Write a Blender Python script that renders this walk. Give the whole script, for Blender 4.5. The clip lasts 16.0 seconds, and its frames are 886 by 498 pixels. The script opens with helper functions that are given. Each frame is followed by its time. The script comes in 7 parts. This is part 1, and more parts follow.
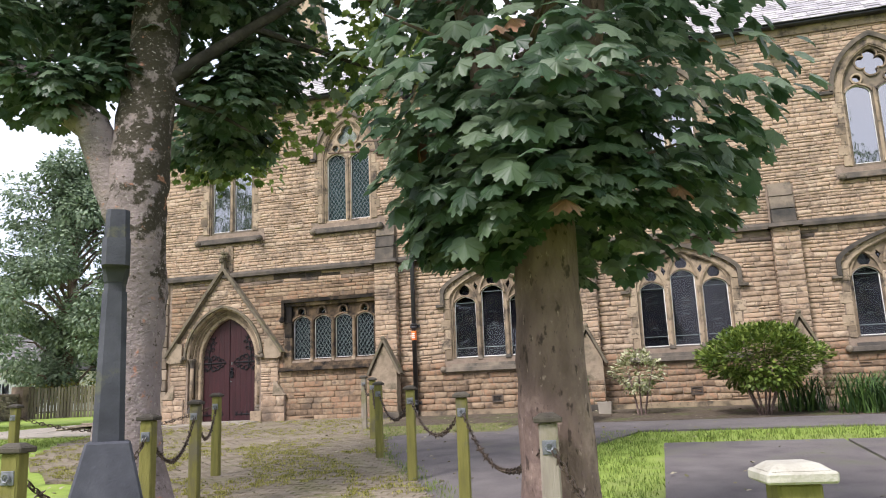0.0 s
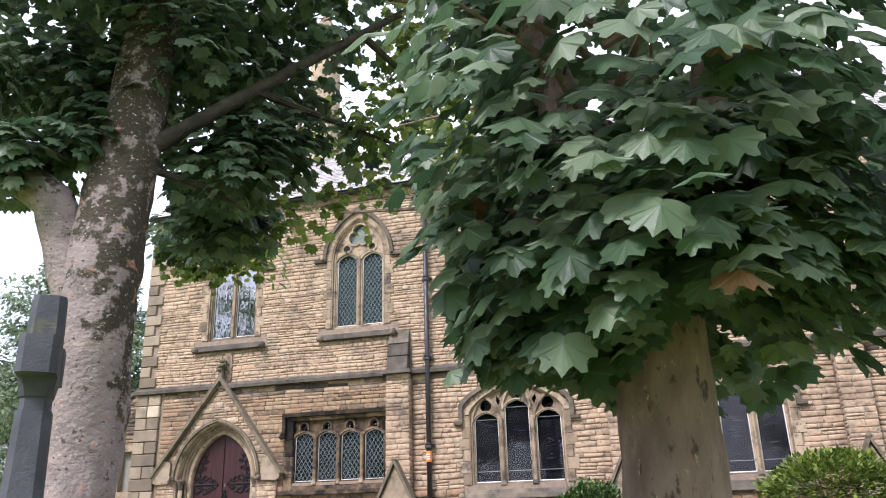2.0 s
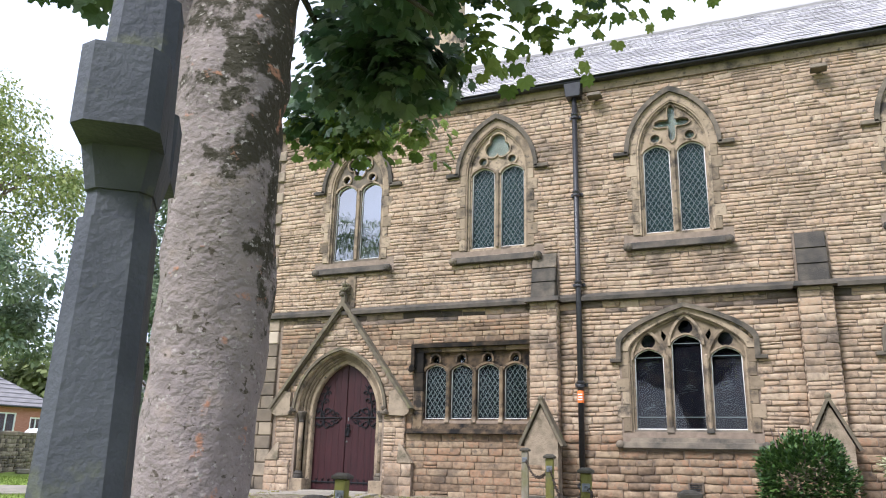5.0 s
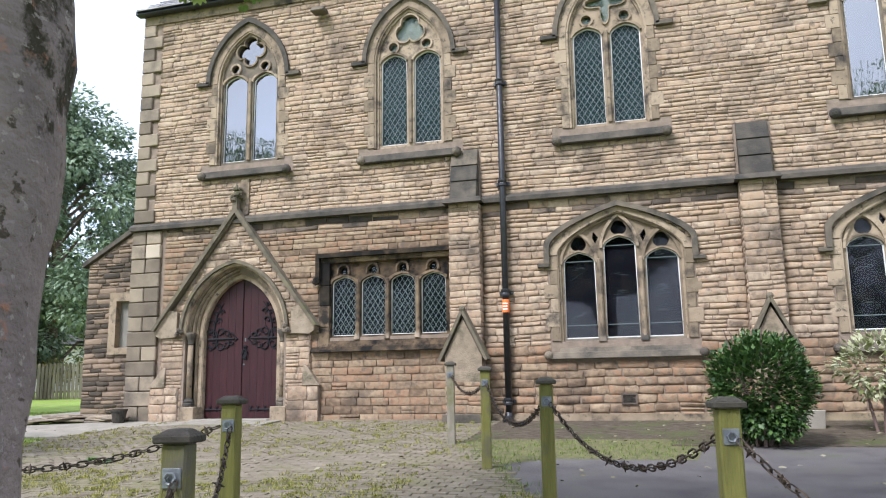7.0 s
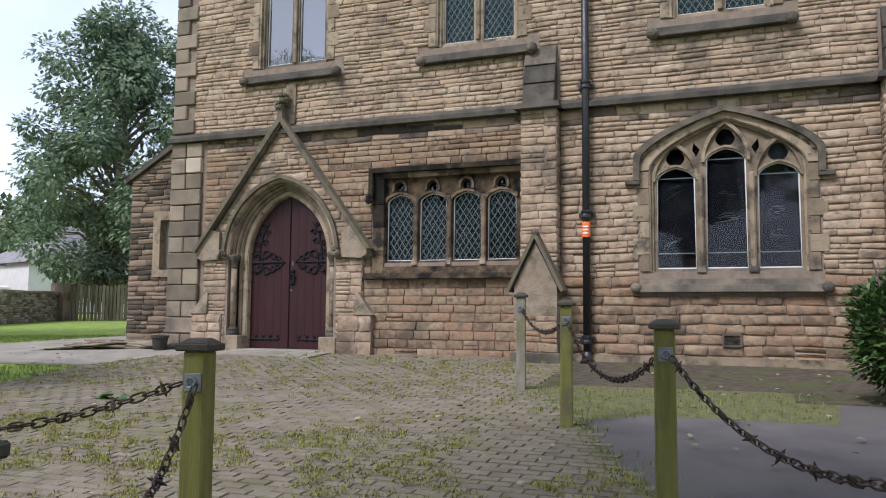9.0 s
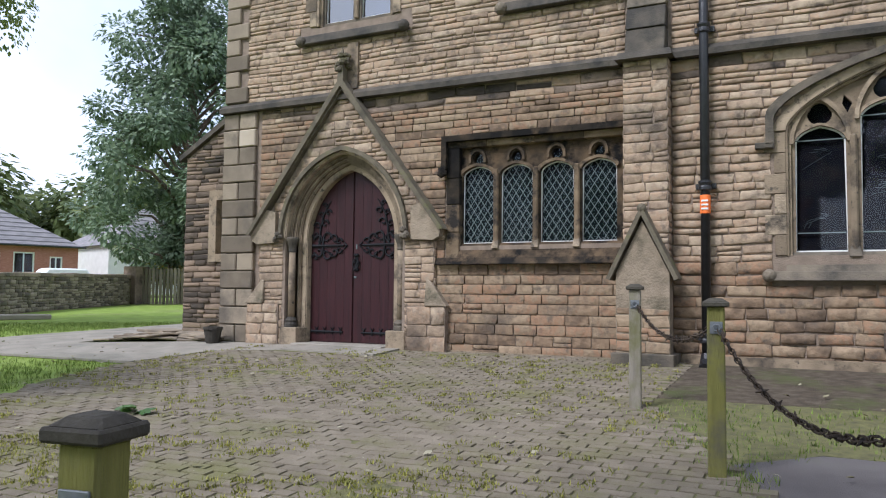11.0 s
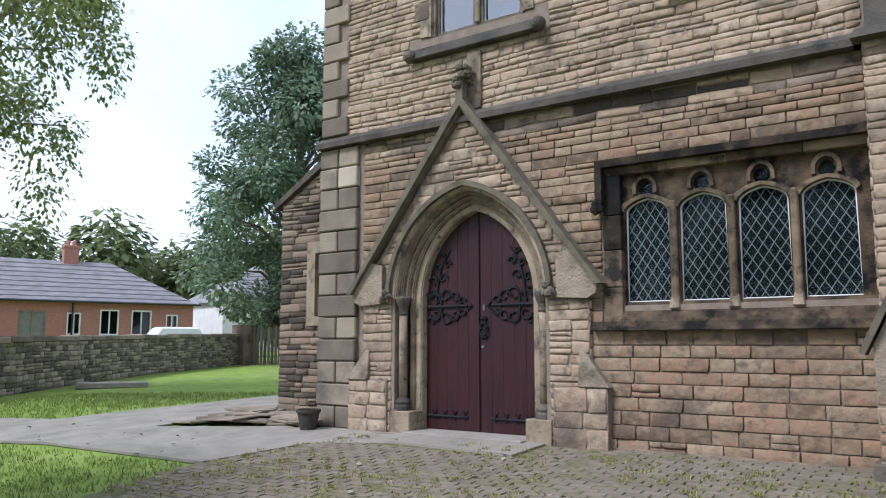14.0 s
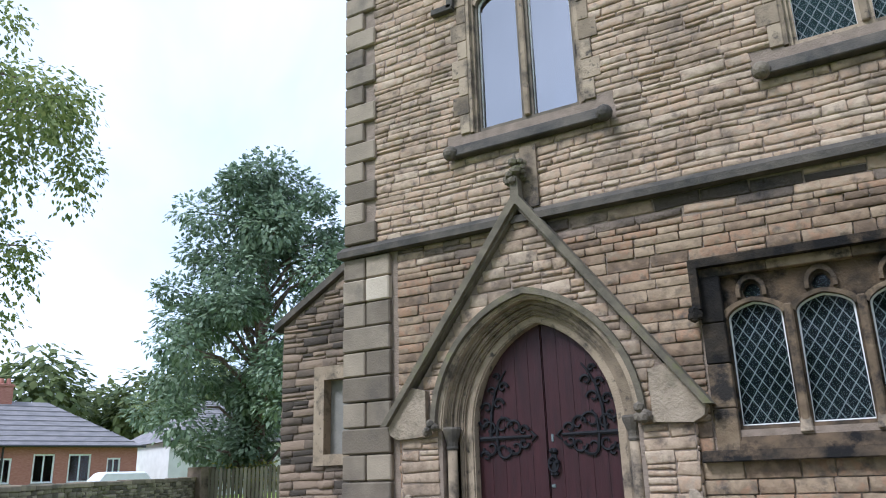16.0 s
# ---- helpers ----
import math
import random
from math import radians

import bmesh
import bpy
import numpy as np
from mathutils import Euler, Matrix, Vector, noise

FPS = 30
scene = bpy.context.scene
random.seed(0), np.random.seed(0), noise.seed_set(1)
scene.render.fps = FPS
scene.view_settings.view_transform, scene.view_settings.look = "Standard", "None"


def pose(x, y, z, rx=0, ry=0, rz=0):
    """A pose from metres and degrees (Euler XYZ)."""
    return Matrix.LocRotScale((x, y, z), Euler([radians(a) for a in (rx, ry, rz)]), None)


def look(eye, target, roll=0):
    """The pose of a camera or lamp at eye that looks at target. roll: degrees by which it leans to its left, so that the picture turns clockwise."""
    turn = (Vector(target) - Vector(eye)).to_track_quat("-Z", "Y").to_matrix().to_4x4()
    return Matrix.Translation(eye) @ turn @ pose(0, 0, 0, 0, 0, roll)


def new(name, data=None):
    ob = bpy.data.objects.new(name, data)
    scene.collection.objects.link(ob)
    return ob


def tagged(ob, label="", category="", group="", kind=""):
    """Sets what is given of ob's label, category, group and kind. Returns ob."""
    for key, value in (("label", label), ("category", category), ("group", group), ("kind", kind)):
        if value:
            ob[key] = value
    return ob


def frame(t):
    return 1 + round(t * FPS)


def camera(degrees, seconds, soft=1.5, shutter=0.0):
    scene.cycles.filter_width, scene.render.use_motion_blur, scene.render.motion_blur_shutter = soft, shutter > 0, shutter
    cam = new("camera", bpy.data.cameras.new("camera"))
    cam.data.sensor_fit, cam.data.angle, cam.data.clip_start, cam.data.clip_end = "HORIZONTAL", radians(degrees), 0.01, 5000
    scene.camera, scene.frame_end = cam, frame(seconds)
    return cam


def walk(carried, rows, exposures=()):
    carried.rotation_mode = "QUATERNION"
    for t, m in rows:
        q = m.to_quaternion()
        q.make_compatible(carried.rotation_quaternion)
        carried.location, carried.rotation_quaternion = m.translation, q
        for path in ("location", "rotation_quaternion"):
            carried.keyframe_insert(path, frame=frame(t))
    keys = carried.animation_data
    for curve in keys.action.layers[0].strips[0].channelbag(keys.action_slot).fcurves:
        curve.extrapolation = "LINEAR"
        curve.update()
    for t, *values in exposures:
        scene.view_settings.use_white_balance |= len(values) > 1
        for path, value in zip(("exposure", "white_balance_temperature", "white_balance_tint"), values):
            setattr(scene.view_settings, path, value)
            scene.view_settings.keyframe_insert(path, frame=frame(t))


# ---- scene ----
cam = camera(59.8, 16.0, soft=1.1)
PATH = [
    (0, (10.336, -16.901, 0.298), (9.813, -15.01, 0.687), -2.3),
    (0.5, (10.206, -16.512, 0.389), (9.826, -14.631, 0.95), -3.3),
    (1, (10.03, -16.165, 0.417), (9.797, -14.289, 1.07), -4.7),
    (1.5, (9.882, -15.879, 0.505), (9.558, -14.011, 1.143), -3.6),
    (2, (9.741, -15.57, 0.566), (9.225, -13.756, 1.231), -1.6),
    (2.5, (9.497, -15.252, 0.571), (8.981, -13.438, 1.235), -1.4),
    (3, (9.238, -14.943, 0.549), (8.59, -13.17, 1.21), 0.1),
    (3.5, (8.95, -14.628, 0.614), (8.179, -12.906, 1.278), 1.5),
    (4, (8.647, -14.351, 0.659), (7.87, -12.614, 1.274), 1.8),
    (6.5, (7.532, -12.662, 0.529), (6.837, -10.833, 0.942), -0.3),
    (7, (7.351, -12.255, 0.559), (6.812, -10.361, 0.909), -0.9),
    (7.5, (7.253, -11.851, 0.559), (6.670, -9.967, 0.894), -0.6),
    (8, (7.121, -11.476, 0.562), (6.499, -9.601, 0.873), -0.0),
    (8.5, (6.982, -11.054, 0.599), (6.359, -9.169, 0.834), 0.1),
    (9, (6.862, -10.666, 0.622), (6.149, -8.805, 0.792), 0.5),
    (9.5, (6.652, -10.316, 0.623), (5.874, -8.481, 0.793), 0.9),
    (10, (6.450, -9.946, 0.656), (5.622, -8.133, 0.828), 0.7),
    (12.5, (5.545, -8.061, 0.901), (4.554, -6.324, 0.939), 0.6),
    (13, (5.262, -7.722, 0.947), (4.178, -6.045, 1.042), 0.8),
    (13.5, (5.035, -7.512, 1.005), (3.834, -5.916, 1.09), 0.8),
    (14, (4.652, -7.248, 1.025), (3.524, -5.614, 1.27), 0.0),
    (14.5, (4.26, -7.056, 1.026), (3.139, -5.433, 1.36), -0.6),
    (15, (3.867, -7.028, 1.054), (2.709, -5.412, 1.271), -0.6),
    (15.5, (3.419, -7.02, 1.053), (2.293, -5.376, 1.225), -1.8),
    (16, (3.025, -6.823, 1.085), (2.059, -5.168, 1.658), -1.8),
]
EXPOSURES = [(0, 1.85, 6200, 20), (2, 2.1, 6000, 23), (4, 1.95, 5900, 19), (7, 1.95, 5700, 15), (9, 1.34, 5750, 17), (12.5, 1.45, 5500, 14), (14.5, 1.4, 5400, 16), (16, 1.48, 5300, 14)]
walk(cam, [(t, look(eye, target, roll)) for t, eye, target, roll in PATH], EXPOSURES)

# ---- world, sun, exposure ----
SUN_ELEV, SUN_TURN = radians(48), radians(205)
world = bpy.data.worlds.new("overcast_sky")
scene.world = world
world.use_nodes = True
wn, wl = world.node_tree.nodes, world.node_tree.links
wn.clear()
sky = wn.new("ShaderNodeTexSky")
sky.sky_type, sky.sun_disc = "NISHITA", False
sky.sun_elevation, sky.sun_rotation = SUN_ELEV, SUN_TURN
sky_bg = wn.new("ShaderNodeBackground")
sky_bg.inputs["Strength"].default_value = 0.15
wl.new(sky.outputs[0], sky_bg.inputs["Color"])
cloud_bg = wn.new("ShaderNodeBackground")
cloud_bg.inputs["Strength"].default_value = 0.46
cloud = wn.new("ShaderNodeTexNoise")
cloud.inputs["Scale"].default_value, cloud.inputs["Detail"].default_value = 2.2, 5
ramp = wn.new("ShaderNodeValToRGB")
ramp.color_ramp.elements[0].position, ramp.color_ramp.elements[1].position = 0.3, 0.62
ramp.color_ramp.elements[0].color = (0.75, 0.75, 0.75, 1)
banks = wn.new("ShaderNodeTexNoise")
banks.inputs["Scale"].default_value, banks.inputs["Detail"].default_value, banks.inputs["Distortion"].default_value = 1.7, 7, 0.6
bank_ramp = wn.new("ShaderNodeValToRGB")
bank_ramp.color_ramp.elements[0].position, bank_ramp.color_ramp.elements[1].position = 0.34, 0.66
bank_ramp.color_ramp.elements[0].color = (0.64, 0.71, 0.80, 1)
bank_ramp.color_ramp.elements[1].color = (1.05, 1.08, 1.12, 1)
wl.new(banks.outputs[0], bank_ramp.inputs[0])
wl.new(bank_ramp.outputs[0], cloud_bg.inputs["Color"])
wl.new(cloud.outputs[0], ramp.inputs[0])
wmix = wn.new("ShaderNodeMixShader")
wl.new(ramp.outputs[0], wmix.inputs[0])
wl.new(sky_bg.outputs[0], wmix.inputs[1])
wl.new(cloud_bg.outputs[0], wmix.inputs[2])
wout = wn.new("ShaderNodeOutputWorld")
wl.new(wmix.outputs[0], wout.inputs[0])
sun = new("sun", bpy.data.lights.new("sun", "SUN"))
sun.data.energy, sun.data.angle, sun.data.color = 1.4, radians(16), (1.0, 0.96, 0.9)
sun_dir = Vector((math.sin(SUN_TURN) * math.cos(SUN_ELEV), math.cos(SUN_TURN) * math.cos(SUN_ELEV), math.sin(SUN_ELEV)))
sun.matrix_world = look(sun_dir * 60, (0, 0, 0))


# ---- materials ----
def mat(name, colors, rough=0.85, scale=6.0, bump=0.4, bump_scale=40.0, spread=0.0, island=False, stain=None, stain_scale=0.6,
        stain_cut=(0.5, 0.68), metal=0.0, spec=0.3, stretch=(1, 1, 1), trans=0.0, lean=None, fleck=None):
    """Two-scale procedural surface: a colour noise, random tone per piece, stains with a shape of their own, fine relief."""
    m = bpy.data.materials.new(name)
    m.use_nodes = True
    n, l = m.node_tree.nodes, m.node_tree.links
    b = n["Principled BSDF"]
    b.inputs["Roughness"].default_value, b.inputs["Metallic"].default_value = rough, metal
    b.inputs["Specular IOR Level"].default_value = spec
    co = n.new("ShaderNodeTexCoord")
    mp = n.new("ShaderNodeMapping")
    mp.inputs["Scale"].default_value = stretch
    geo = n.new("ShaderNodeNewGeometry")
    l.new(geo.outputs["Position"], mp.inputs[0])
    no = n.new("ShaderNodeTexNoise")
    no.inputs["Scale"].default_value, no.inputs["Detail"].default_value = scale, 6
    l.new(mp.outputs[0], no.inputs["Vector"])
    fac = no.outputs[0]
    if spread:
        if island:
            rnd = n.new("ShaderNodeNewGeometry").outputs["Random Per Island"]
        else:
            rnd = n.new("ShaderNodeObjectInfo").outputs["Random"]
        ma = n.new("ShaderNodeMath")
        ma.operation = "MULTIPLY_ADD"
        ma.inputs[1].default_value = spread
        l.new(rnd, ma.inputs[0])
        sb = n.new("ShaderNodeMath")
        sb.operation = "MULTIPLY_ADD"
        sb.inputs[1].default_value, sb.inputs[2].default_value = 1 - spread * 0.5, -spread * 0.25
        l.new(no.outputs[0], sb.inputs[0])
        l.new(sb.outputs[0], ma.inputs[2])
        fac = ma.outputs[0]
    cr = n.new("ShaderNodeValToRGB")
    el = cr.color_ramp.elements
    while len(el) < len(colors):
        el.new(0.5)
    for i, c in enumerate(colors):
        el[i].position = 0.22 + 0.56 * i / max(1, len(colors) - 1)
        el[i].color = (*c, 1)
    l.new(fac, cr.inputs[0])
    col = cr.outputs[0]
    if stain:
        ns = n.new("ShaderNodeTexNoise")
        ns.inputs["Scale"].default_value, ns.inputs["Detail"].default_value = stain_scale, 8
        ns.inputs["Roughness"].default_value = 0.65
        l.new(geo.outputs["Position"], ns.inputs["Vector"])
        sr = n.new("ShaderNodeValToRGB")
        sr.color_ramp.elements[0].position, sr.color_ramp.elements[1].position = stain_cut
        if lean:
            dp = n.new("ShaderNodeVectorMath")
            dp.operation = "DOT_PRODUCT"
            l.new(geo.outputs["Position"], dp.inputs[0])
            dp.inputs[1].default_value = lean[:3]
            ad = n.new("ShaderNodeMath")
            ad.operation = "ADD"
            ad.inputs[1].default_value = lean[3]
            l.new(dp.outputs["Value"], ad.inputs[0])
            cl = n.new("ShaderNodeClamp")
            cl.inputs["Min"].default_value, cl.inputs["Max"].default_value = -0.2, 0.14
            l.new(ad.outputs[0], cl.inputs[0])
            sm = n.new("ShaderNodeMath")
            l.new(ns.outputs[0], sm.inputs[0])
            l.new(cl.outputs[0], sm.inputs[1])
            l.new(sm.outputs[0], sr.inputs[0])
        else:
            l.new(ns.outputs[0], sr.inputs[0])
        mx = n.new("ShaderNodeMix")
        mx.data_type = "RGBA"
        l.new(sr.outputs[0], mx.inputs["Factor"])
        l.new(col, mx.inputs["A"])
        mx.inputs["B"].default_value = (*stain, 1)
        col = mx.outputs["Result"]
    if fleck:
        for f_col, f_scale, f_lo, f_hi in fleck:
            nf = n.new("ShaderNodeTexNoise")
            nf.inputs["Scale"].default_value, nf.inputs["Detail"].default_value = f_scale, 5
            nf.inputs["Roughness"].default_value = 0.6
            l.new(mp.outputs[0], nf.inputs["Vector"])
            fr_ = n.new("ShaderNodeValToRGB")
            fr_.color_ramp.elements[0].position, fr_.color_ramp.elements[1].position = f_lo, f_hi
            l.new(nf.outputs[0], fr_.inputs[0])
            fm = n.new("ShaderNodeMix")
            fm.data_type = "RGBA"
            l.new(fr_.outputs[0], fm.inputs["Factor"])
            l.new(col, fm.inputs["A"])
            fm.inputs["B"].default_value = (*f_col, 1)
            col = fm.outputs["Result"]
    l.new(col, b.inputs["Base Color"])
    if bump:
        nb = n.new("ShaderNodeTexNoise")
        nb.inputs["Scale"].default_value, nb.inputs["Detail"].default_value = bump_scale, 8
        l.new(mp.outputs[0], nb.inputs["Vector"])
        bp = n.new("ShaderNodeBump")
        bp.inputs["Strength"].default_value, bp.inputs["Distance"].default_value = bump, 0.02
        l.new(nb.outputs[0], bp.inputs["Height"])
        l.new(bp.outputs[0], b.inputs["Normal"])
    if trans:
        tr = n.new("ShaderNodeBsdfTranslucent")
        l.new(col, tr.inputs["Color"])
        ms = n.new("ShaderNodeMixShader")
        ms.inputs[0].default_value = trans
        l.new(b.outputs[0], ms.inputs[1])
        l.new(tr.outputs[0], ms.inputs[2])
        l.new(ms.outputs[0], n["Material Output"].inputs[0])
    return m


BUFF = [(0.258, 0.186, 0.123), (0.329, 0.241, 0.160), (0.392, 0.295, 0.199), (0.383, 0.263, 0.168), (0.356, 0.272, 0.189), (0.436, 0.338, 0.231)]
PINK = [(0.144, 0.099, 0.063), (0.234, 0.160, 0.099), (0.279, 0.200, 0.126), (0.297, 0.177, 0.104), (0.243, 0.177, 0.113), (0.324, 0.237, 0.150)]
SOOT = (0.085, 0.066, 0.05)
M = {}
M["stone"] = mat("rubble_sandstone", BUFF, 0.92, 11, 1.0, 13, 0.5, True, SOOT, 1.3, (0.5, 0.74), fleck=(((0.12, 0.092, 0.07), 8, 0.54, 0.72),))
M["stone_piece"] = mat("rubble_sandstone_piece", PINK, 0.92, 11, 1.0, 13, 0.62, False, SOOT, 1.4, (0.52, 0.76), fleck=(((0.10, 0.08, 0.062), 9, 0.54, 0.72),))
M["stone_block"] = mat("sandstone_block", BUFF, 0.92, 11, 1.0, 13, 0.5, False, SOOT, 1.3, (0.48, 0.72), fleck=(((0.12, 0.092, 0.07), 8, 0.54, 0.72),))
M["stone_low"] = mat("pink_sandstone", PINK, 0.92, 11, 1.0, 13, 0.62, True, SOOT, 1.4, (0.52, 0.76), fleck=(((0.10, 0.08, 0.062), 9, 0.54, 0.72),))
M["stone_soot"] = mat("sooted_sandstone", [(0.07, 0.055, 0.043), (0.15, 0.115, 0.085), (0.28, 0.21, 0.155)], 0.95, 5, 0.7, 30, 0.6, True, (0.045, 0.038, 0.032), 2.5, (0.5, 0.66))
M["mortar"] = mat("lime_mortar", [(0.17, 0.13, 0.096), (0.29, 0.225, 0.168)], 0.95, 9, 0.6, 60)
M["ashlar"] = mat("dressed_sandstone", [(0.173, 0.132, 0.086), (0.286, 0.220, 0.145), (0.377, 0.295, 0.198)], 0.9, 4.5, 0.45, 60, 0.5, False, (0.05, 0.042, 0.034), 2.4, (0.5, 0.66), fleck=(((0.08, 0.066, 0.05), 12, 0.58, 0.7),))
M["ashlar_dark"] = mat("weathered_ashlar", [(0.05, 0.045, 0.038), (0.10, 0.085, 0.065), (0.19, 0.155, 0.11)], 0.92, 5, 0.5, 50, 0.5, False, (0.03, 0.03, 0.026), 2, (0.5, 0.7))
M["sooted_ashlar"] = mat("soot_blackened_ashlar", [(0.016, 0.014, 0.012), (0.034, 0.028, 0.021), (0.12, 0.083, 0.05)], 0.95, 6, 0.5, 50, 0.4, False, (0.014, 0.013, 0.012), 3.2, (0.48, 0.6), spec=0.1)
M["ochre_ashlar"] = mat("stained_ochre_ashlar", [(0.05, 0.037, 0.024), (0.15, 0.105, 0.062), (0.26, 0.19, 0.115)], 0.92, 6, 0.5, 50, 0.4, False, (0.025, 0.021, 0.017), 3.2, (0.5, 0.62))
M["quoin"] = mat("grey_quoin_stone", [(0.15, 0.12, 0.085), (0.235, 0.19, 0.135), (0.31, 0.25, 0.175)], 0.9, 4, 0.35, 50, 0.7, False, (0.07, 0.06, 0.05), 1.2, (0.5, 0.72))
M["gablet"] = mat("buff_dressed_block", [(0.19, 0.15, 0.103), (0.29, 0.23, 0.16), (0.37, 0.295, 0.208)], 0.92, 7, 0.7, 40, 0.3, False, (0.085, 0.075, 0.045), 3.0, (0.48, 0.68))
M["pale_stone"] = mat("pale_new_sandstone", [(0.4, 0.33, 0.24), (0.5, 0.42, 0.32)], 0.9, 4, 0.3, 50)
M["annex"] = mat("dark_rubble", [(0.06, 0.048, 0.036), (0.14, 0.105, 0.075), (0.24, 0.175, 0.12)], 0.95, 5, 0.7, 30, 0.9, True)
M["coping"] = mat("mossy_coping", [(0.06, 0.052, 0.038), (0.13, 0.11, 0.075), (0.2, 0.165, 0.11)], 0.92, 6, 0.5, 50, 0, False, (0.10, 0.11, 0.03), 3, (0.55, 0.72))
M["slate"] = mat("grey_slate", [(0.271, 0.254, 0.254), (0.344, 0.324, 0.320), (0.410, 0.385, 0.369)], 0.6, 4, 0.3, 50, 0.8, True, spec=0.4)
M["lead"] = mat("lead_sheet", [(0.12, 0.125, 0.13), (0.2, 0.2, 0.21)], 0.55, 4, 0.2, 30)
M["iron"] = mat("black_painted_iron", [(0.010, 0.010, 0.011), (0.028, 0.028, 0.03)], 0.38, 12, 0.3, 60, spec=0.5)
M["hinge"] = mat("flat_black_iron", [(0.008, 0.008, 0.009), (0.018, 0.018, 0.02)], 0.75, 12, 0.3, 60, spec=0.2)
M["rust"] = mat("rusty_iron_chain", [(0.03, 0.024, 0.02), (0.07, 0.05, 0.035), (0.11, 0.085, 0.065)], 0.6, 30, 0.4, 80, 0.4, False, metal=0.5)
M["door"] = mat("maroon_painted_wood", [(0.024, 0.0062, 0.0075), (0.036, 0.009, 0.0105), (0.05, 0.013, 0.0145)], 0.45, 3, 0.25, 25, 0.08, False, stretch=(6, 6, 0.6), spec=0.35, fleck=(((0.02, 0.006, 0.007), 2.2, 0.5, 0.7),))
M["white"] = mat("white_painted_metal", [(0.66, 0.65, 0.61), (0.8, 0.79, 0.75)], 0.6, 8, 0.1, 40)
M["cames"] = mat("lead_cames", [(0.082, 0.104, 0.100), (0.156, 0.187, 0.180)], 0.6, 20, 0, 10)
M["orange"] = mat("orange_label", [(0.85, 0.17, 0.03), (0.9, 0.22, 0.05)], 0.5, 5, 0)
M["post"] = mat("algae_covered_timber", [(0.10, 0.088, 0.04), (0.15, 0.142, 0.036), (0.2, 0.185, 0.05)], 0.85, 5, 0.5, 30, 0.35, False, (0.11, 0.1, 0.07), 2.4, (0.55, 0.72), stretch=(5, 5, 0.7))
M["post_grey"] = mat("weathered_grey_timber", [(0.15, 0.13, 0.10), (0.24, 0.21, 0.165), (0.3, 0.27, 0.21)], 0.9, 5, 0.5, 30, 0.3, False, (0.14, 0.135, 0.05), 2.2, (0.5, 0.7), stretch=(5, 5, 0.7))
M["cap"] = mat("dark_weathered_cap", [(0.035, 0.03, 0.024), (0.085, 0.075, 0.055)], 0.85, 14, 0.5, 40, 0.4)
M["cap_pale"] = mat("pale_lichen_cap", [(0.3, 0.28, 0.22), (0.5, 0.48, 0.4)], 0.9, 14, 0.5, 40)
M["galv"] = mat("galvanised_bracket", [(0.14, 0.15, 0.16), (0.26, 0.27, 0.28)], 0.5, 20, 0.2, 50, metal=0.6)
M["sett"] = mat("mossy_paving_block", [(0.14, 0.115, 0.08), (0.19, 0.158, 0.112), (0.235, 0.197, 0.143)], 0.93, 4, 0.5, 60, 0.25, True, (0.15, 0.14, 0.06), 1.5, (0.5, 0.72))
M["sett_piece"] = mat("mossy_paving_block_piece", [(0.14, 0.115, 0.08), (0.19, 0.158, 0.112), (0.235, 0.197, 0.143)], 0.93, 4, 0.5, 60, 0.25, False, (0.15, 0.14, 0.06), 1.5, (0.5, 0.72))
M["moss"] = mat("moss_and_soil_joint", [(0.085, 0.078, 0.045), (0.135, 0.128, 0.055), (0.18, 0.175, 0.066)], 0.98, 12, 0.8, 60)
M["grass"] = mat("mown_lawn", [(0.13, 0.18, 0.028), (0.205, 0.285, 0.044), (0.26, 0.335, 0.066)], 0.95, 3.5, 0.8, 45, 0, False, (0.2, 0.21, 0.08), 0.7, (0.52, 0.72))
M["blade"] = mat("grass_blade", [(0.10, 0.15, 0.025), (0.17, 0.24, 0.045), (0.23, 0.28, 0.07)], 0.8, 3, 0, 10, 0.8, True, trans=0.25)
M["weed"] = mat("yellow_moss_tuft", [(0.13, 0.135, 0.03), (0.24, 0.235, 0.05), (0.32, 0.30, 0.075)], 0.9, 3, 0, 10, 0.8, True, trans=0.2)
M["tarmac"] = mat("worn_tarmac", [(0.085, 0.075, 0.072), (0.13, 0.115, 0.108), (0.165, 0.15, 0.138)], 0.95, 2.2, 0.6, 120, 0, False, (0.11, 0.11, 0.07), 1.1, (0.55, 0.75))
M["concrete"] = mat("worn_concrete", [(0.200, 0.176, 0.140), (0.290, 0.258, 0.207), (0.345, 0.309, 0.253)], 0.93, 2.5, 0.5, 80, 0.35, False, (0.17, 0.16, 0.125), 1.2, (0.5, 0.72))
M["soil"] = mat("planting_soil", [(0.04, 0.03, 0.02), (0.085, 0.066, 0.045), (0.14, 0.115, 0.08)], 0.98, 9, 0.9, 50, 0, False, (0.08, 0.09, 0.03), 1.5, (0.5, 0.65))
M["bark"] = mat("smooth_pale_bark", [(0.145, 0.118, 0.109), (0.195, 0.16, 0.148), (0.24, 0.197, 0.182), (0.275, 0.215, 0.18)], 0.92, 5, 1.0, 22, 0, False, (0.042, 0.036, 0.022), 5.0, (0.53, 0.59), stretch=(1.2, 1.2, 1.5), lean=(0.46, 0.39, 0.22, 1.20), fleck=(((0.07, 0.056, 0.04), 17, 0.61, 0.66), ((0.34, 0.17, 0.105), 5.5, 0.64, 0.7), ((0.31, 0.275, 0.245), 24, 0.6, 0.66)))
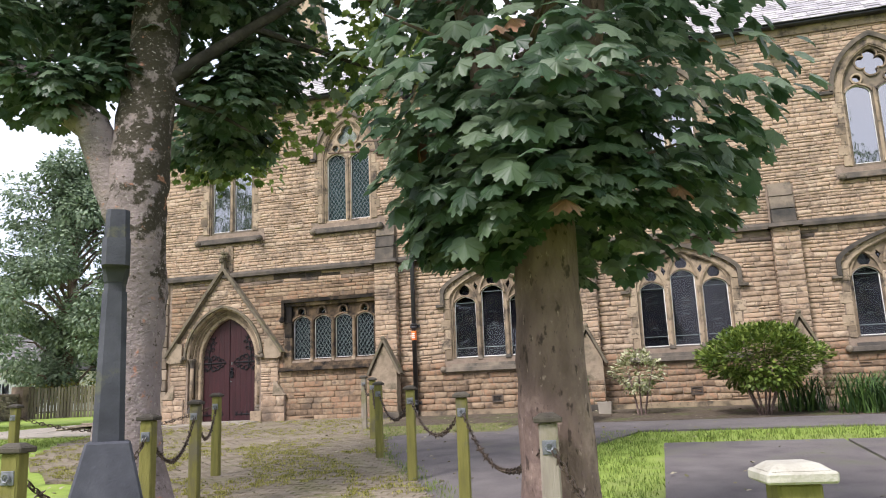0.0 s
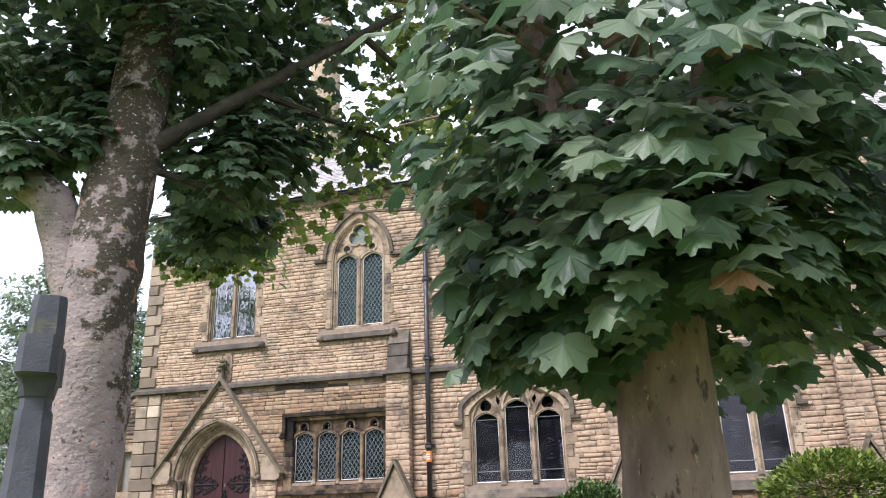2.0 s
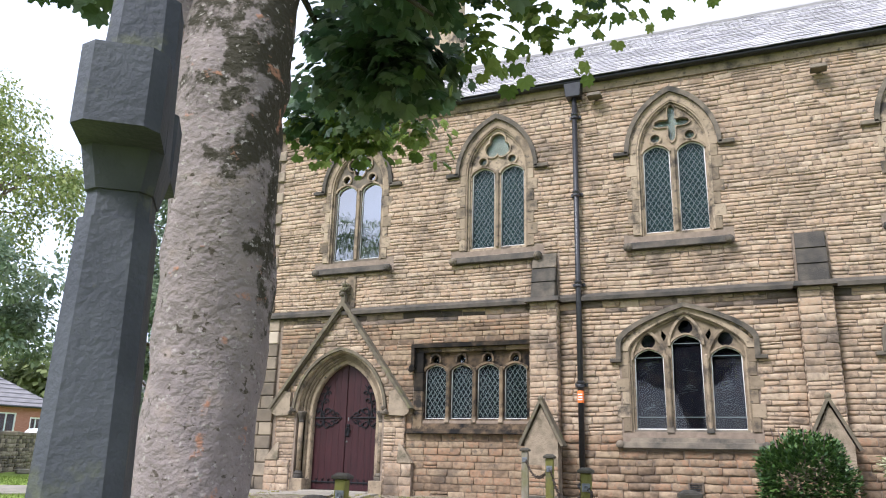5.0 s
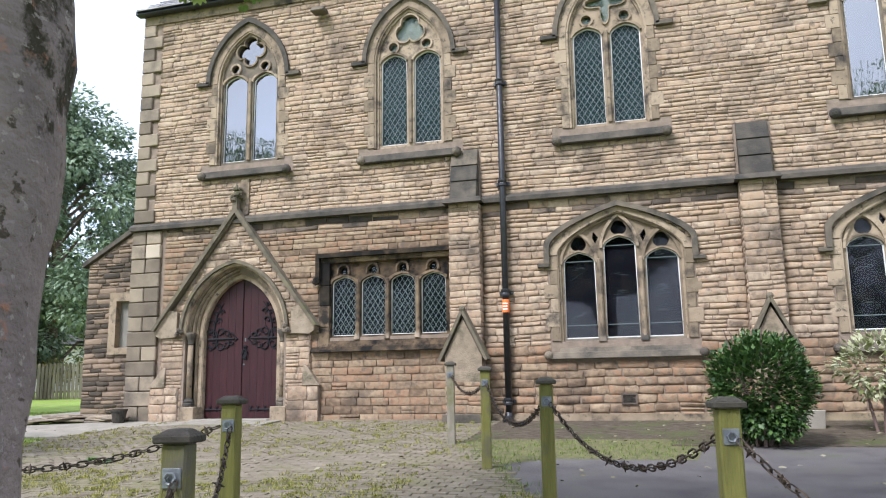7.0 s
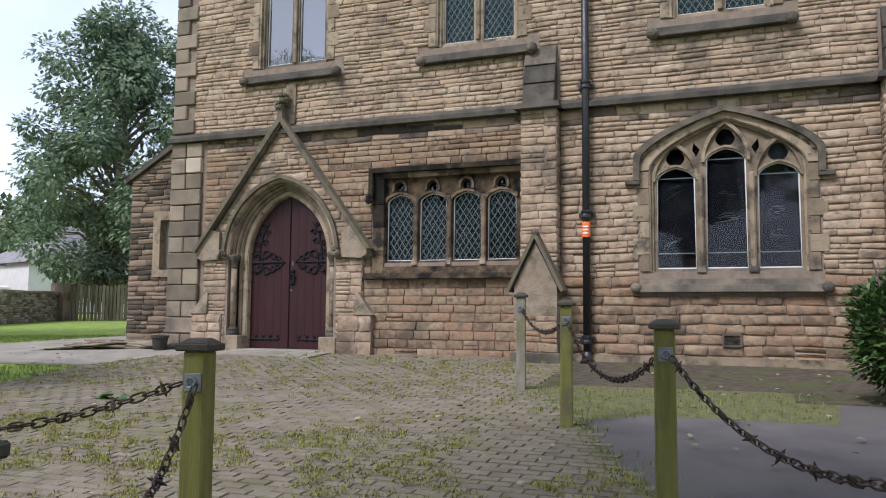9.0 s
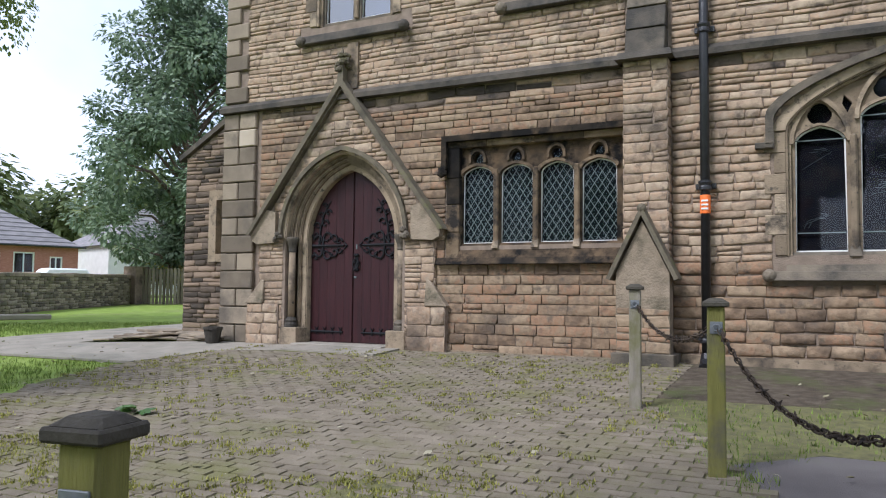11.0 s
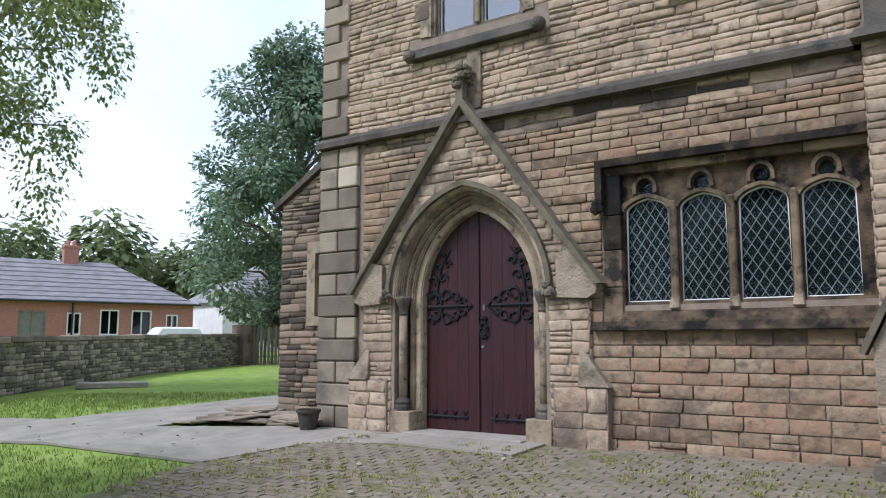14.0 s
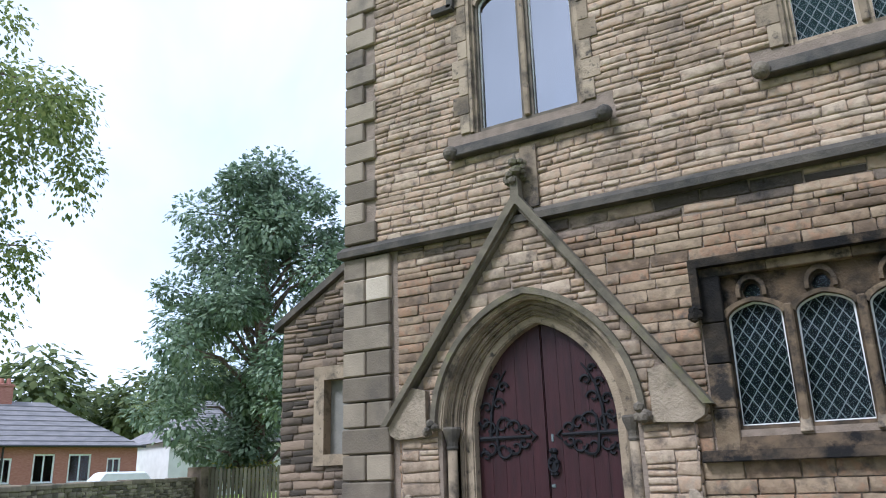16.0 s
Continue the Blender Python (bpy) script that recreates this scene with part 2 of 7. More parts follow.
M["bark_mossy"] = mat("mossy_rough_bark", [(0.045, 0.038, 0.026), (0.085, 0.073, 0.045), (0.14, 0.12, 0.075)], 0.97, 9, 1.0, 30, 0, False, (0.19, 0.16, 0.13), 3.2, (0.56, 0.64))
M["bark_dark"] = mat("dark_branch_bark", [(0.02, 0.018, 0.014), (0.04, 0.035, 0.026), (0.07, 0.06, 0.045)], 0.95, 9, 0.8, 30)
M["bark_young"] = mat("young_brown_bark", [(0.10, 0.069, 0.057), (0.17, 0.119, 0.10), (0.23, 0.165, 0.138)], 0.92, 6, 1.0, 26, 0, False, (0.27, 0.195, 0.16), 2.6, (0.56, 0.66), stretch=(1.6, 1.6, 0.7), fleck=(((0.06, 0.042, 0.034), 15, 0.58, 0.66), ((0.33, 0.25, 0.21), 22, 0.64, 0.7)))
M["leaf"] = mat("sycamore_leaf", [(0.041, 0.082, 0.038), (0.074, 0.131, 0.063), (0.115, 0.176, 0.092), (0.156, 0.213, 0.126)], 0.45, 3, 0.15, 60, 0.85, True, trans=0.46, spec=0.5)
M["leaf_piece"] = mat("sycamore_leaf_piece", [(0.041, 0.082, 0.038), (0.074, 0.131, 0.063), (0.115, 0.176, 0.092), (0.156, 0.213, 0.126)], 0.45, 3, 0.15, 60, 0.85, False, trans=0.46, spec=0.5)
# brighter copy of the leaf colour, with light from behind painted in
M["leaf_light"] = mat("leaf_with_backlight_in_colour", [(0.09, 0.145, 0.03), (0.16, 0.23, 0.05), (0.24, 0.3, 0.075)], 0.45, 3, 0, 10, 0.85, True, trans=0.6, spec=0.4)
M["leaf_red"] = mat("browning_leaf", [(0.16, 0.10, 0.06), (0.3, 0.15, 0.085), (0.22, 0.17, 0.09)], 0.55, 14, 0.15, 60, 0.5, False, trans=0.2)
M["leaf_far"] = mat("ash_leaf", [(0.115, 0.165, 0.10), (0.19, 0.255, 0.155), (0.28, 0.34, 0.225)], 0.45, 1.5, 0, 10, 0.8, True, trans=0.35)
M["leaf_birch"] = mat("birch_leaf", [(0.145, 0.196, 0.058), (0.232, 0.280, 0.091), (0.319, 0.350, 0.117)], 0.6, 1.5, 0, 10, 0.8, True, trans=0.4)
M["leaf_wood"] = mat("woodland_leaf", [(0.09, 0.12, 0.05), (0.15, 0.185, 0.07), (0.21, 0.24, 0.095)], 0.7, 0.3, 0, 10, 0.8, True, trans=0.3)
M["leaf_box"] = mat("glossy_shrub_leaf", [(0.02, 0.05, 0.012), (0.045, 0.1, 0.02), (0.09, 0.16, 0.035)], 0.45, 3, 0, 10, 0.9, True, trans=0.2, spec=0.45)
M["leaf_azalea"] = mat("bright_shrub_leaf", [(0.06, 0.10, 0.015), (0.12, 0.18, 0.03), (0.2, 0.26, 0.05)], 0.5, 3, 0, 10, 0.9, True, trans=0.3)
M["leaf_pale"] = mat("variegated_leaf", [(0.16, 0.19, 0.06), (0.36, 0.37, 0.2), (0.5, 0.5, 0.33)], 0.6, 3, 0, 10, 0.8, True, trans=0.2)
M["leaf_yellow"] = mat("yellow_hedge_leaf", [(0.12, 0.14, 0.03), (0.24, 0.25, 0.05), (0.36, 0.31, 0.07)], 0.6, 3, 0, 10, 0.8, True, trans=0.2)
M["dead_leaf"] = mat("fallen_leaf", [(0.08, 0.08, 0.03), (0.18, 0.155, 0.07), (0.30, 0.27, 0.18)], 0.7, 8, 0, 10, 0.9, True)
M["monument"] = mat("dark_monument_stone", [(0.029, 0.032, 0.039), (0.048, 0.051, 0.061), (0.072, 0.076, 0.086)], 0.7, 6, 0.25, 60, 0, False, (0.105, 0.11, 0.055), 4, (0.58, 0.72), spec=0.45)
M["boundary"] = mat("boundary_rubble", [(0.10, 0.085, 0.062), (0.205, 0.175, 0.12), (0.30, 0.255, 0.18)], 0.95, 4, 0.7, 25, 0.9, True, (0.17, 0.16, 0.07), 0.9, (0.52, 0.68))
M["fence"] = mat("grey_fence_board", [(0.1, 0.085, 0.055), (0.17, 0.15, 0.10), (0.23, 0.2, 0.14)], 0.9, 4, 0.3, 30, 0.6, False, stretch=(4, 4, 0.6))
M["brick"] = mat("red_brick_wall", [(0.260, 0.114, 0.084), (0.370, 0.168, 0.126), (0.440, 0.228, 0.176)], 0.92, 6, 0.4, 20, stretch=(1, 1, 6))
M["house_roof"] = mat("grey_tiled_roof", [(0.15, 0.142, 0.142), (0.22, 0.205, 0.205), (0.3, 0.275, 0.265)], 0.8, 1.5, 0.5, 14, stretch=(1, 1, 5))
M["render"] = mat("white_render", [(0.6, 0.58, 0.54), (0.75, 0.73, 0.69)], 0.9, 2, 0.2, 30)
M["upvc"] = mat("white_plastic_frame", [(0.72, 0.72, 0.7), (0.8, 0.8, 0.78)], 0.4, 4, 0)
M["board"] = mat("grey_window_board", [(0.16, 0.15, 0.125), (0.24, 0.225, 0.19)], 0.8, 4, 0.3, 20)
# near-black base colour carries the indoor shade
M["dark"] = mat("near_black_interior_shade", [(0.012, 0.012, 0.012), (0.022, 0.021, 0.02)], 0.95, 2, 0)
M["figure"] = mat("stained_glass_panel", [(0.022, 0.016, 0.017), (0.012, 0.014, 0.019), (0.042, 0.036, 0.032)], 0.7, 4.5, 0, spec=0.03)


# colours of added backings: darkness behind the leaded panes, painted in
M["dark_teal"] = mat("near_black_backing", [(0.005, 0.007, 0.009), (0.008, 0.011, 0.013), (0.013, 0.016, 0.018)], 0.6, 5, 0, spec=0.02)
M["teal"] = mat("dark_teal_backing", [(0.008, 0.017, 0.018), (0.014, 0.028, 0.028), (0.024, 0.04, 0.038)], 0.6, 5, 0, spec=0.1)


def glass(name, tint, ior, rough=0.02, ripple=0.12):
    m = bpy.data.materials.new(name)
    m.use_nodes = True
    n, l = m.node_tree.nodes, m.node_tree.links
    n.clear()
    tr, gl, fr, mx, out = (n.new("ShaderNode" + k) for k in ("BsdfTransparent", "BsdfGlossy", "Fresnel", "MixShader", "OutputMaterial"))
    tr.inputs[0].default_value = (*tint, 1)
    gl.inputs["Roughness"].default_value = rough
    fr.inputs[0].default_value = ior
    no, bp = n.new("ShaderNodeTexNoise"), n.new("ShaderNodeBump")
    no.inputs["Scale"].default_value = 3.5
    bp.inputs["Strength"].default_value, bp.inputs["Distance"].default_value = ripple, 0.02
    l.new(no.outputs[0], bp.inputs["Height"])
    l.new(bp.outputs[0], gl.inputs["Normal"])
    l.new(fr.outputs[0], mx.inputs[0])
    l.new(tr.outputs[0], mx.inputs[1])
    l.new(gl.outputs[0], mx.inputs[2])
    l.new(mx.outputs[0], out.inputs[0])
    return m


M["glass"] = glass("leaded_glass", (0.9, 0.97, 0.95), 1.28)
M["glass_clear"] = glass("coated_glass", (0.3, 0.33, 0.36), 4.6)
M["glass_dark"] = glass("protective_sheet", (0.75, 0.75, 0.78), 1.42, 0.03, 0.025)


# ---- building helpers ----
def link_mesh(name, bm, material, parent=None, label="", smooth=False):
    bmesh.ops.recalc_face_normals(bm, faces=bm.faces)
    me = bpy.data.meshes.new(name)
    bm.to_mesh(me)
    bm.free()
    if smooth:
        for p in me.polygons:
            p.use_smooth = True
    me.materials.append(M[material])
    ob = new(name, me)
    if parent:
        ob.parent = parent
    if label:
        ob["label"] = label
    return ob


def part(name, bm, material, parent, label="", smooth=False):
    return link_mesh(name, bm, material, parent, label, smooth)


def thing(name, label, category, group="", kind="", at=None):
    ob = new(name)
    ob.empty_display_size = 0.2
    if at:
        ob.location = at
    return tagged(ob, label, category, group, kind)


def raw(name, verts, faces, material, parent=None, label="", smooth=False):
    me = bpy.data.meshes.new(name)
    me.from_pydata(verts, [], faces)
    me.materials.append(M[material])
    if smooth:
        for p in me.polygons:
            p.use_smooth = True
    ob = new(name, me)
    if parent:
        ob.parent = parent
    if label:
        ob["label"] = label
    return ob


def box(bm, x0, x1, y0, y1, z0, z1, bevel=0.0, top=None):
    """A block; top: (dx0, dx1, dy0, dy1), how far each upper edge moves in."""
    t = top or (0, 0, 0, 0)
    co = [(x0, y0, z0), (x1, y0, z0), (x1, y1, z0), (x0, y1, z0),
          (x0 + t[0], y0 + t[2], z1), (x1 - t[1], y0 + t[2], z1), (x1 - t[1], y1 - t[3], z1), (x0 + t[0], y1 - t[3], z1)]
    v = [bm.verts.new(c) for c in co]
    fs = [bm.faces.new([v[i] for i in q]) for q in ((3, 2, 1, 0), (4, 5, 6, 7), (0, 1, 5, 4), (1, 2, 6, 5), (2, 3, 7, 6), (3, 0, 4, 7))]
    if bevel:
        bmesh.ops.bevel(bm, geom=list({e for f in fs for e in f.edges}), offset=bevel, segments=1, affect="EDGES")
    return bm


def plate(bm, outer, holes, y0, y1):
    """A slab parallel to the front, from y0 to y1, with an outline and holes in (x, z)."""
    edges = []
    for ring in (outer, *holes):
        vs = [bm.verts.new((x, y0, z)) for x, z in ring]
        edges += [bm.edges.new((vs[i], vs[(i + 1) % len(vs)])) for i in range(len(vs))]
    made = bmesh.ops.triangle_fill(bm, use_beauty=True, use_dissolve=False, edges=edges)
    faces = [g for g in made["geom"] if isinstance(g, bmesh.types.BMFace)]
    ext = bmesh.ops.extrude_face_region(bm, geom=faces)
    bmesh.ops.translate(bm, vec=(0, y1 - y0, 0), verts=[g for g in ext["geom"] if isinstance(g, bmesh.types.BMVert)])
    return bm


def tube(bm, pts, radii, n=8, squash=None):
    """A round bar along pts, with a radius at each; ends closed."""
    pts = [Vector(p) for p in pts]
    if not hasattr(radii, "__len__"):
        radii = [radii] * len(pts)
    rings, ref = [], None
    for i, p in enumerate(pts):
        d = (pts[min(i + 1, len(pts) - 1)] - pts[max(i - 1, 0)]).normalized()
        if ref is None:
            ref = Vector((1, 0, 0)) if abs(d.x) < 0.8 else Vector((0, 1, 0))
        u = (ref - d * ref.dot(d)).normalized()
        ref = u
        w = d.cross(u)
        rings.append([bm.verts.new(p + (u * math.cos(2 * math.pi * k / n) + w * math.sin(2 * math.pi * k / n)) * radii[i]) for k in range(n)])
    for a, b in zip(rings, rings[1:]):
        for k in range(n):
            bm.faces.new((a[k], a[(k + 1) % n], b[(k + 1) % n], b[k]))
    bm.faces.new(rings[0][::-1])
    bm.faces.new(rings[-1])
    return bm


def lathe(bm, x, y, prof, n=16):
    """A turned piece about the upright axis at (x, y); prof: (radius, z)."""
    rings = [[bm.verts.new((x + r * math.cos(2 * math.pi * k / n), y + r * math.sin(2 * math.pi * k / n), z)) for k in range(n)] for r, z in prof]
    for a, b in zip(rings, rings[1:]):
        for k in range(n):
            bm.faces.new((a[k], a[(k + 1) % n], b[(k + 1) % n], b[k]))
    bm.faces.new(rings[0][::-1])
    bm.faces.new(rings[-1])
    return bm


def arch(cx, a, z0, zs, h, n=9):
    """Outline of an opening: jambs from z0 to the springing zs, half width a, a pointed head of rise h."""
    pts = [(cx - a, z0)] if z0 < zs else []
    left = []
    if h >= a:
        r = (a * a + h * h) / (2 * a)
        end = math.acos((r - a) / r)
        for i in range(n + 1):
            w = end * i / n
            left.append((cx + (r - a) - r * math.cos(w), zs + r * math.sin(w)))
    else:
        for i in range(n + 1):
            u = math.cos(math.pi / 2 * i / n)
            left.append((cx - a * u, zs + h * (0.74 * math.sqrt(max(0, 1 - u * u)) + 0.26 * (1 - u))))
    pts += left + [(2 * cx - x, z) for x, z in left[-2::-1]]
    if z0 < zs:
        pts.append((cx + a, z0))
    return pts


def flat_arch(cx, a, z0, zs, h, n=10):
    """Outline of an opening with a low, nearly straight-sided pointed head."""
    side = [(cx - a * math.cos(math.pi / 2 * i / n), zs + h * (0.52 * math.sin(math.pi / 2 * i / n) + 0.48 * (1 - math.cos(math.pi / 2 * i / n)))) for i in range(n + 1)]
    pts = side + [(2 * cx - x, z) for x, z in side[-2::-1]]
    return [(cx - a, z0)] + pts + [(cx + a, z0)] if z0 < zs else pts


def star(cx, cz, r, n=48):
    """A four-pointed figure with hollow sides."""
    return [(cx + r * (0.3 + 0.7 * abs(math.cos(2 * w)) ** 3) * math.sin(w) * 0.86, cz + r * (0.3 + 0.7 * abs(math.cos(2 * w)) ** 3) * math.cos(w)) for w in (2 * math.pi * k / n for k in range(n))]


def ring(inner, outer):
    return list(outer) + list(inner)[::-1]


def foil(cx, cz, r, lobes, turn=0.0, n=40, depth=0.42):
    return [(cx + r * (1 - depth + depth * abs(math.cos(lobes * w / 2)) ** 0.6) * math.sin(w + turn),
             cz + r * (1 - depth + depth * abs(math.cos(lobes * w / 2)) ** 0.6) * math.cos(w + turn))
            for w in (2 * math.pi * k / n for k in range(n))]


def grow(pts, d):
    """An outline moved outward by about d."""
    cx = sum(p[0] for p in pts) / len(pts)
    cz = sum(p[1] for p in pts) / len(pts)
    out = []
    for x, z in pts:
        v = Vector((x - cx, z - cz))
        k = (v.length + d) / max(v.length, 1e-6)
        out.append((cx + v.x * k, cz + v.y * k))
    return out


def cuts(poly, z):
    """Intervals of x inside a polygon at the height z."""
    xs = []
    for (x0, z0), (x1, z1) in zip(poly, poly[1:] + poly[:1]):
        if (z0 <= z) != (z1 <= z):
            xs.append(x0 + (x1 - x0) * (z - z0) / (z1 - z0))
    xs.sort()
    return list(zip(xs[::2], xs[1::2]))


def courses(region, bans, z0, z1, hmin, hmax, wmin, wmax, rng, split=0.3):
    """Rectangles (x0, x1, z0, z1) of coursed masonry that fill a region outside the bans."""
    out, z = [], z0
    while z < z1 - 0.03:
        h = min(rng.uniform(hmin, hmax), z1 - z)
        if z1 - (z + h) < hmin * 0.6:
            h = z1 - z
        runs = []
        lo, hi = cuts(region, z + 0.006), cuts(region, z + h - 0.006)
        for a in lo:
            for b in hi:
                if min(a[1], b[1]) - max(a[0], b[0]) > 0.05:
                    runs.append((max(a[0], b[0]), min(a[1], b[1])))
        for ban in bans:
            holes = cuts(ban, z + h * 0.5)
            for h0, h1 in holes:
                nxt = []
                for a, b in runs:
                    if h1 <= a or h0 >= b:
                        nxt.append((a, b))
                    else:
                        nxt += [q for q in ((a, h0), (h1, b)) if q[1] - q[0] > 0.03]
                runs = nxt
        for a, b in runs:
            x = a
            while x < b - 1e-4:
                w = rng.uniform(wmin, wmax)
                if b - (x + w) < wmin * 0.7:
                    w = b - x
                if w > wmax * 1.35:
                    w *= 0.5
                w = min(w, b - x)
                if h > 0.108 and rng.random() < split:
                    m = z + h * rng.uniform(0.38, 0.62)
                    s = x + w * rng.uniform(0.3, 0.7) if w > 0.3 and rng.random() < 0.5 else x + w
                    out.append((x, x + w, z, m))
                    out.append((x, s, m, z + h))
                    if s < x + w - 1e-6:
                        out.append((s, x + w, m, z + h))
                else:
                    out.append((x, x + w, z, z + h))
                x += w
        z += h
    return out


def stone_shape(x0, x1, z0, z1, d, rng, gap=0.0055, back=0.02):
    """Vertices (x, outward, z) and faces of one rock-faced stone."""
    g = gap * rng.uniform(0.7, 1.5)
    x0, x1, z0, z1 = x0 + g, x1 - g, z0 + g, z1 - g
    sk = [rng.uniform(-1, 1) * min(0.015, (z1 - z0) * 0.14) for _ in range(4)]
    ix, iz = min(0.014, (x1 - x0) * 0.2), min(0.014, (z1 - z0) * 0.25)
    vs = [(x0, -back, z0), (x1, -back, z0), (x1, -back, z1), (x0, -back, z1),
          (x0, d * 0.45, z0), (x1, d * 0.45, z0), (x1, d * 0.45, z1), (x0, d * 0.45, z1)]
    fx = [x0 + ix, (x0 + x1) / 2 + rng.uniform(-0.15, 0.15) * (x1 - x0), x1 - ix]
    fz = [z0 + iz, (z0 + z1) / 2 + rng.uniform(-0.15, 0.15) * (z1 - z0), z1 - iz]
    for j in range(3):
        for i in range(3):
            edge = 0.86 if (i != 1 or j != 1) else 1.06
            vs.append((fx[i] + rng.uniform(-1, 1) * ix * 0.4, d * edge * rng.uniform(0.78, 1.2), fz[j] + rng.uniform(-1, 1) * iz * 0.4))
    for q, c in ((4, 0), (5, 1), (6, 2), (7, 3), (8, 0), (10, 1), (16, 2), (14, 3)):
        vs[q] = (vs[q][0] + sk[c], vs[q][1], vs[q][2] + sk[c - 1])
    fs = [(0, 1, 5, 4), (1, 2, 6, 5), (2, 3, 7, 6), (3, 0, 4, 7),
          (4, 5, 10, 9, 8), (5, 6, 16, 13, 10), (6, 7, 14, 15, 16), (7, 4, 8, 11, 14),
          (8, 9, 12, 11), (9, 10, 13, 12), (11, 12, 15, 14), (12, 13, 16, 15)]
    return vs, fs


def masonry(name, rects, place, material, parent, rng, depth=(0.016, 0.046), label=""):
    """All the given stones as one joined part."""
    V, F = [], []
    for r in rects:
        vs, fs = stone_shape(*r, rng.uniform(*depth), rng)
        k = len(V)
        V += [place(x, d, z + 0.008 * math.sin(1.9 * x + 1.3 * z) + 0.005 * math.sin(5.3 * x - 2.1 * z)) for x, d, z in vs]
        F += [tuple(k + i for i in f) for f in fs]
    ob = raw(name, V, F, material, parent, label, smooth=True)
    ob["kind"] = "stuff"
    return ob


def stones(rects, place, material, parent, rng, depth):
    """The given stones, each a part of its own."""
    for r in rects:
        vs, fs = stone_shape(*r, rng.uniform(*depth), rng)
        raw("stone", [place(*v) for v in vs], fs, material, parent, smooth=True)


def front(y):
    return lambda u, d, v: (u, y - d, v)


# ---- ground ----
def gz(y):
    return 0.063 * y if y < 0 else 0.021 * y


def sheet(name, outline, lift, material, label, category, thick=0.03):
    """A thin layer that follows the sloping ground."""
    bm = bmesh.new()
    for dz in (0,):
        vs = [bm.verts.new((x, y, 0)) for x, y in outline]
        f = bm.faces.new(vs)
    bmesh.ops.triangulate(bm, faces=bm.faces[:])
    ext = bmesh.ops.extrude_face_region(bm, geom=bm.faces[:])
    up = {g for g in ext["geom"] if isinstance(g, bmesh.types.BMVert)}
    bmesh.ops.bisect_plane(bm, geom=bm.verts[:] + bm.edges[:] + bm.faces[:], plane_co=(0, 0, 0), plane_no=(0, 1, 0))
    for v in bm.verts:
        v.co.z = gz(v.co.y) + (lift if v in up else lift - thick)
    return tagged(link_mesh(name, bm, material), label, category, kind="structure")


bm = bmesh.new()
xs = [-400, -150, -60, -30, -14, -6, 0, 6, 12, 20, 40, 120, 400]
ys = [-400, -120, -45, -30, -20, -14, -9, -4, 0, 5, 14, 30, 45, 90, 400]
grid = [[bm.verts.new((x, y, max(-3.0, min(1.0, gz(y))) - 0.02)) for x in xs] for y in ys]
for j in range(len(ys) - 1):
    for i in range(len(xs) - 1):
        bm.faces.new((grid[j][i], grid[j][i + 1], grid[j + 1][i + 1], grid[j + 1][i]))
ground = tagged(link_mesh("ground", bm, "grass"), "mown churchyard lawn sloping gently up to the church", "lawn", kind="structure")

ROW_R = [(4.71, -2.72), (5.56, -4.47), (6.52, -6.74), (7.59, -8.59), (8.66, -10.45), (9.74, -12.88), (10.63, -14.66)]
ROW_L = [(4.87, -8.14), (5.63, -9.75), (6.52, -11.72), (7.12, -13.6)]
PAVED = [(-1.2, -0.05), (-1.7, -2.25), (-1.45, -3.6), (0.2, -6.3), (2.6, -8.3), (4.75, -8.9), (5.7, -10.6), (6.6, -12.4), (7.4, -14.6), (10.5, -14.6), (9.4, -12.3), (7.75, -8.9), (6.6, -6.7), (5.62, -4.2), (4.78, -2.5), (4.7, -0.05)]
sheet("pavement_bed", PAVED, 0.012, "moss", "mossy soil bed under the block paving", "paving bed")
sheet("path", [(-0.6, -0.1), (-0.55, -0.62), (-1.45, -1.0), (-1.7, -2.2), (-4.45, -2.25), (-12, -4.2), (-12, -2.6), (-6.4, -1.1), (-6.2, 4), (-6.2, 14), (-4.6, 14), (-4.45, 1.2), (-4.3, -0.95), (-2.2, -0.1)], 0.02, "concrete", "pale worn concrete path round the church", "path")
sheet("doorstep_slab", [(-0.85, -0.02), (-0.62, -0.62), (0.95, -0.74), (0.98, -0.02)], 0.034, "concrete", "pale flagstone slab in front of the door", "slab")
sheet("tarmac_path", [(5.45, -4.3), (6.1, -3.75), (7.6, -3.75), (7.7, -2.75), (24, -2.75), (24, -4.25), (9.9, -4.25), (9.3, -5.9), (9.3, -11.9), (7.6, -8.85), (6.45, -6.7)], 0.008, "tarmac", "worn grey tarmac path beside the posts", "path")
sheet("concrete_slab_area", [(10.25, -5.85), (12.45, -5.85), (12.45, -10.8), (10.25, -10.8)], 0.012, "tarmac", "grey concrete slab among the grass", "slab")
sheet("concrete_slab_area", [(12.5, -5.85), (24, -5.85), (24, -10.8), (12.5, -10.8)], 0.012, "tarmac", "grey concrete slab among the grass", "slab")
sheet("planting_bed", [(7.35, -0.2), (7.35, -2.72), (24, -2.72), (24, -0.06)], 0.012, "soil", "bare soil planting bed along the church wall", "flower bed")
sheet("stone_apron", [(4.75, -0.06), (4.75, -2.2), (7.55, -2.1), (7.55, -0.06)], 0.006, "soil", "dirt and worn stone apron along the wall", "apron")

sheet("moss_strip", [(4.6, -2.1), (7.8, -2.1), (7.8, -3.72), (6.1, -3.72), (5.5, -4.3)], 0.004, "moss", "mossy strip of thin grass beside the posts", "verge")

# ---- the church ----
rng = random.Random(7)
WALL_R, EAVES, CORNER = 22.0, 7.95, -2.2
UP = [0.10, 3.29, 6.72, 10.87, 15.05, 19.2]
LOW = [6.745, 10.88, 15.03, 19.18]
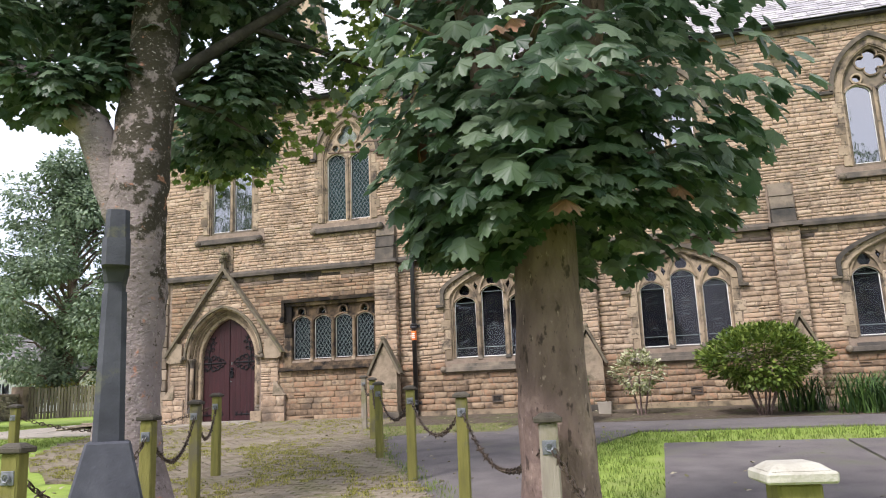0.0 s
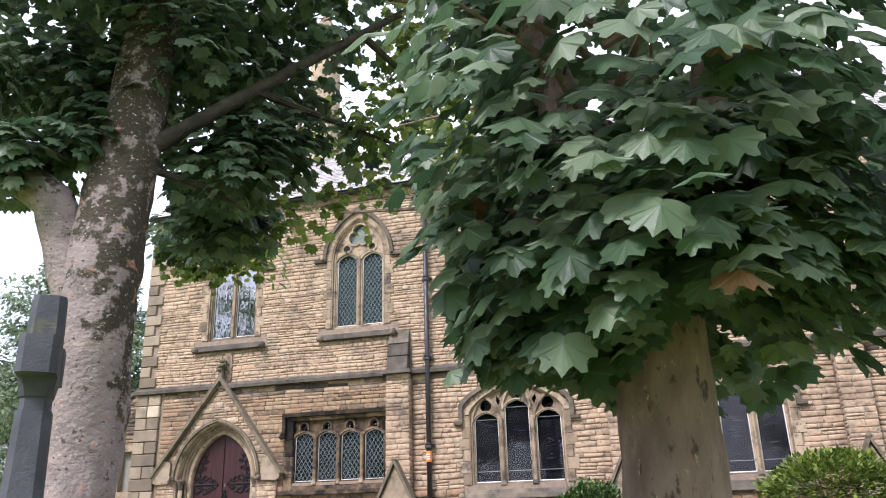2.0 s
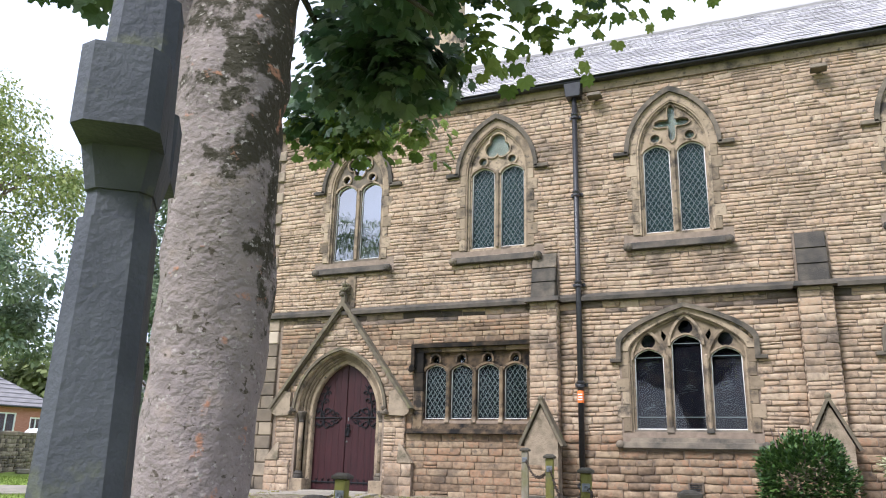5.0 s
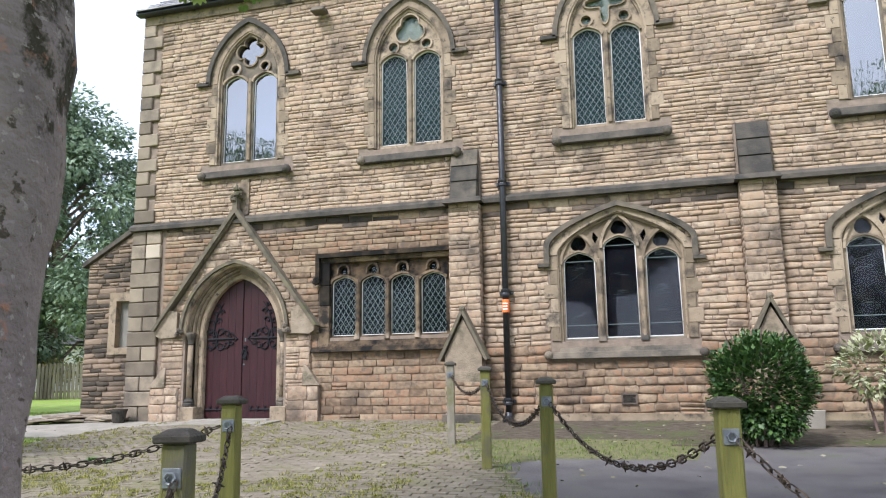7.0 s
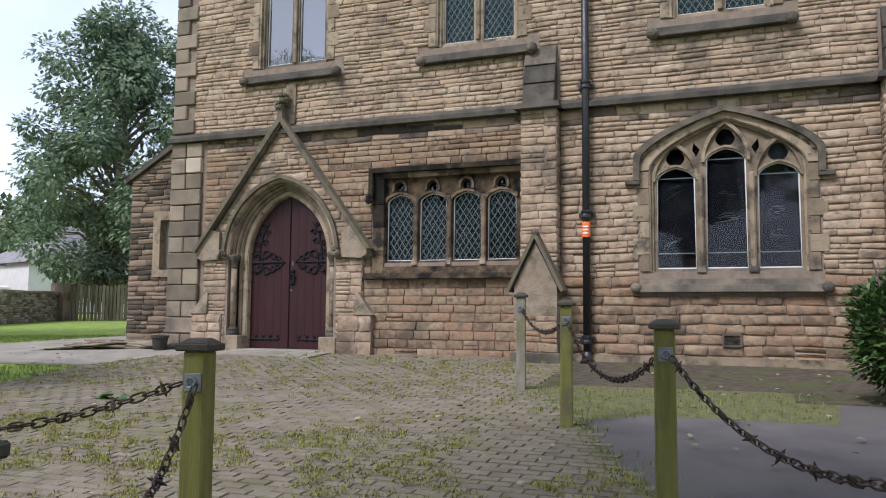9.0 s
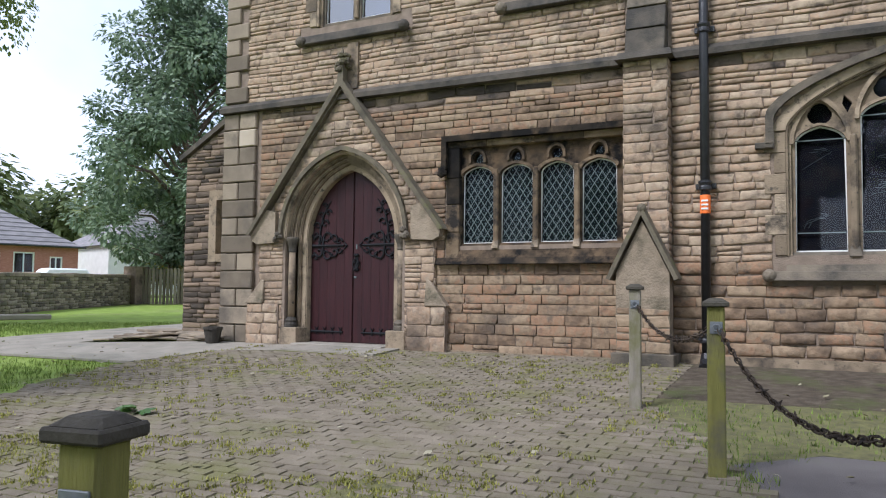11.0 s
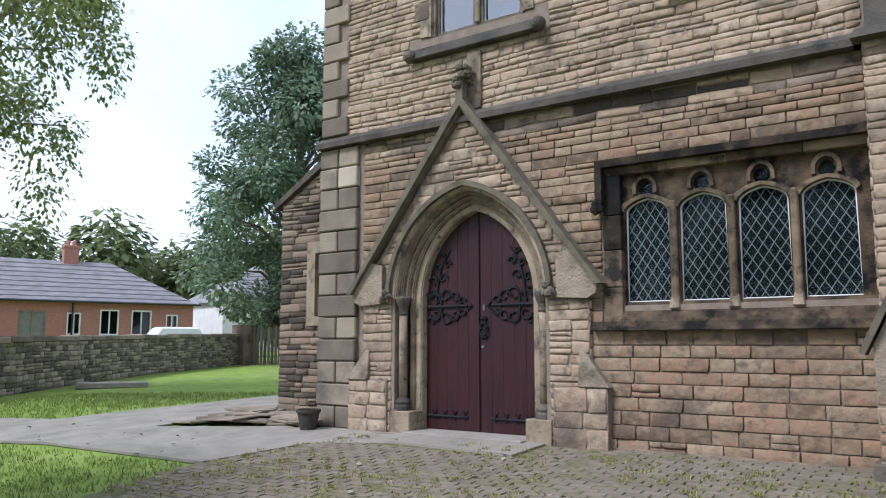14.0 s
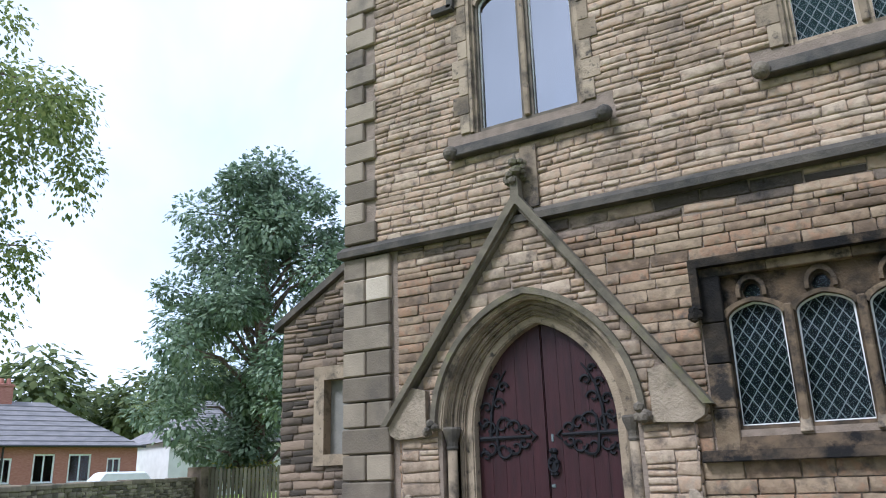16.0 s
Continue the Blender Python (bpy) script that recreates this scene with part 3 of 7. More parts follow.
BUTT = [4.28, 8.83, 12.98, 17.13]


def up_arch(c, g=0.0):
    return arch(c, 0.66 + g, 4.68 - g * 0.0, 6.3, 1.0 + g * 1.2)


def low_arch(c, g=0.0):
    return flat_arch(c, 0.97 + g, 1.22, 2.6, 0.64 + g * 0.75)


FOUR = [(1.79, 1.4), (1.79, 2.77), (4.015, 2.77), (4.015, 1.4)]
door_hole = [(-1.0, 0.03)] + arch(0, 1.0, 0.03, 1.55, 1.28)[1:-1] + [(1.0, 0.03)]
holes = [up_arch(c) for c in UP] + [low_arch(c) for c in LOW] + [FOUR, door_hole]
bm = bmesh.new()
plate(bm, [(CORNER, -0.25), (CORNER, EAVES), (WALL_R, EAVES), (WALL_R, -0.25)], holes, 0.0, 0.5)
wall_south = tagged(link_mesh("wall_south", bm, "mortar"), "coursed buff sandstone church wall with dark weathered bands", "wall", kind="structure")
bm = bmesh.new()
box(bm, CORNER, CORNER + 0.5, 0.5, 8.0, -0.25, EAVES)
wall_west = tagged(link_mesh("wall_west", bm, "mortar"), "plain sandstone end wall of the church", "wall", kind="structure")
bm = bmesh.new()
box(bm, WALL_R - 0.5, WALL_R, 0.5, 8.0, -0.25, EAVES)
tagged(link_mesh("wall_east", bm, "mortar"), "plain sandstone far end wall of the church", "wall", kind="structure")
bm = bmesh.new()
box(bm, CORNER, WALL_R, 8.0, 8.5, -0.25, EAVES)
tagged(link_mesh("wall_north", bm, "mortar"), "plain sandstone back wall of the church", "wall", kind="structure")
# two added sheets whose near-black colour stands in for the dark interior
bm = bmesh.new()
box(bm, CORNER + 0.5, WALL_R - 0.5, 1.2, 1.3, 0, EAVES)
tagged(link_mesh("interior_shade_sheet", bm, "dark"), "added near-black sheet standing in for the unlit interior behind the glass", "wall", kind="structure")
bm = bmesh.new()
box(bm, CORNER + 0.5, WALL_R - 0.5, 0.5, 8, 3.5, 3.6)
tagged(link_mesh("ceiling", bm, "dark"), "added near-black sheet closing off the dark space behind the windows", "ceiling", kind="structure")

# masonry of the front
GABLE = [(-1.47, -0.2), (-1.47, 1.72), (0, 3.70), (1.47, 1.72), (1.47, -0.2)]
BAN = [grow(up_arch(c, 0.1), 0.02) for c in UP] + [grow(low_arch(c, 0.14), 0.02) for c in LOW]
BAN += [[(c - 0.95, 4.4), (c - 0.95, 4.7), (c + 0.95, 4.7), (c + 0.95, 4.4)] for c in UP]
BAN += [[(c - 1.13, 0.95), (c - 1.13, 1.24), (c + 1.13, 1.24), (c + 1.13, 0.95)] for c in LOW]
BAN += [[(1.6, 1.16), (1.6, 2.84), (4.05, 2.84), (4.05, 1.16)], GABLE]
BAN += [[(c - 0.27, -0.2), (c - 0.27, 4.5), (c + 0.27, 4.5), (c + 0.27, -0.2)] for c in BUTT]
BAN += [[(CORNER, -0.2), (CORNER, 3.55), (CORNER + 0.66, 3.55), (CORNER + 0.66, -0.2)], [(CORNER, 3.55), (CORNER, 8.2), (CORNER + 0.36, 8.2), (CORNER + 0.36, 3.55)]]
FACE = [(CORNER, -0.2), (CORNER, 7.72), (WALL_R, 7.72), (WALL_R, -0.2)]
low_rects = courses(FACE, BAN, 0.0, 1.16, 0.108, 0.138, 0.22, 0.48, rng, 0.04)
mid_rects = courses(FACE, BAN, 1.16, 3.3, 0.07, 0.13, 0.16, 0.44, rng, 0.15)
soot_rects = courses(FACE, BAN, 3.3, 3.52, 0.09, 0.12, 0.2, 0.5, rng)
high_rects = courses(FACE, BAN, 3.66, 7.72, 0.05, 0.112, 0.13, 0.45, rng)
near = [r for r in low_rects if 1.4 < r[0] < 4.1] + [r for r in mid_rects if 1.3 < r[0] < 4.1 or (-1.6 < r[0] < 1.4)]
near = near[:290]
near_set = set(near)
masonry("stonework", [r for r in low_rects if r not in near_set], front(0), "stone_low", wall_south, rng, (0.016, 0.038))
masonry("stonework", [r for r in mid_rects if r not in near_set], front(0), "stone", wall_south, rng, (0.013, 0.034))
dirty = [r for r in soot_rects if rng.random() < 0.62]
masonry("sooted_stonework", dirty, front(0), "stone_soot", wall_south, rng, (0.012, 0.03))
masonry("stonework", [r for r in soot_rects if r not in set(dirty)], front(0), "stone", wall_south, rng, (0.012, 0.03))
masonry("stonework", high_rects, front(0), "stone", wall_south, rng, (0.009, 0.028))

# cornice, string course, eaves
bm = bmesh.new()
box(bm, CORNER - 0.04, WALL_R, -0.05, 0.02, 7.72, 7.95)
tagged(link_mesh("trim_cornice", bm, "ashlar"), "plain sandstone eaves course", "cornice", kind="structure")
bm = bmesh.new()
edges_x = [CORNER - 0.09] + [v for c in BUTT for v in (c - 0.27, c + 0.27)] + [WALL_R]
for a, b in zip(edges_x[::2], edges_x[1::2]):
    box(bm, a, b, -0.13, 0.0, 3.53, 3.60)
    box(bm, a, b, -0.13, 0.0, 3.60, 3.68, top=(0, 0, 0.11, 0))
for c in BUTT:
    box(bm, c - 0.33, c + 0.33, -0.33, 0.0, 3.53, 3.62, top=(0.03, 0.03, 0.05, 0))
tagged(link_mesh("trim_string_course", bm, "ashlar_dark"), "dark weathered stone string course", "string course", kind="structure")
gutter = thing("gutter", "black cast iron eaves gutter", "gutter")
bm = bmesh.new()
box(bm, CORNER - 0.15, WALL_R, -0.22, -0.06, 7.88, 7.99, 0.02)
part("trough", bm, "iron", gutter)

# roof
RIDGE_Y, RIDGE_Z = 4.0, 11.1
roof = thing("roof", "pale grey slate roof with a plain ridge", "roof", kind="structure")
pitch = math.atan2(RIDGE_Z - 7.95, RIDGE_Y + 0.25)
bm = bmesh.new()
vs = [(CORNER - 0.1, -0.25, 7.93), (WALL_R, -0.25, 7.93), (WALL_R, RIDGE_Y, RIDGE_Z - 0.03), (CORNER - 0.1, RIDGE_Y, RIDGE_Z - 0.03), (CORNER - 0.1, 8.6, 7.6), (WALL_R, 8.6, 7.6)]
q = [bm.verts.new(v) for v in vs]
bm.faces.new(q[:4])
bm.faces.new((q[3], q[2], q[5], q[4]))
bm.faces.new((q[0], q[3], q[4]))
bm.faces.new((q[1], q[5], q[2]))
part("roof_deck", bm, "dark", roof)
V, F = [], []
slope_len = (RIDGE_Y + 0.25) / math.cos(pitch)
row, s = 0, 0.0
cp, sp = math.cos(pitch), math.sin(pitch)
while s < slope_len - 0.1:
    x = CORNER - 0.1 - (row % 2) * 0.14
    while x < WALL_R:
        w = rng.uniform(0.25, 0.3)
        lift = rng.uniform(0.016, 0.03)
        k = len(V)
        for (u, d, h) in ((x, s, lift), (x + w - 0.006, s, lift), (x + w - 0.006, min(slope_len, s + 0.34), 0.004), (x, min(slope_len, s + 0.34), 0.004),
                          (x, s, lift - 0.014), (x + w - 0.006, s, lift - 0.014)):
            V.append((u, -0.25 + d * cp - h * sp, 7.94 + d * sp + h * cp))
        F += [(k, k + 1, k + 2, k + 3), (k + 4, k + 5, k + 1, k)]
        x += w
    s += 0.22
    row += 1
raw("slates", V, F, "slate", roof)["kind"] = "stuff"
bm = bmesh.new()
tube(bm, [(CORNER - 0.1, RIDGE_Y, RIDGE_Z), (WALL_R, RIDGE_Y, RIDGE_Z)], 0.09, 8)
part("ridge_tile", bm, "slate", roof)

# bell turret on the end of the ridge
turret = thing("bell_turret", "tall buff stone bell turret with gabled shoulders above the roof", "turret")
bm = bmesh.new()
box(bm, -0.5, 0.75, 4.0, 5.2, 10.6, 13.0, top=(0.22, 0.22, 0.2, 0.2))
box(bm, -0.22, 0.5, 4.25, 5.0, 13.0, 15.6)
part("shaft", bm, "ashlar", turret)
bm = bmesh.new()
box(bm, -0.35, 0.63, 4.1, 5.1, 15.6, 15.75)
box(bm, -0.3, 0.58, 4.15, 5.05, 15.75, 17.0, top=(0.42, 0.42, 0.42, 0.42))
part("cap", bm, "ashlar", turret)
for i in (-1, 1):
    bm = bmesh.new()
    tube(bm, [(0.13 + i * 0.72, 4.0, 12.0), (0.13 + i * 0.35, 4.05, 13.1)], 0.08, 6)
    part("coping", bm, "ashlar_dark", turret)


# quoins
quoins = thing("quoins", "large grey sandstone quoin blocks at the church corner", "quoins", kind="structure")
z, k = 0.0, 0
while z < 3.4:
    h = 0.27 if z < 3.2 else 3.52 - z
    spans = [(0.0, 0.64)] if k % 2 and k != 11 else [(0.0, 0.31), (0.315, 0.64)]
    for a, b in spans:
        bm = bmesh.new()
        box(bm, CORNER - 0.05 + a, CORNER - 0.05 + b - 0.012, -0.06 - 0.012 * (k % 2), 0.45, z + 0.006, min(z + h, 3.52) - 0.006, 0.014)
        part("block", bm, "pale_stone" if k == 11 and a > 0.2 else "quoin", quoins)
    z += 0.272
    k += 1
z = 3.69
while z < 7.7:
    bm = bmesh.new()
    w = 0.44 if k % 2 else 0.27
    box(bm, CORNER - 0.05, CORNER - 0.05 + w, -0.055, 0.2 if k % 2 else 0.42, z + 0.006, min(z + 0.25, 7.72) - 0.006, 0.014)
    part("block", bm, "quoin", quoins)
    z += 0.252
    k += 1

# buttresses
for c in BUTT:
    b = thing("buttress", "stone buttress with a gableted foot and dark sloping cap", "buttress", "buttresses along the wall")
    bm = bmesh.new()
    box(bm, c - 0.255, c + 0.255, -0.2, 0.02, 0, 3.53)
    body = part("core", bm, "mortar", b)
    rects = courses([(c - 0.255, 0), (c - 0.255, 3.53), (c + 0.255, 3.53), (c + 0.255, 0)], [[(c - 0.25, 0), (c - 0.25, 1.0), (c, 1.72), (c + 0.25, 1.0), (c + 0.25, 0)]], 0.0, 3.53, 0.1, 0.14, 0.2, 0.36, rng)
    masonry("stonework", rects, front(-0.2), "stone", b, rng, (0.01, 0.02))
    for sgn in (-1, 1):
        rects = courses([(-0.2, 0), (-0.2, 3.53), (0.0, 3.53), (0.0, 0)], [], 0.0, 3.53, 0.1, 0.14, 0.12, 0.22, rng)
        masonry("stonework", rects, (lambda cc, ss: (lambda u, d, v: (cc + ss * (0.255 + d), u, v)))(c, sgn), "stone", b, rng, (0.008, 0.015))
    # weathered cap in three blocks
    for i, (z0, z1, y0, y1) in enumerate(((3.62, 3.92, -0.24, -0.17), (3.92, 4.2, -0.19, -0.11), (4.2, 4.5, -0.13, -0.03))):
        bm = bmesh.new()
        box(bm, c - 0.23, c + 0.23, y0, 0.02, z0 + 0.005, z1, 0.008, top=(0, 0, y1 - y0, 0))
        part("weathering", bm, "ashlar_dark", b)
    # gableted foot
    bm = bmesh.new()
    plate(bm, [(c - 0.3, -0.25), (c - 0.3, 1.02), (c, 1.62), (c + 0.3, 1.02), (c + 0.3, -0.25)], [], -0.40, -0.19)
    part("gablet", bm, "gablet", b)
    rects = courses([(c - 0.3, 0), (c - 0.3, 0.62), (c + 0.3, 0.62), (c + 0.3, 0)], [], 0.12, 0.62, 0.12, 0.16, 0.24, 0.4, rng)
    masonry("stonework", rects, front(-0.40), "stone_low", b, rng, (0.008, 0.015))
    for sgn in (-1, 1):
        bm = bmesh.new()
        p0, p1 = Vector((c + sgn * 0.36, 0.94)), Vector((c, 1.68))
        t = Vector((-(p1 - p0).y, (p1 - p0).x)).normalized() * 0.05 * sgn * -1
        plate(bm, [(p0.x, p0.y), (p1.x, p1.y), (p1.x + t.x * 0.2, p1.y + 0.09), (p0.x + t.x, p0.y + t.y)], [], -0.46, -0.19)
        part("coping", bm, "coping", b)
    bm = bmesh.new()
    bmesh.ops.create_icosphere(bm, subdivisions=2, radius=0.055, matrix=Matrix.Translation((c, -0.42, 1.76)))
    part("finial", bm, "coping", b)
    bm = bmesh.new()
    box(bm, c - 0.35, c + 0.35, -0.45, -0.0, -0.3, 0.12, 0.01)
    part("foot", bm, "ashlar_dark", b)

# plinth course along the wall
bm = bmesh.new()
box(bm, 4.65, WALL_R, -0.07, 0.0, -0.25, 0.1, top=(0, 0, 0.02, 0))
box(bm, 1.5, 3.94, -0.06, 0.0, -0.2, 0.03, top=(0, 0, 0.02, 0))
tagged(link_mesh("trim_plinth", bm, "ashlar"), "low weathered stone plinth course", "plinth", kind="structure")


# ---- windows ----
def lattice(outline, step, slant, y, width=0.0075):
    """Diamond leading clipped to a light."""
    V, F = [], []
    zs = [p[1] for p in outline]
    xs_ = [p[0] for p in outline]
    z_lo, z_hi, x_lo, x_hi = min(zs), max(zs), min(xs_), max(xs_)
    for sgn in (-1, 1):
        off = z_lo - (x_hi - x_lo) * slant
        while off < z_hi + (x_hi - x_lo) * slant:
            run = []
            for i in range(61):
                u = i / 60
                x = x_lo + (x_hi - x_lo) * u
                zz = off + sgn * slant * (x - x_lo)
                if any(a <= x <= b for a, b in cuts(outline, zz)):
                    run.append((x, zz))
            if len(run) > 3:
                (xa, za), (xb, zb) = run[0], run[-1]
                n_ = Vector((-(zb - za), xb - xa)).normalized() * width / 2
                k = len(V)
                V += [(xa - n_.x, y, za - n_.y), (xb - n_.x, y, zb - n_.y), (xb + n_.x, y, zb + n_.y), (xa + n_.x, y, za + n_.y),
                      (xa - n_.x, y + 0.006, za - n_.y), (xb - n_.x, y + 0.006, zb - n_.y), (xb + n_.x, y + 0.006, zb + n_.y), (xa + n_.x, y + 0.006, za + n_.y)]
                F += [(k, k + 1, k + 2, k + 3), (k, k + 4, k + 5, k + 1), (k + 3, k + 2, k + 6, k + 7)]
            off += step
    return V, F


def light(window, outline, y, glass_name, leaded=True, bars=(), edge=0.028, backing="teal"):
    """One glazed light: pane, painted edge, leading."""
    bm = bmesh.new()
    plate(bm, grow(outline, 0.01), [], y, y + 0.006)
    pane = part("pane", bm, glass_name, window)
    pane.visible_shadow = False
    bm = bmesh.new()
    plate(bm, grow(outline, 0.012), [grow(outline, -edge)], y - 0.018, y - 0.002)
    part("window_frame", bm, "white", window)
    if leaded:
        # added opaque sheet; its dark colour stands in for the unlit inside
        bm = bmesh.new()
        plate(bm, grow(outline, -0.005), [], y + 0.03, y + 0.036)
        part("backing_sheet", bm, backing, window)
        V, F = lattice(outline, 0.145, 1.5, y - 0.008)
        raw("leading", V, F, "cames", window)["kind"] = "stuff"
    for zz in bars:
        a, b = cuts(outline, zz)[0]
        bm = bmesh.new()
        box(bm, a, b, y - 0.02, y - 0.004, zz - 0.006, zz + 0.006)
        part("glazing_bar", bm, "cames", window)


def jamb_blocks(window, cx, a, z0, z1, wide, narrow, y0=-0.025):
    """Long and short dressed stones beside an opening."""
    for sgn in (-1, 1):
        z, k = z0, 0
        n = max(3, round((z1 - z0) / 0.24))
        h = (z1 - z0) / n
        for k in range(n):
            w = wide if k % 2 else narrow
            x0, x1 = sorted((cx + sgn * a, cx + sgn * (a + w)))
            bm = bmesh.new()
            box(bm, x0, x1, y0, 0.25, z0 + k * h + 0.003, z0 + (k + 1) * h - 0.003, 0.006)
            part("jamb_stone", bm, "ashlar", window)


def hood(window, inner, outer, y0, y1, material="ashlar_dark"):
    bm = bmesh.new()
    plate(bm, ring(inner, outer), [], y0, y1)
    part("hood_mould", bm, material, window)


def upper_window(index, cx):
    w = thing("window_%d" % index, "tall two-light pointed window with stone tracery", "window", kind="structure")
    clear = index in (1, 4, 5)
    tagged(w, "two-light pointed church window reflecting the sky" if clear else "two-light pointed church window with diamond leaded glass")
    zs, z0 = 6.3, 4.70
    if clear:
        eye = foil(cx, 6.91, 0.29, 4)
    elif index == 2:
        eye = foil(cx, 6.88, 0.28, 3)
    else:
        eye = star(cx, 6.86, 0.38)
    lights = [arch(cx + s * 0.31, 0.242, z0 + 0.05, 6.28, 0.17, 7) for s in (-1, 1)]
    rounds = [foil(cx + s * 0.31, 6.575, 0.088, 1, depth=0.0, n=16) for s in (-1, 1)]
    bm = bmesh.new()
    plate(bm, arch(cx, 0.585, z0, zs, 0.92), [*lights, eye, *rounds], 0.07, 0.18)
    part("tracery", bm, "ashlar_dark" if clear else "ashlar", w)
    for o in lights:
        light(w, o, 0.125, "glass_clear" if clear else "glass", not clear, edge=0.02)
    for o in (eye, *rounds):
        bm = bmesh.new()
        plate(bm, grow(o, 0.01), [], 0.125, 0.131)
        p = part("pane", bm, "glass_clear" if clear else "glass", w)
        p.visible_shadow = False
        if not clear:
            # added grey sheet: pale sky reflection of the eye put into colour
            bm = bmesh.new()
            plate(bm, grow(o, 0.008), [], 0.136, 0.142)
            part("backing_sheet", bm, "board", w)
        bm = bmesh.new()
        plate(bm, grow(o, 0.032), [grow(o, -0.006)], 0.035, 0.072)
        part("cusp", bm, "ashlar", w)
    for s in (-1, 1):
        bm = bmesh.new()
        c = cx + s * 0.31
        head = arch(c, 0.242, 6.28, 6.28, 0.17, 7)
        over = [(c + (x - c) * 1.15, z + 0.032) for x, z in head]
        plate(bm, ring(head, over), [], 0.035, 0.072)
        part("light_moulding", bm, "ashlar", w)
    bm = bmesh.new()
    box(bm, cx - 0.034, cx + 0.034, 0.03, 0.072, z0 + 0.05, 6.36, 0.012)
    part("mullion", bm, "ashlar", w)
    # splayed reveal in two orders
    for a, y0, y1, mt in ((0.585, 0.03, 0.07, "ashlar"), (0.62, -0.015, 0.03, "ashlar")):
        bm = bmesh.new()
        plate(bm, ring(arch(cx, a, z0, zs, 0.92 + (a - 0.585) * 1.3), arch(cx, 0.665, z0, zs, 1.0)), [], y0, y1)
        part("reveal", bm, mt, w)
    bm = bmesh.new()
    plate(bm, ring(arch(cx, 0.655, zs, zs, 0.995), arch(cx, 0.80, zs, zs, 1.17)), [], -0.03, 0.1)
    part("arch_stone", bm, "ashlar", w)
    hood(w, arch(cx, 0.79, zs, zs, 1.15), arch(cx, 0.87, zs, zs, 1.26), -0.09, 0.0)
    for s in (-1, 1):
        bm = bmesh.new()
        x0, x1 = sorted((cx + s * 0.80, cx + s * 1.08))
        box(bm, x0, x1, -0.09, 0.0, zs - 0.035, zs + 0.045, 0.01)
        part("hood_stop", bm, "ashlar_dark", w)
    jamb_blocks(w, cx, 0.655, z0, zs, 0.2, 0.12)
    bm = bmesh.new()
    box(bm, cx - 0.66, cx + 0.66, -0.02, 0.2, 4.55, 4.76, top=(0, 0, 0.14, 0))
    part("window_sill", bm, "ashlar", w)
    bm = bmesh.new()
    box(bm, cx - 0.88, cx + 0.88, -0.12, 0.05, 4.42, 4.56, 0.012, top=(0, 0, 0.05, 0))
    part("sill_string", bm, "ashlar_dark", w)
    for s in (-1, 1):
        bm = bmesh.new()
        bmesh.ops.create_icosphere(bm, subdivisions=2, radius=0.085, matrix=Matrix.Translation((cx + s * 0.87, -0.1, 4.47)))
        part("carved_stop", bm, "ashlar_dark", w)
    return w


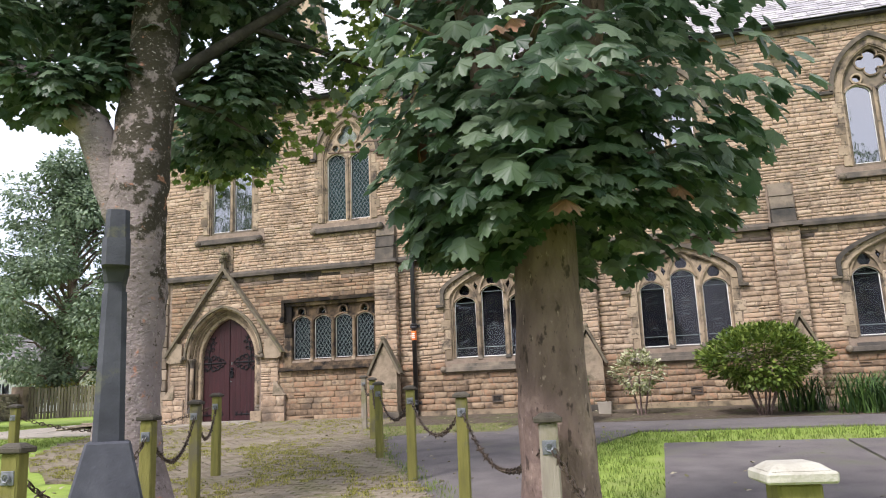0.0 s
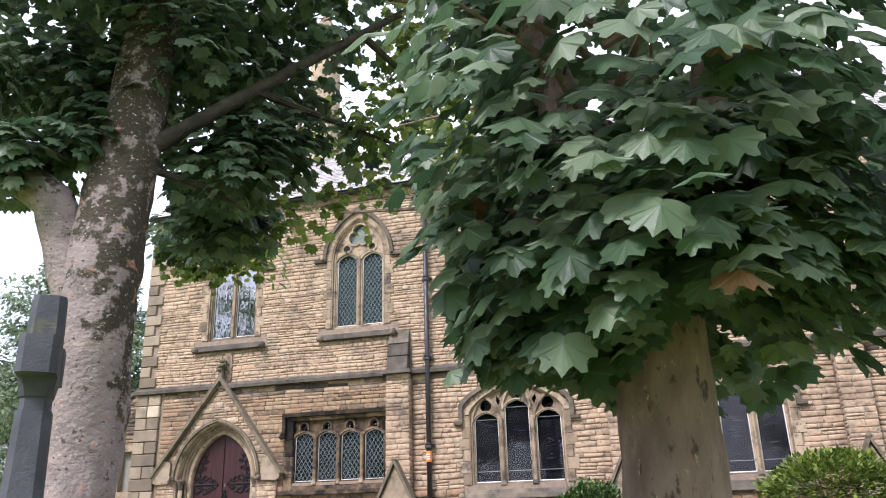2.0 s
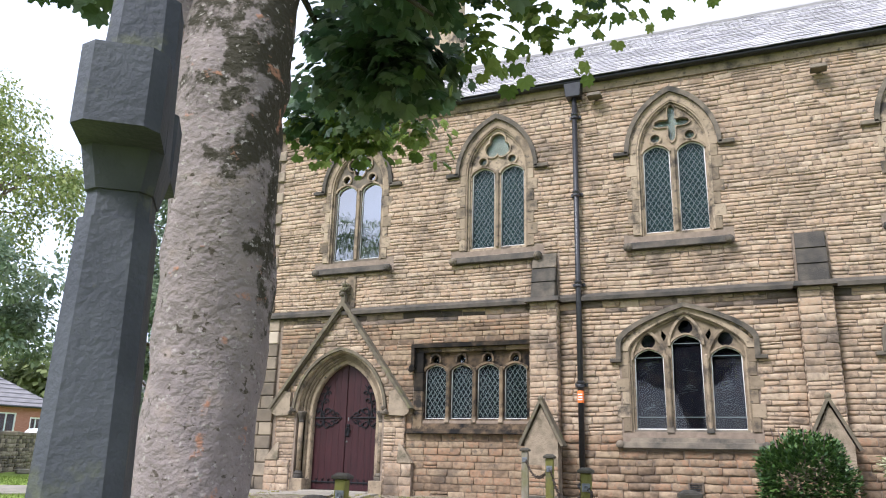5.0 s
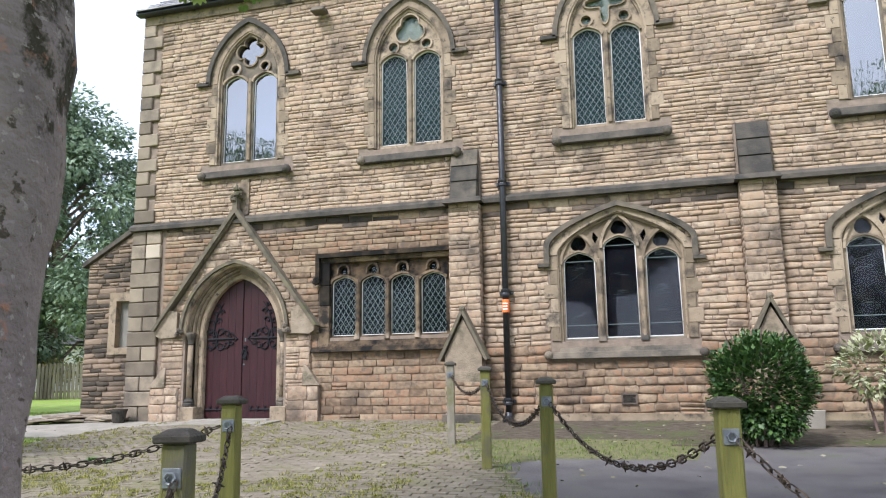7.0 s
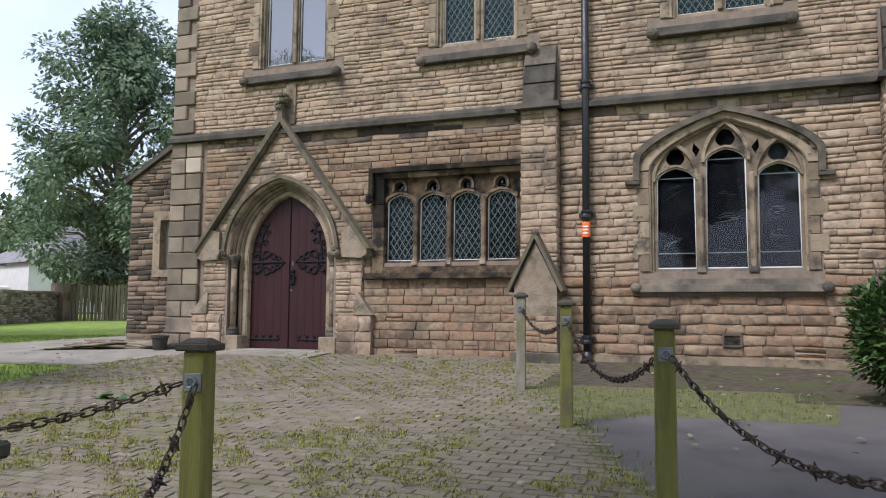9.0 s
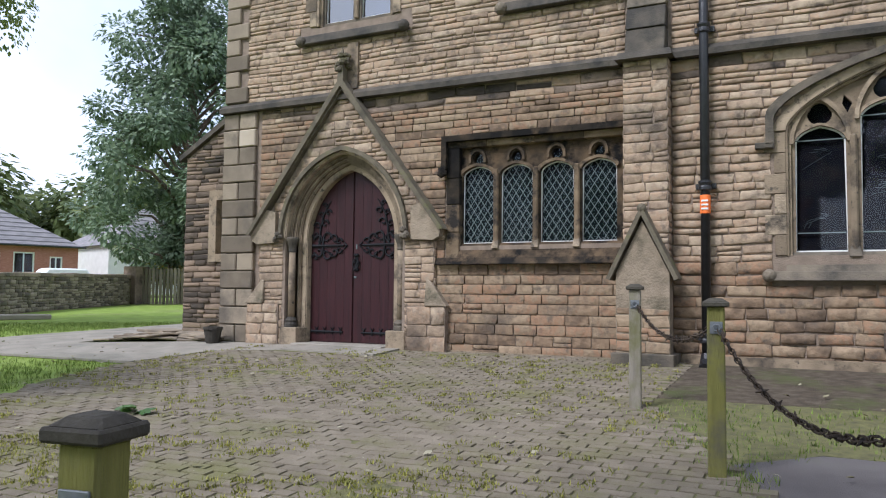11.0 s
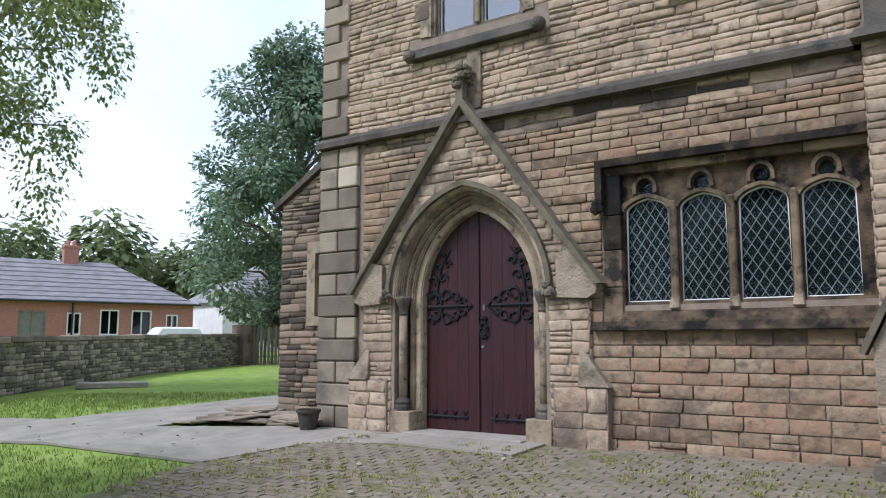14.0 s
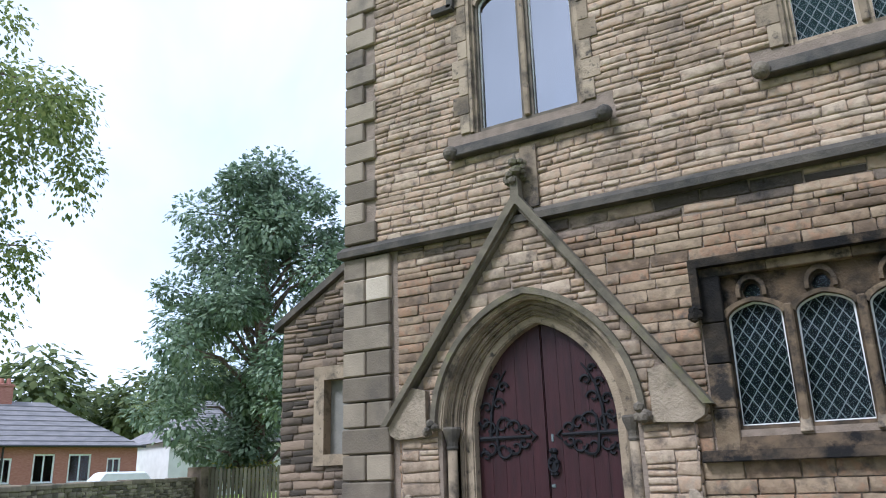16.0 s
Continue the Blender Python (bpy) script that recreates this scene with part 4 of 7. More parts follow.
def low_window(index, cx):
    w = thing("window_%d" % index, "wide three-light church window with cusped stone tracery and dark glass", "window", kind="structure")
    z0, zs = 1.22, 2.6
    tops = {-1: 2.47, 0: 2.70, 1: 2.47}
    lights = [arch(cx + s * 0.64, 0.25, z0 + 0.04, tops[s], 0.17, 7) for s in (-1, 0, 1)]
    eyes = [foil(cx + s * 0.64, tops[s] + 0.30, 0.125, 3, depth=0.14, n=24) for s in (-1, 0, 1)]
    spans = [[(cx + s * 0.37 + dx, dz + 2.86) for dx, dz in ((-0.05, 0.0), (0.0, -0.1), (0.05, 0.0), (0.03 * s, 0.1))] for s in (-1, 1)]
    bm = bmesh.new()
    plate(bm, flat_arch(cx, 0.935, z0, zs, 0.61), lights + eyes + spans, 0.07, 0.18)
    part("tracery", bm, "ashlar", w)
    for s, o in zip((-1, 0, 1), lights):
        light(w, o, 0.125, "glass_dark", False, (1.47, tops[s] + 0.02), edge=0.018)
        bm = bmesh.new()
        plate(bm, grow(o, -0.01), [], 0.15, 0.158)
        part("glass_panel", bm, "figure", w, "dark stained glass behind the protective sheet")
        for i in range(4):
            bm = bmesh.new()
            cz, r = z0 + rng.uniform(0.25, 1.0), rng.uniform(0.12, 0.22)
            pts = [(cx + s * 0.64 + 0.9 * min(0.22, r) * math.cos(a), 0.145, cz + r * math.sin(a)) for a in [rng.uniform(0, 2) + 0.25 * q for q in range(7)]]
            pts = sorted(pts, key=lambda p: p[2])
            tube(bm, pts, 0.003, 4)
            part("lead_line", bm, "cames", w)
    for o in eyes + spans:
        bm = bmesh.new()
        plate(bm, grow(o, 0.01), [], 0.125, 0.131)
        part("pane", bm, "glass_dark", w).visible_shadow = False
        bm = bmesh.new()
        plate(bm, grow(o, 0.006), [], 0.15, 0.158)
        part("glass_panel", bm, "figure", w)
    for s in (-1, 0, 1):
        c = cx + s * 0.64
        # moulded rib over each light, drawn up to a point over its eye
        bm = bmesh.new()
        low, rise = tops[s] - 0.02, 0.50 if s == 0 else 0.47
        inn = arch(c, 0.262, low, low, rise, 9)
        out = arch(c, 0.305, low, low, rise + 0.06, 9)
        plate(bm, ring(inn, out), [], 0.025, 0.072)
        part("light_moulding", bm, "ashlar", w)
        bm = bmesh.new()
        head = arch(c, 0.25, tops[s], tops[s], 0.17, 7)
        plate(bm, ring(head, [(c + (x - c) * 1.1, z + 0.028) for x, z in head]), [], 0.045, 0.072)
        part("cusp", bm, "ashlar", w)
    for s in (-0.5, 0.5):
        x = cx + s * 0.64
        bm = bmesh.new()
        box(bm, x - 0.036, x + 0.036, 0.01, 0.072, z0 + 0.03, 2.52, 0.02)
        part("mullion", bm, "ashlar", w)
        bm = bmesh.new()
        box(bm, x - 0.065, x + 0.065, -0.03, 0.1, z0 - 0.02, z0 + 0.1, 0.01, top=(0.02, 0.02, 0.06, 0))
        part("mullion_base", bm, "ashlar_dark", w)
    for a, y0, y1 in ((0.93, 0.03, 0.07), (0.96, -0.015, 0.03)):
        bm = bmesh.new()
        plate(bm, ring(flat_arch(cx, a, z0, zs, 0.60 + (a - 0.93)), flat_arch(cx, 0.99, z0, zs, 0.66)), [], y0, y1)
        part("reveal", bm, "ashlar", w)
    bm = bmesh.new()
    plate(bm, ring(flat_arch(cx, 0.98, zs, zs, 0.65), flat_arch(cx, 1.11, zs, zs, 0.745)), [], -0.03, 0.1)
    part("arch_stone", bm, "ashlar", w)
    hood(w, flat_arch(cx, 1.095, 2.45, 2.72, 0.61), flat_arch(cx, 1.18, 2.45, 2.76, 0.65), -0.1, 0.0)
    for s in (-1, 1):
        bm = bmesh.new()
        x0, x1 = sorted((cx + s * 1.095, cx + s * 1.29))
        box(bm, x0, x1, -0.1, 0.0, 2.40, 2.47, 0.01)
        part("hood_stop", bm, "ashlar_dark", w)
        bm = bmesh.new()
        bmesh.ops.create_icosphere(bm, subdivisions=2, radius=0.075, matrix=Matrix.Translation((cx + s * 1.16, -0.08, 1.0)))
        part("carved_stop", bm, "ashlar_dark", w)
    jamb_blocks(w, cx, 0.98, z0, zs - 0.02, 0.22, 0.12)
    bm = bmesh.new()
    box(bm, cx - 0.99, cx + 0.99, -0.04, 0.1, 1.04, 1.26, top=(0, 0, 0.11, 0))
    part("window_sill", bm, "ashlar_dark", w)
    bm = bmesh.new()
    box(bm, cx - 1.14, cx + 1.14, -0.12, 0.05, 0.94, 1.05, 0.012, top=(0, 0, 0.05, 0))
    part("sill_string", bm, "ashlar_dark", w)
    return w


for i, c in enumerate(UP):
    upper_window(i + 1, c)
for i, c in enumerate(LOW):
    low_window(len(UP) + 1 + i, c)


def four_light():
    w = thing("window_11", "square-headed four-light window with cusped stone heads and diamond leading", "window", kind="structure")
    cs = [2.045, 2.587, 3.128, 3.668]
    lights = [arch(c, 0.218, 1.43, 2.33, 0.13, 7) for c in cs]
    eyes = [foil(c, 2.55, 0.074, 3, depth=0.12, n=24) for c in cs]
    bm = bmesh.new()
    plate(bm, [(1.8, 1.4), (1.8, 2.76), (4.015, 2.76), (4.015, 1.4)], lights + eyes, 0.055, 0.2)
    part("tracery", bm, "sooted_ashlar", w)
    for c, o, e in zip(cs, lights, eyes):
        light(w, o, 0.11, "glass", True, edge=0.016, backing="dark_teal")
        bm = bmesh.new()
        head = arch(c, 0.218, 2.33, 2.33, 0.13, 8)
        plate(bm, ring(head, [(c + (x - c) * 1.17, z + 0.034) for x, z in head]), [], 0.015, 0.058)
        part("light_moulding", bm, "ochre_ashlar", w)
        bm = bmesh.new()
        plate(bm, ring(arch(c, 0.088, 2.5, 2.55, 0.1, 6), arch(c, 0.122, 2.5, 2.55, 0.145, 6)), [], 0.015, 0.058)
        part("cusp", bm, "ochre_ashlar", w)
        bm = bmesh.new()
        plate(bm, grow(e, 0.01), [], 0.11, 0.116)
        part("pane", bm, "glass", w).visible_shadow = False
        # added near-black sheet painting the dark inside behind the eye
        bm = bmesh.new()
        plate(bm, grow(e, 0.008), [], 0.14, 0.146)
        part("backing_sheet", bm, "dark_teal", w)
    for x in (2.316, 2.858, 3.398):
        bm = bmesh.new()
        box(bm, x - 0.034, x + 0.034, 0.0, 0.058, 1.42, 2.4, 0.014)
        part("mullion", bm, "ochre_ashlar", w)
        bm = bmesh.new()
        box(bm, x - 0.05, x + 0.05, -0.04, 0.06, 1.36, 1.48, 0.008, top=(0.012, 0.012, 0.05, 0))
        part("mullion_base", bm, "ashlar", w)
    for z0, z1 in ((1.2, 1.58), (1.58, 1.95), (1.95, 2.3), (2.3, 2.72)):
        bm = bmesh.new()
        box(bm, 1.62, 1.81, -0.03, 0.12, z0 + 0.003, z1 - 0.003, 0.008)
        part("jamb_stone", bm, "ochre_ashlar" if z0 < 1.9 else "sooted_ashlar", w)
    for x0, x1 in ((1.62, 2.2), (2.2, 2.85), (2.85, 3.5), (3.5, 4.02)):
        bm = bmesh.new()
        box(bm, x0 + 0.002, x1 - 0.002, -0.03, 0.08, 2.70, 2.785, 0.006)
        part("lintel_stone", bm, "ochre_ashlar", w)
    bm = bmesh.new()
    plate(bm, [(1.575, 2.42), (1.575, 2.86), (4.02, 2.86), (4.02, 2.785), (1.645, 2.785), (1.645, 2.42)], [], -0.11, 0.0)
    part("label_mould", bm, "sooted_ashlar", w)
    bm = bmesh.new()
    for q in range(8):
        bmesh.ops.create_icosphere(bm, subdivisions=1, radius=rng.uniform(0.035, 0.055), matrix=Matrix.Translation((1.6 + rng.uniform(-0.05, 0.05), -0.08 + rng.uniform(-0.04, 0.02), 2.38 + rng.uniform(-0.06, 0.06))))
    part("label_stop", bm, "sooted_ashlar", w)
    bm = bmesh.new()
    box(bm, 1.80, 4.02, -0.07, 0.1, 1.24, 1.435, top=(0, 0, 0.13, 0))
    part("window_sill", bm, "sooted_ashlar", w)
    bm = bmesh.new()
    box(bm, 1.5, 4.02, -0.13, 0.05, 1.15, 1.245, 0.012, top=(0, 0, 0.06, 0))
    part("sill_string", bm, "sooted_ashlar", w)


four_light()


# ---- the doorway ----
def doorway():
    p = thing("portal", "gabled stone doorway with moulded pointed arch and slim shafts", "doorway", kind="structure")
    hole = arch(0, 0.99, -0.2, 1.55, 1.24)
    bm = bmesh.new()
    plate(bm, GABLE + hole[::-1], [], -0.075, 0.0)
    face = part("gable_wall", bm, "mortar", p)
    region = [(-1.47, 0), (-1.47, 1.72), (0, 3.70), (1.47, 1.72), (1.47, 0)]
    rects = courses(region, [arch(0, 1.03, -0.2, 1.55, 1.25), [(-1.6, 1.45), (-1.6, 1.95), (-1.12, 1.95), (-1.12, 1.45)], [(1.12, 1.45), (1.12, 1.95), (1.6, 1.95), (1.6, 1.45)]],
                    0.0, 3.6, 0.1, 0.14, 0.2, 0.42, rng)
    stones(rects, front(-0.075), "stone_block", p, rng, (0.01, 0.024))
    for s in (-1, 1):
        rects = courses([(-0.075, 0), (-0.075, 1.6), (0, 1.6), (0, 0)], [], 0, 1.6, 0.11, 0.15, 0.07, 0.1, rng)
        masonry("stonework", rects, (lambda ss: (lambda u, d, v: (ss * (1.47 + d), u, v)))(s), "stone", p, rng, (0.008, 0.015))
        # stepped offsets at the foot
        bm = bmesh.new()
        box(bm, min(s * 1.08, s * 1.66), max(s * 1.08, s * 1.66), -0.11, 0.0, -0.15, 0.6)
        part("foot_core", bm, "mortar", p)
        lo_, hi_ = sorted((s * 1.09, s * 1.66))
        rects = courses([(lo_, 0), (lo_, 0.6), (hi_, 0.6), (hi_, 0)], [], 0.0, 0.6, 0.13, 0.2, 0.2, 0.36, rng, 0.0)
        stones(rects, front(-0.11), "stone_block", p, rng, (0.01, 0.026))
        bm = bmesh.new()
        t = (0.27, 0, 0.04, 0) if s < 0 else (0, 0.27, 0.04, 0)
        box(bm, min(s * 1.36, s * 1.69), max(s * 1.36, s * 1.69), -0.14, 0.02, 0.6, 0.95, 0.01, top=t)
        part("weathering", bm, "gablet", p)
        # kneeler stone
        bm = bmesh.new()
        prof = [(s * 1.14, 1.95), (s * 1.14, 1.50), (s * 1.48, 1.48), (s * 1.57, 1.53), (s * 1.6, 1.64), (s * 1.35, 2.0)]
        plate(bm, prof, [], -0.14, -0.02)
        part("kneeler", bm, "gablet", p)
        # coping of the gable
        bm = bmesh.new()
        plate(bm, [(s * 1.655, 1.62), (s * 1.585, 1.62), (0, 3.71), (0, 3.84)], [], -0.20, 0.0)
        part("coping", bm, "coping", p)
        bm = bmesh.new()
        plate(bm, [(s * 1.60, 1.66), (s * 1.56, 1.66), (0, 3.66), (0, 3.73)], [], -0.15, -0.02)
        part("coping_roll", bm, "coping", p)
        # carved label stop
        bm = bmesh.new()
        for q in range(9):
            bmesh.ops.create_icosphere(bm, subdivisions=1, radius=rng.uniform(0.03, 0.055), matrix=Matrix.Translation((s * 1.07 + rng.uniform(-0.05, 0.05), -0.15 + rng.uniform(-0.05, 0.02), 1.58 + rng.uniform(-0.06, 0.06))))
        part("carved_stop", bm, "ashlar_dark", p)
        # shafts
        for x, y in ((s * 0.925, 0.005),):
            bm = bmesh.new()
            lathe(bm, x, y, [(0.052, 0.38), (0.05, 1.38)], 12)
            part("shaft", bm, "ashlar", p, smooth=True)
        bm = bmesh.new()
        lathe(bm, s * 0.925, 0.005, [(0.055, 1.36), (0.062, 1.38), (0.055, 1.40), (0.06, 1.44), (0.095, 1.53), (0.1, 1.56), (0.09, 1.58)], 12)
        part("capital", bm, "ashlar_dark", p)
        bm = bmesh.new()
        lathe(bm, s * 0.925, 0.005, [(0.1, 0.25), (0.1, 0.31), (0.085, 0.33), (0.095, 0.36), (0.06, 0.40), (0.052, 0.41)], 12)
        part("base", bm, "ashlar_dark", p)
        bm = bmesh.new()
        box(bm, min(s * 0.75, s * 1.05), max(s * 0.75, s * 1.05), -0.105, 0.29, -0.1, 0.26, 0.01)
        part("plinth_block", bm, "ashlar", p)
    for a, wd, y0, y1, z0 in ((0.74, 0.1, 0.12, 0.28, 0.0), (0.825, 0.06, 0.075, 0.2, 0.0), (0.87, 0.065, 0.03, 0.16, 1.55), (0.925, 0.06, -0.015, 0.12, 1.55), (0.975, 0.07, -0.095, 0.08, 1.55)):
        bm = bmesh.new()
        h = 1.0 + (a - 0.745) * 0.9
        plate(bm, ring(arch(0, a, z0, 1.55, h, 14), arch(0, a + wd, z0, 1.55, h + wd * 0.9, 14)), [], y0, y1)
        bmesh.ops.bevel(bm, geom=[e for e in bm.edges if e.is_manifold and abs(e.verts[0].co.y - e.verts[1].co.y) < 1e-5 and e.calc_face_angle(0) > 1.0], offset=0.014, segments=2, affect="EDGES")
        part("arch_order", bm, "ashlar", p)
    hood(p, arch(0, 1.035, 1.55, 1.55, 1.245, 14), arch(0, 1.09, 1.55, 1.55, 1.31, 14), -0.15, -0.06, "coping")
    # finial
    bm = bmesh.new()
    box(bm, -0.05, 0.05, -0.2, -0.08, 3.7, 4.02, top=(0.01, 0.01, 0.01, 0.01))
    for q in range(16):
        a = q * 2.4
        bmesh.ops.create_icosphere(bm, subdivisions=1, radius=rng.uniform(0.035, 0.06), matrix=Matrix.Translation((0.09 * math.cos(a), -0.14 + 0.06 * math.sin(a), 4.05 + 0.1 * math.sin(a * 1.7))))
    box(bm, -0.03, 0.03, -0.17, -0.11, 4.1, 4.27, top=(0.025, 0.025, 0.025, 0.025))
    part("finial", bm, "coping", p)
    bm = bmesh.new()
    box(bm, 0.02, 0.2, -0.05, 0.0, 3.69, 4.36)
    part("backing_stone", bm, "ashlar", p)
    bm = bmesh.new()
    box(bm, -0.76, 0.76, -0.22, 0.45, -0.1, 0.045, 0.008)
    part("threshold", bm, "concrete", p)

    d = thing("door_1", "closed pair of maroon plank doors with black iron scroll hinges", "door", kind="structure")
    for s in (-1, 1):
        out = [q for q in arch(0, 0.735, 0.05, 1.55, 1.02, 14) if q[0] * s >= -1e-6]
        out = ([(0.004 * s, 0.05)] + out) if s > 0 else (out + [(-0.004, 0.05)])
        if s > 0:
            out = [(0.004, 0.05)] + [q for q in arch(0, 0.735, 0.05, 1.55, 1.02, 14) if q[0] > 1e-6]
            out.insert(1, (0.004, 2.565))
        else:
            out = [q for q in arch(0, 0.735, 0.05, 1.55, 1.02, 14) if q[0] < -1e-6] + [(-0.004, 2.565), (-0.004, 0.05)]
        bm = bmesh.new()
        plate(bm, out, [], 0.245, 0.30)
        leaf = part("door_leaf", bm, "door", d)
        for k in range(5):
            x0, x1 = sorted((s * (0.012 + k * 0.146), s * (0.012 + (k + 1) * 0.146 - 0.003)))
            xm = (abs(x0) + abs(x1)) / 2
            r = (0.735 ** 2 + 1.02 ** 2) / (2 * 0.735)
            top = [1.55 + math.sqrt(max(0.0, r * r - (abs(x) + r - 0.735) ** 2)) - 0.01 for x in (x0, x1)]
            bm = bmesh.new()
            plate(bm, [(x0, 0.055), (x0, top[0]), (x1, top[1]), (x1, 0.055)], [], 0.23, 0.246)
            part("plank", bm, "door", leaf)
        # scroll hinges
        y, cz = 0.222, 1.46
        bm = bmesh.new()
        tube(bm, [(s * 0.72, y, cz), (s * 0.16, y, cz)], [0.026, 0.016], 6)
        tube(bm, [(s * 0.16, y, cz + 0.05), (s * 0.11, y, cz), (s * 0.16, y, cz - 0.05)], [0.008, 0.022, 0.008], 6)
        scrolls = []
        for u in (-1, 1):
            scrolls += [(0.60, u * 0.09, 0.085, 0.0, u), (0.46, u * 0.115, 0.095, math.pi, -u), (0.33, u * 0.095, 0.08, 0.0, u), (0.24, u * 0.06, 0.055, math.pi, -u), (0.66, u * 0.17, 0.06, 0.0, -u)]
            tube(bm, [(s * 0.53, y, cz), (s * 0.52, y, cz + u * 0.12), (s * 0.47, y, cz + u * 0.21)], [0.02, 0.016, 0.01], 6)
        tube(bm, [(s * 0.60, y, cz), (s * 0.58, y, cz + 0.25), (s * 0.53, y, cz + 0.45), (s * 0.46, y, cz + 0.58), (s * 0.40, y, cz + 0.66)], [0.02, 0.018, 0.015, 0.012, 0.008], 6)
        scrolls += [(0.63, 0.30, 0.06, 0.0, 1), (0.50, 0.33, 0.065, math.pi, -1), (0.56, 0.46, 0.05, 0.0, 1), (0.44, 0.49, 0.055, math.pi, -1), (0.50, 0.60, 0.04, 0.0, 1)]
        for ox, oz, r0, a0, turn in scrolls:
            pts = []
            for i in range(15):
                a = a0 + turn * i * 0.42
                rr = r0 * (1 - i / 19)
                pts.append((s * (ox + rr * math.cos(a)), y - 0.004, cz + oz + rr * math.sin(a)))
            tube(bm, pts, [0.017 - 0.0005 * i for i in range(15)], 5)
        part("hinge", bm, "hinge", leaf, "black iron scroll hinge")
        bm = bmesh.new()
        tube(bm, [(s * 0.72, y, 0.2), (s * 0.16, y, 0.2)], [0.022, 0.014], 6)
        for x in (0.2, 0.34, 0.48, 0.62):
            tube(bm, [(s * (x + 0.03), y, 0.27), (s * x, y, 0.22), (s * (x - 0.03), y, 0.27)], [0.007, 0.016, 0.007], 5)
            tube(bm, [(s * x, y, 0.16), (s * x, y, 0.22)], [0.008, 0.016], 5)
        part("hinge", bm, "hinge", leaf, "black iron strap at the door foot")
    bm = bmesh.new()
    box(bm, 0.03, 0.09, 0.214, 0.232, 1.08, 1.34, 0.008)
    tube(bm, [(0.06 + 0.05 * math.cos(a * 0.5), 0.2, 1.19 + 0.07 * math.sin(a * 0.5)) for a in range(14)], 0.011, 6)
    for q in range(6):
        bmesh.ops.create_icosphere(bm, subdivisions=1, radius=0.028, matrix=Matrix.Translation((0.06 + 0.035 * math.cos(q * 1.05), 0.216, 1.21 + 0.12 * math.sin(q * 1.05))))
    part("handle", bm, "hinge", d, "black iron ring handle on a pierced plate")
    bm = bmesh.new()
    box(bm, 0.045, 0.07, 0.22, 0.232, 1.4, 1.47, 0.004)
    box(bm, 0.02, 0.06, 0.22, 0.232, 0.98, 1.01, 0.004)
    part("keyhole_plate", bm, "cames", d)


doorway()

# rainwater pipe
pipe = thing("drainpipe", "black cast iron drainpipe with an orange label fixed to the wall", "drainpipe")
PX = 4.93
bm = bmesh.new()
lathe(bm, PX, -0.12, [(0.052, -0.02), (0.052, 7.62)], 12)
part("pipe", bm, "iron", pipe, smooth=True)
for z in (0.3, 2.02, 3.84, 5.6, 7.2):
    bm = bmesh.new()
    lathe(bm, PX, -0.12, [(0.055, z - 0.06), (0.072, z - 0.05), (0.072, z - 0.02), (0.062, z), (0.075, z + 0.03), (0.075, z + 0.05), (0.055, z + 0.06)], 12)
    box(bm, PX - 0.11, PX + 0.11, -0.06, 0.0, z - 0.03, z + 0.03)
    part("collar", bm, "iron", pipe)
bm = bmesh.new()
box(bm, PX - 0.14, PX + 0.14, -0.24, -0.02, 7.58, 7.86, 0.01, top=(-0.03, -0.03, -0.03, 0))
part("hopper", bm, "iron", pipe)
bm = bmesh.new()
tube(bm, [(PX, -0.13, 0.12), (PX, -0.16, 0.03), (PX, -0.3, -0.03)], [0.06, 0.07, 0.07], 10)
part("shoe", bm, "iron", pipe)
bm = bmesh.new()
lathe(bm, PX, -0.12, [(0.056, 1.70), (0.058, 1.71), (0.058, 1.90), (0.056, 1.91)], 14)
tape = part("label", bm, "orange", pipe, "orange label with white printed bars")
for z in (1.755, 1.80, 1.845):
    bm = bmesh.new()
    box(bm, PX - 0.035, PX + 0.04, -0.183, -0.178, z - 0.012, z + 0.008)
    part("printed_bar", bm, "white", tape)

# vents, vent bricks, floodlights under the eaves
for c in (6.78, 10.95, 15.1):
    v = thing("air_vent", "small dark terracotta air brick low in the wall", "vent", "air bricks in the wall")
    bm = bmesh.new()
    plate(bm, [(c - 0.12, 0.24), (c - 0.12, 0.41), (c + 0.12, 0.41), (c + 0.12, 0.24)], [[(c - 0.095, 0.265), (c - 0.095, 0.385), (c + 0.095, 0.385), (c + 0.095, 0.265)]], -0.05, 0.0)
    part("frame", bm, "stone_soot", v)
    for i in range(4):
        bm = bmesh.new()
        box(bm, c - 0.095, c + 0.095, -0.035, -0.01, 0.27 + i * 0.03, 0.283 + i * 0.03)
        part("slat", bm, "iron", v)
for x, y, z in ((1.62, -0.02, 7.35), (9.25, -0.02, 7.35), (13.2, -0.02, 7.35), (5.35, -0.02, 7.5)):
    f = thing("floodlight", "small grey wall floodlight under the eaves", "floodlight", "floodlights under the eaves")
    bm = bmesh.new()
    box(bm, x - 0.14, x + 0.14, -0.3, -0.06, z, z + 0.09, 0.015, top=(0.02, 0.02, 0.03, 0))
    part("body", bm, "ashlar_dark", f)
    bm = bmesh.new()
    box(bm, x - 0.03, x + 0.03, -0.08, 0.02, z + 0.02, z + 0.14)
    part("bracket", bm, "iron", f)

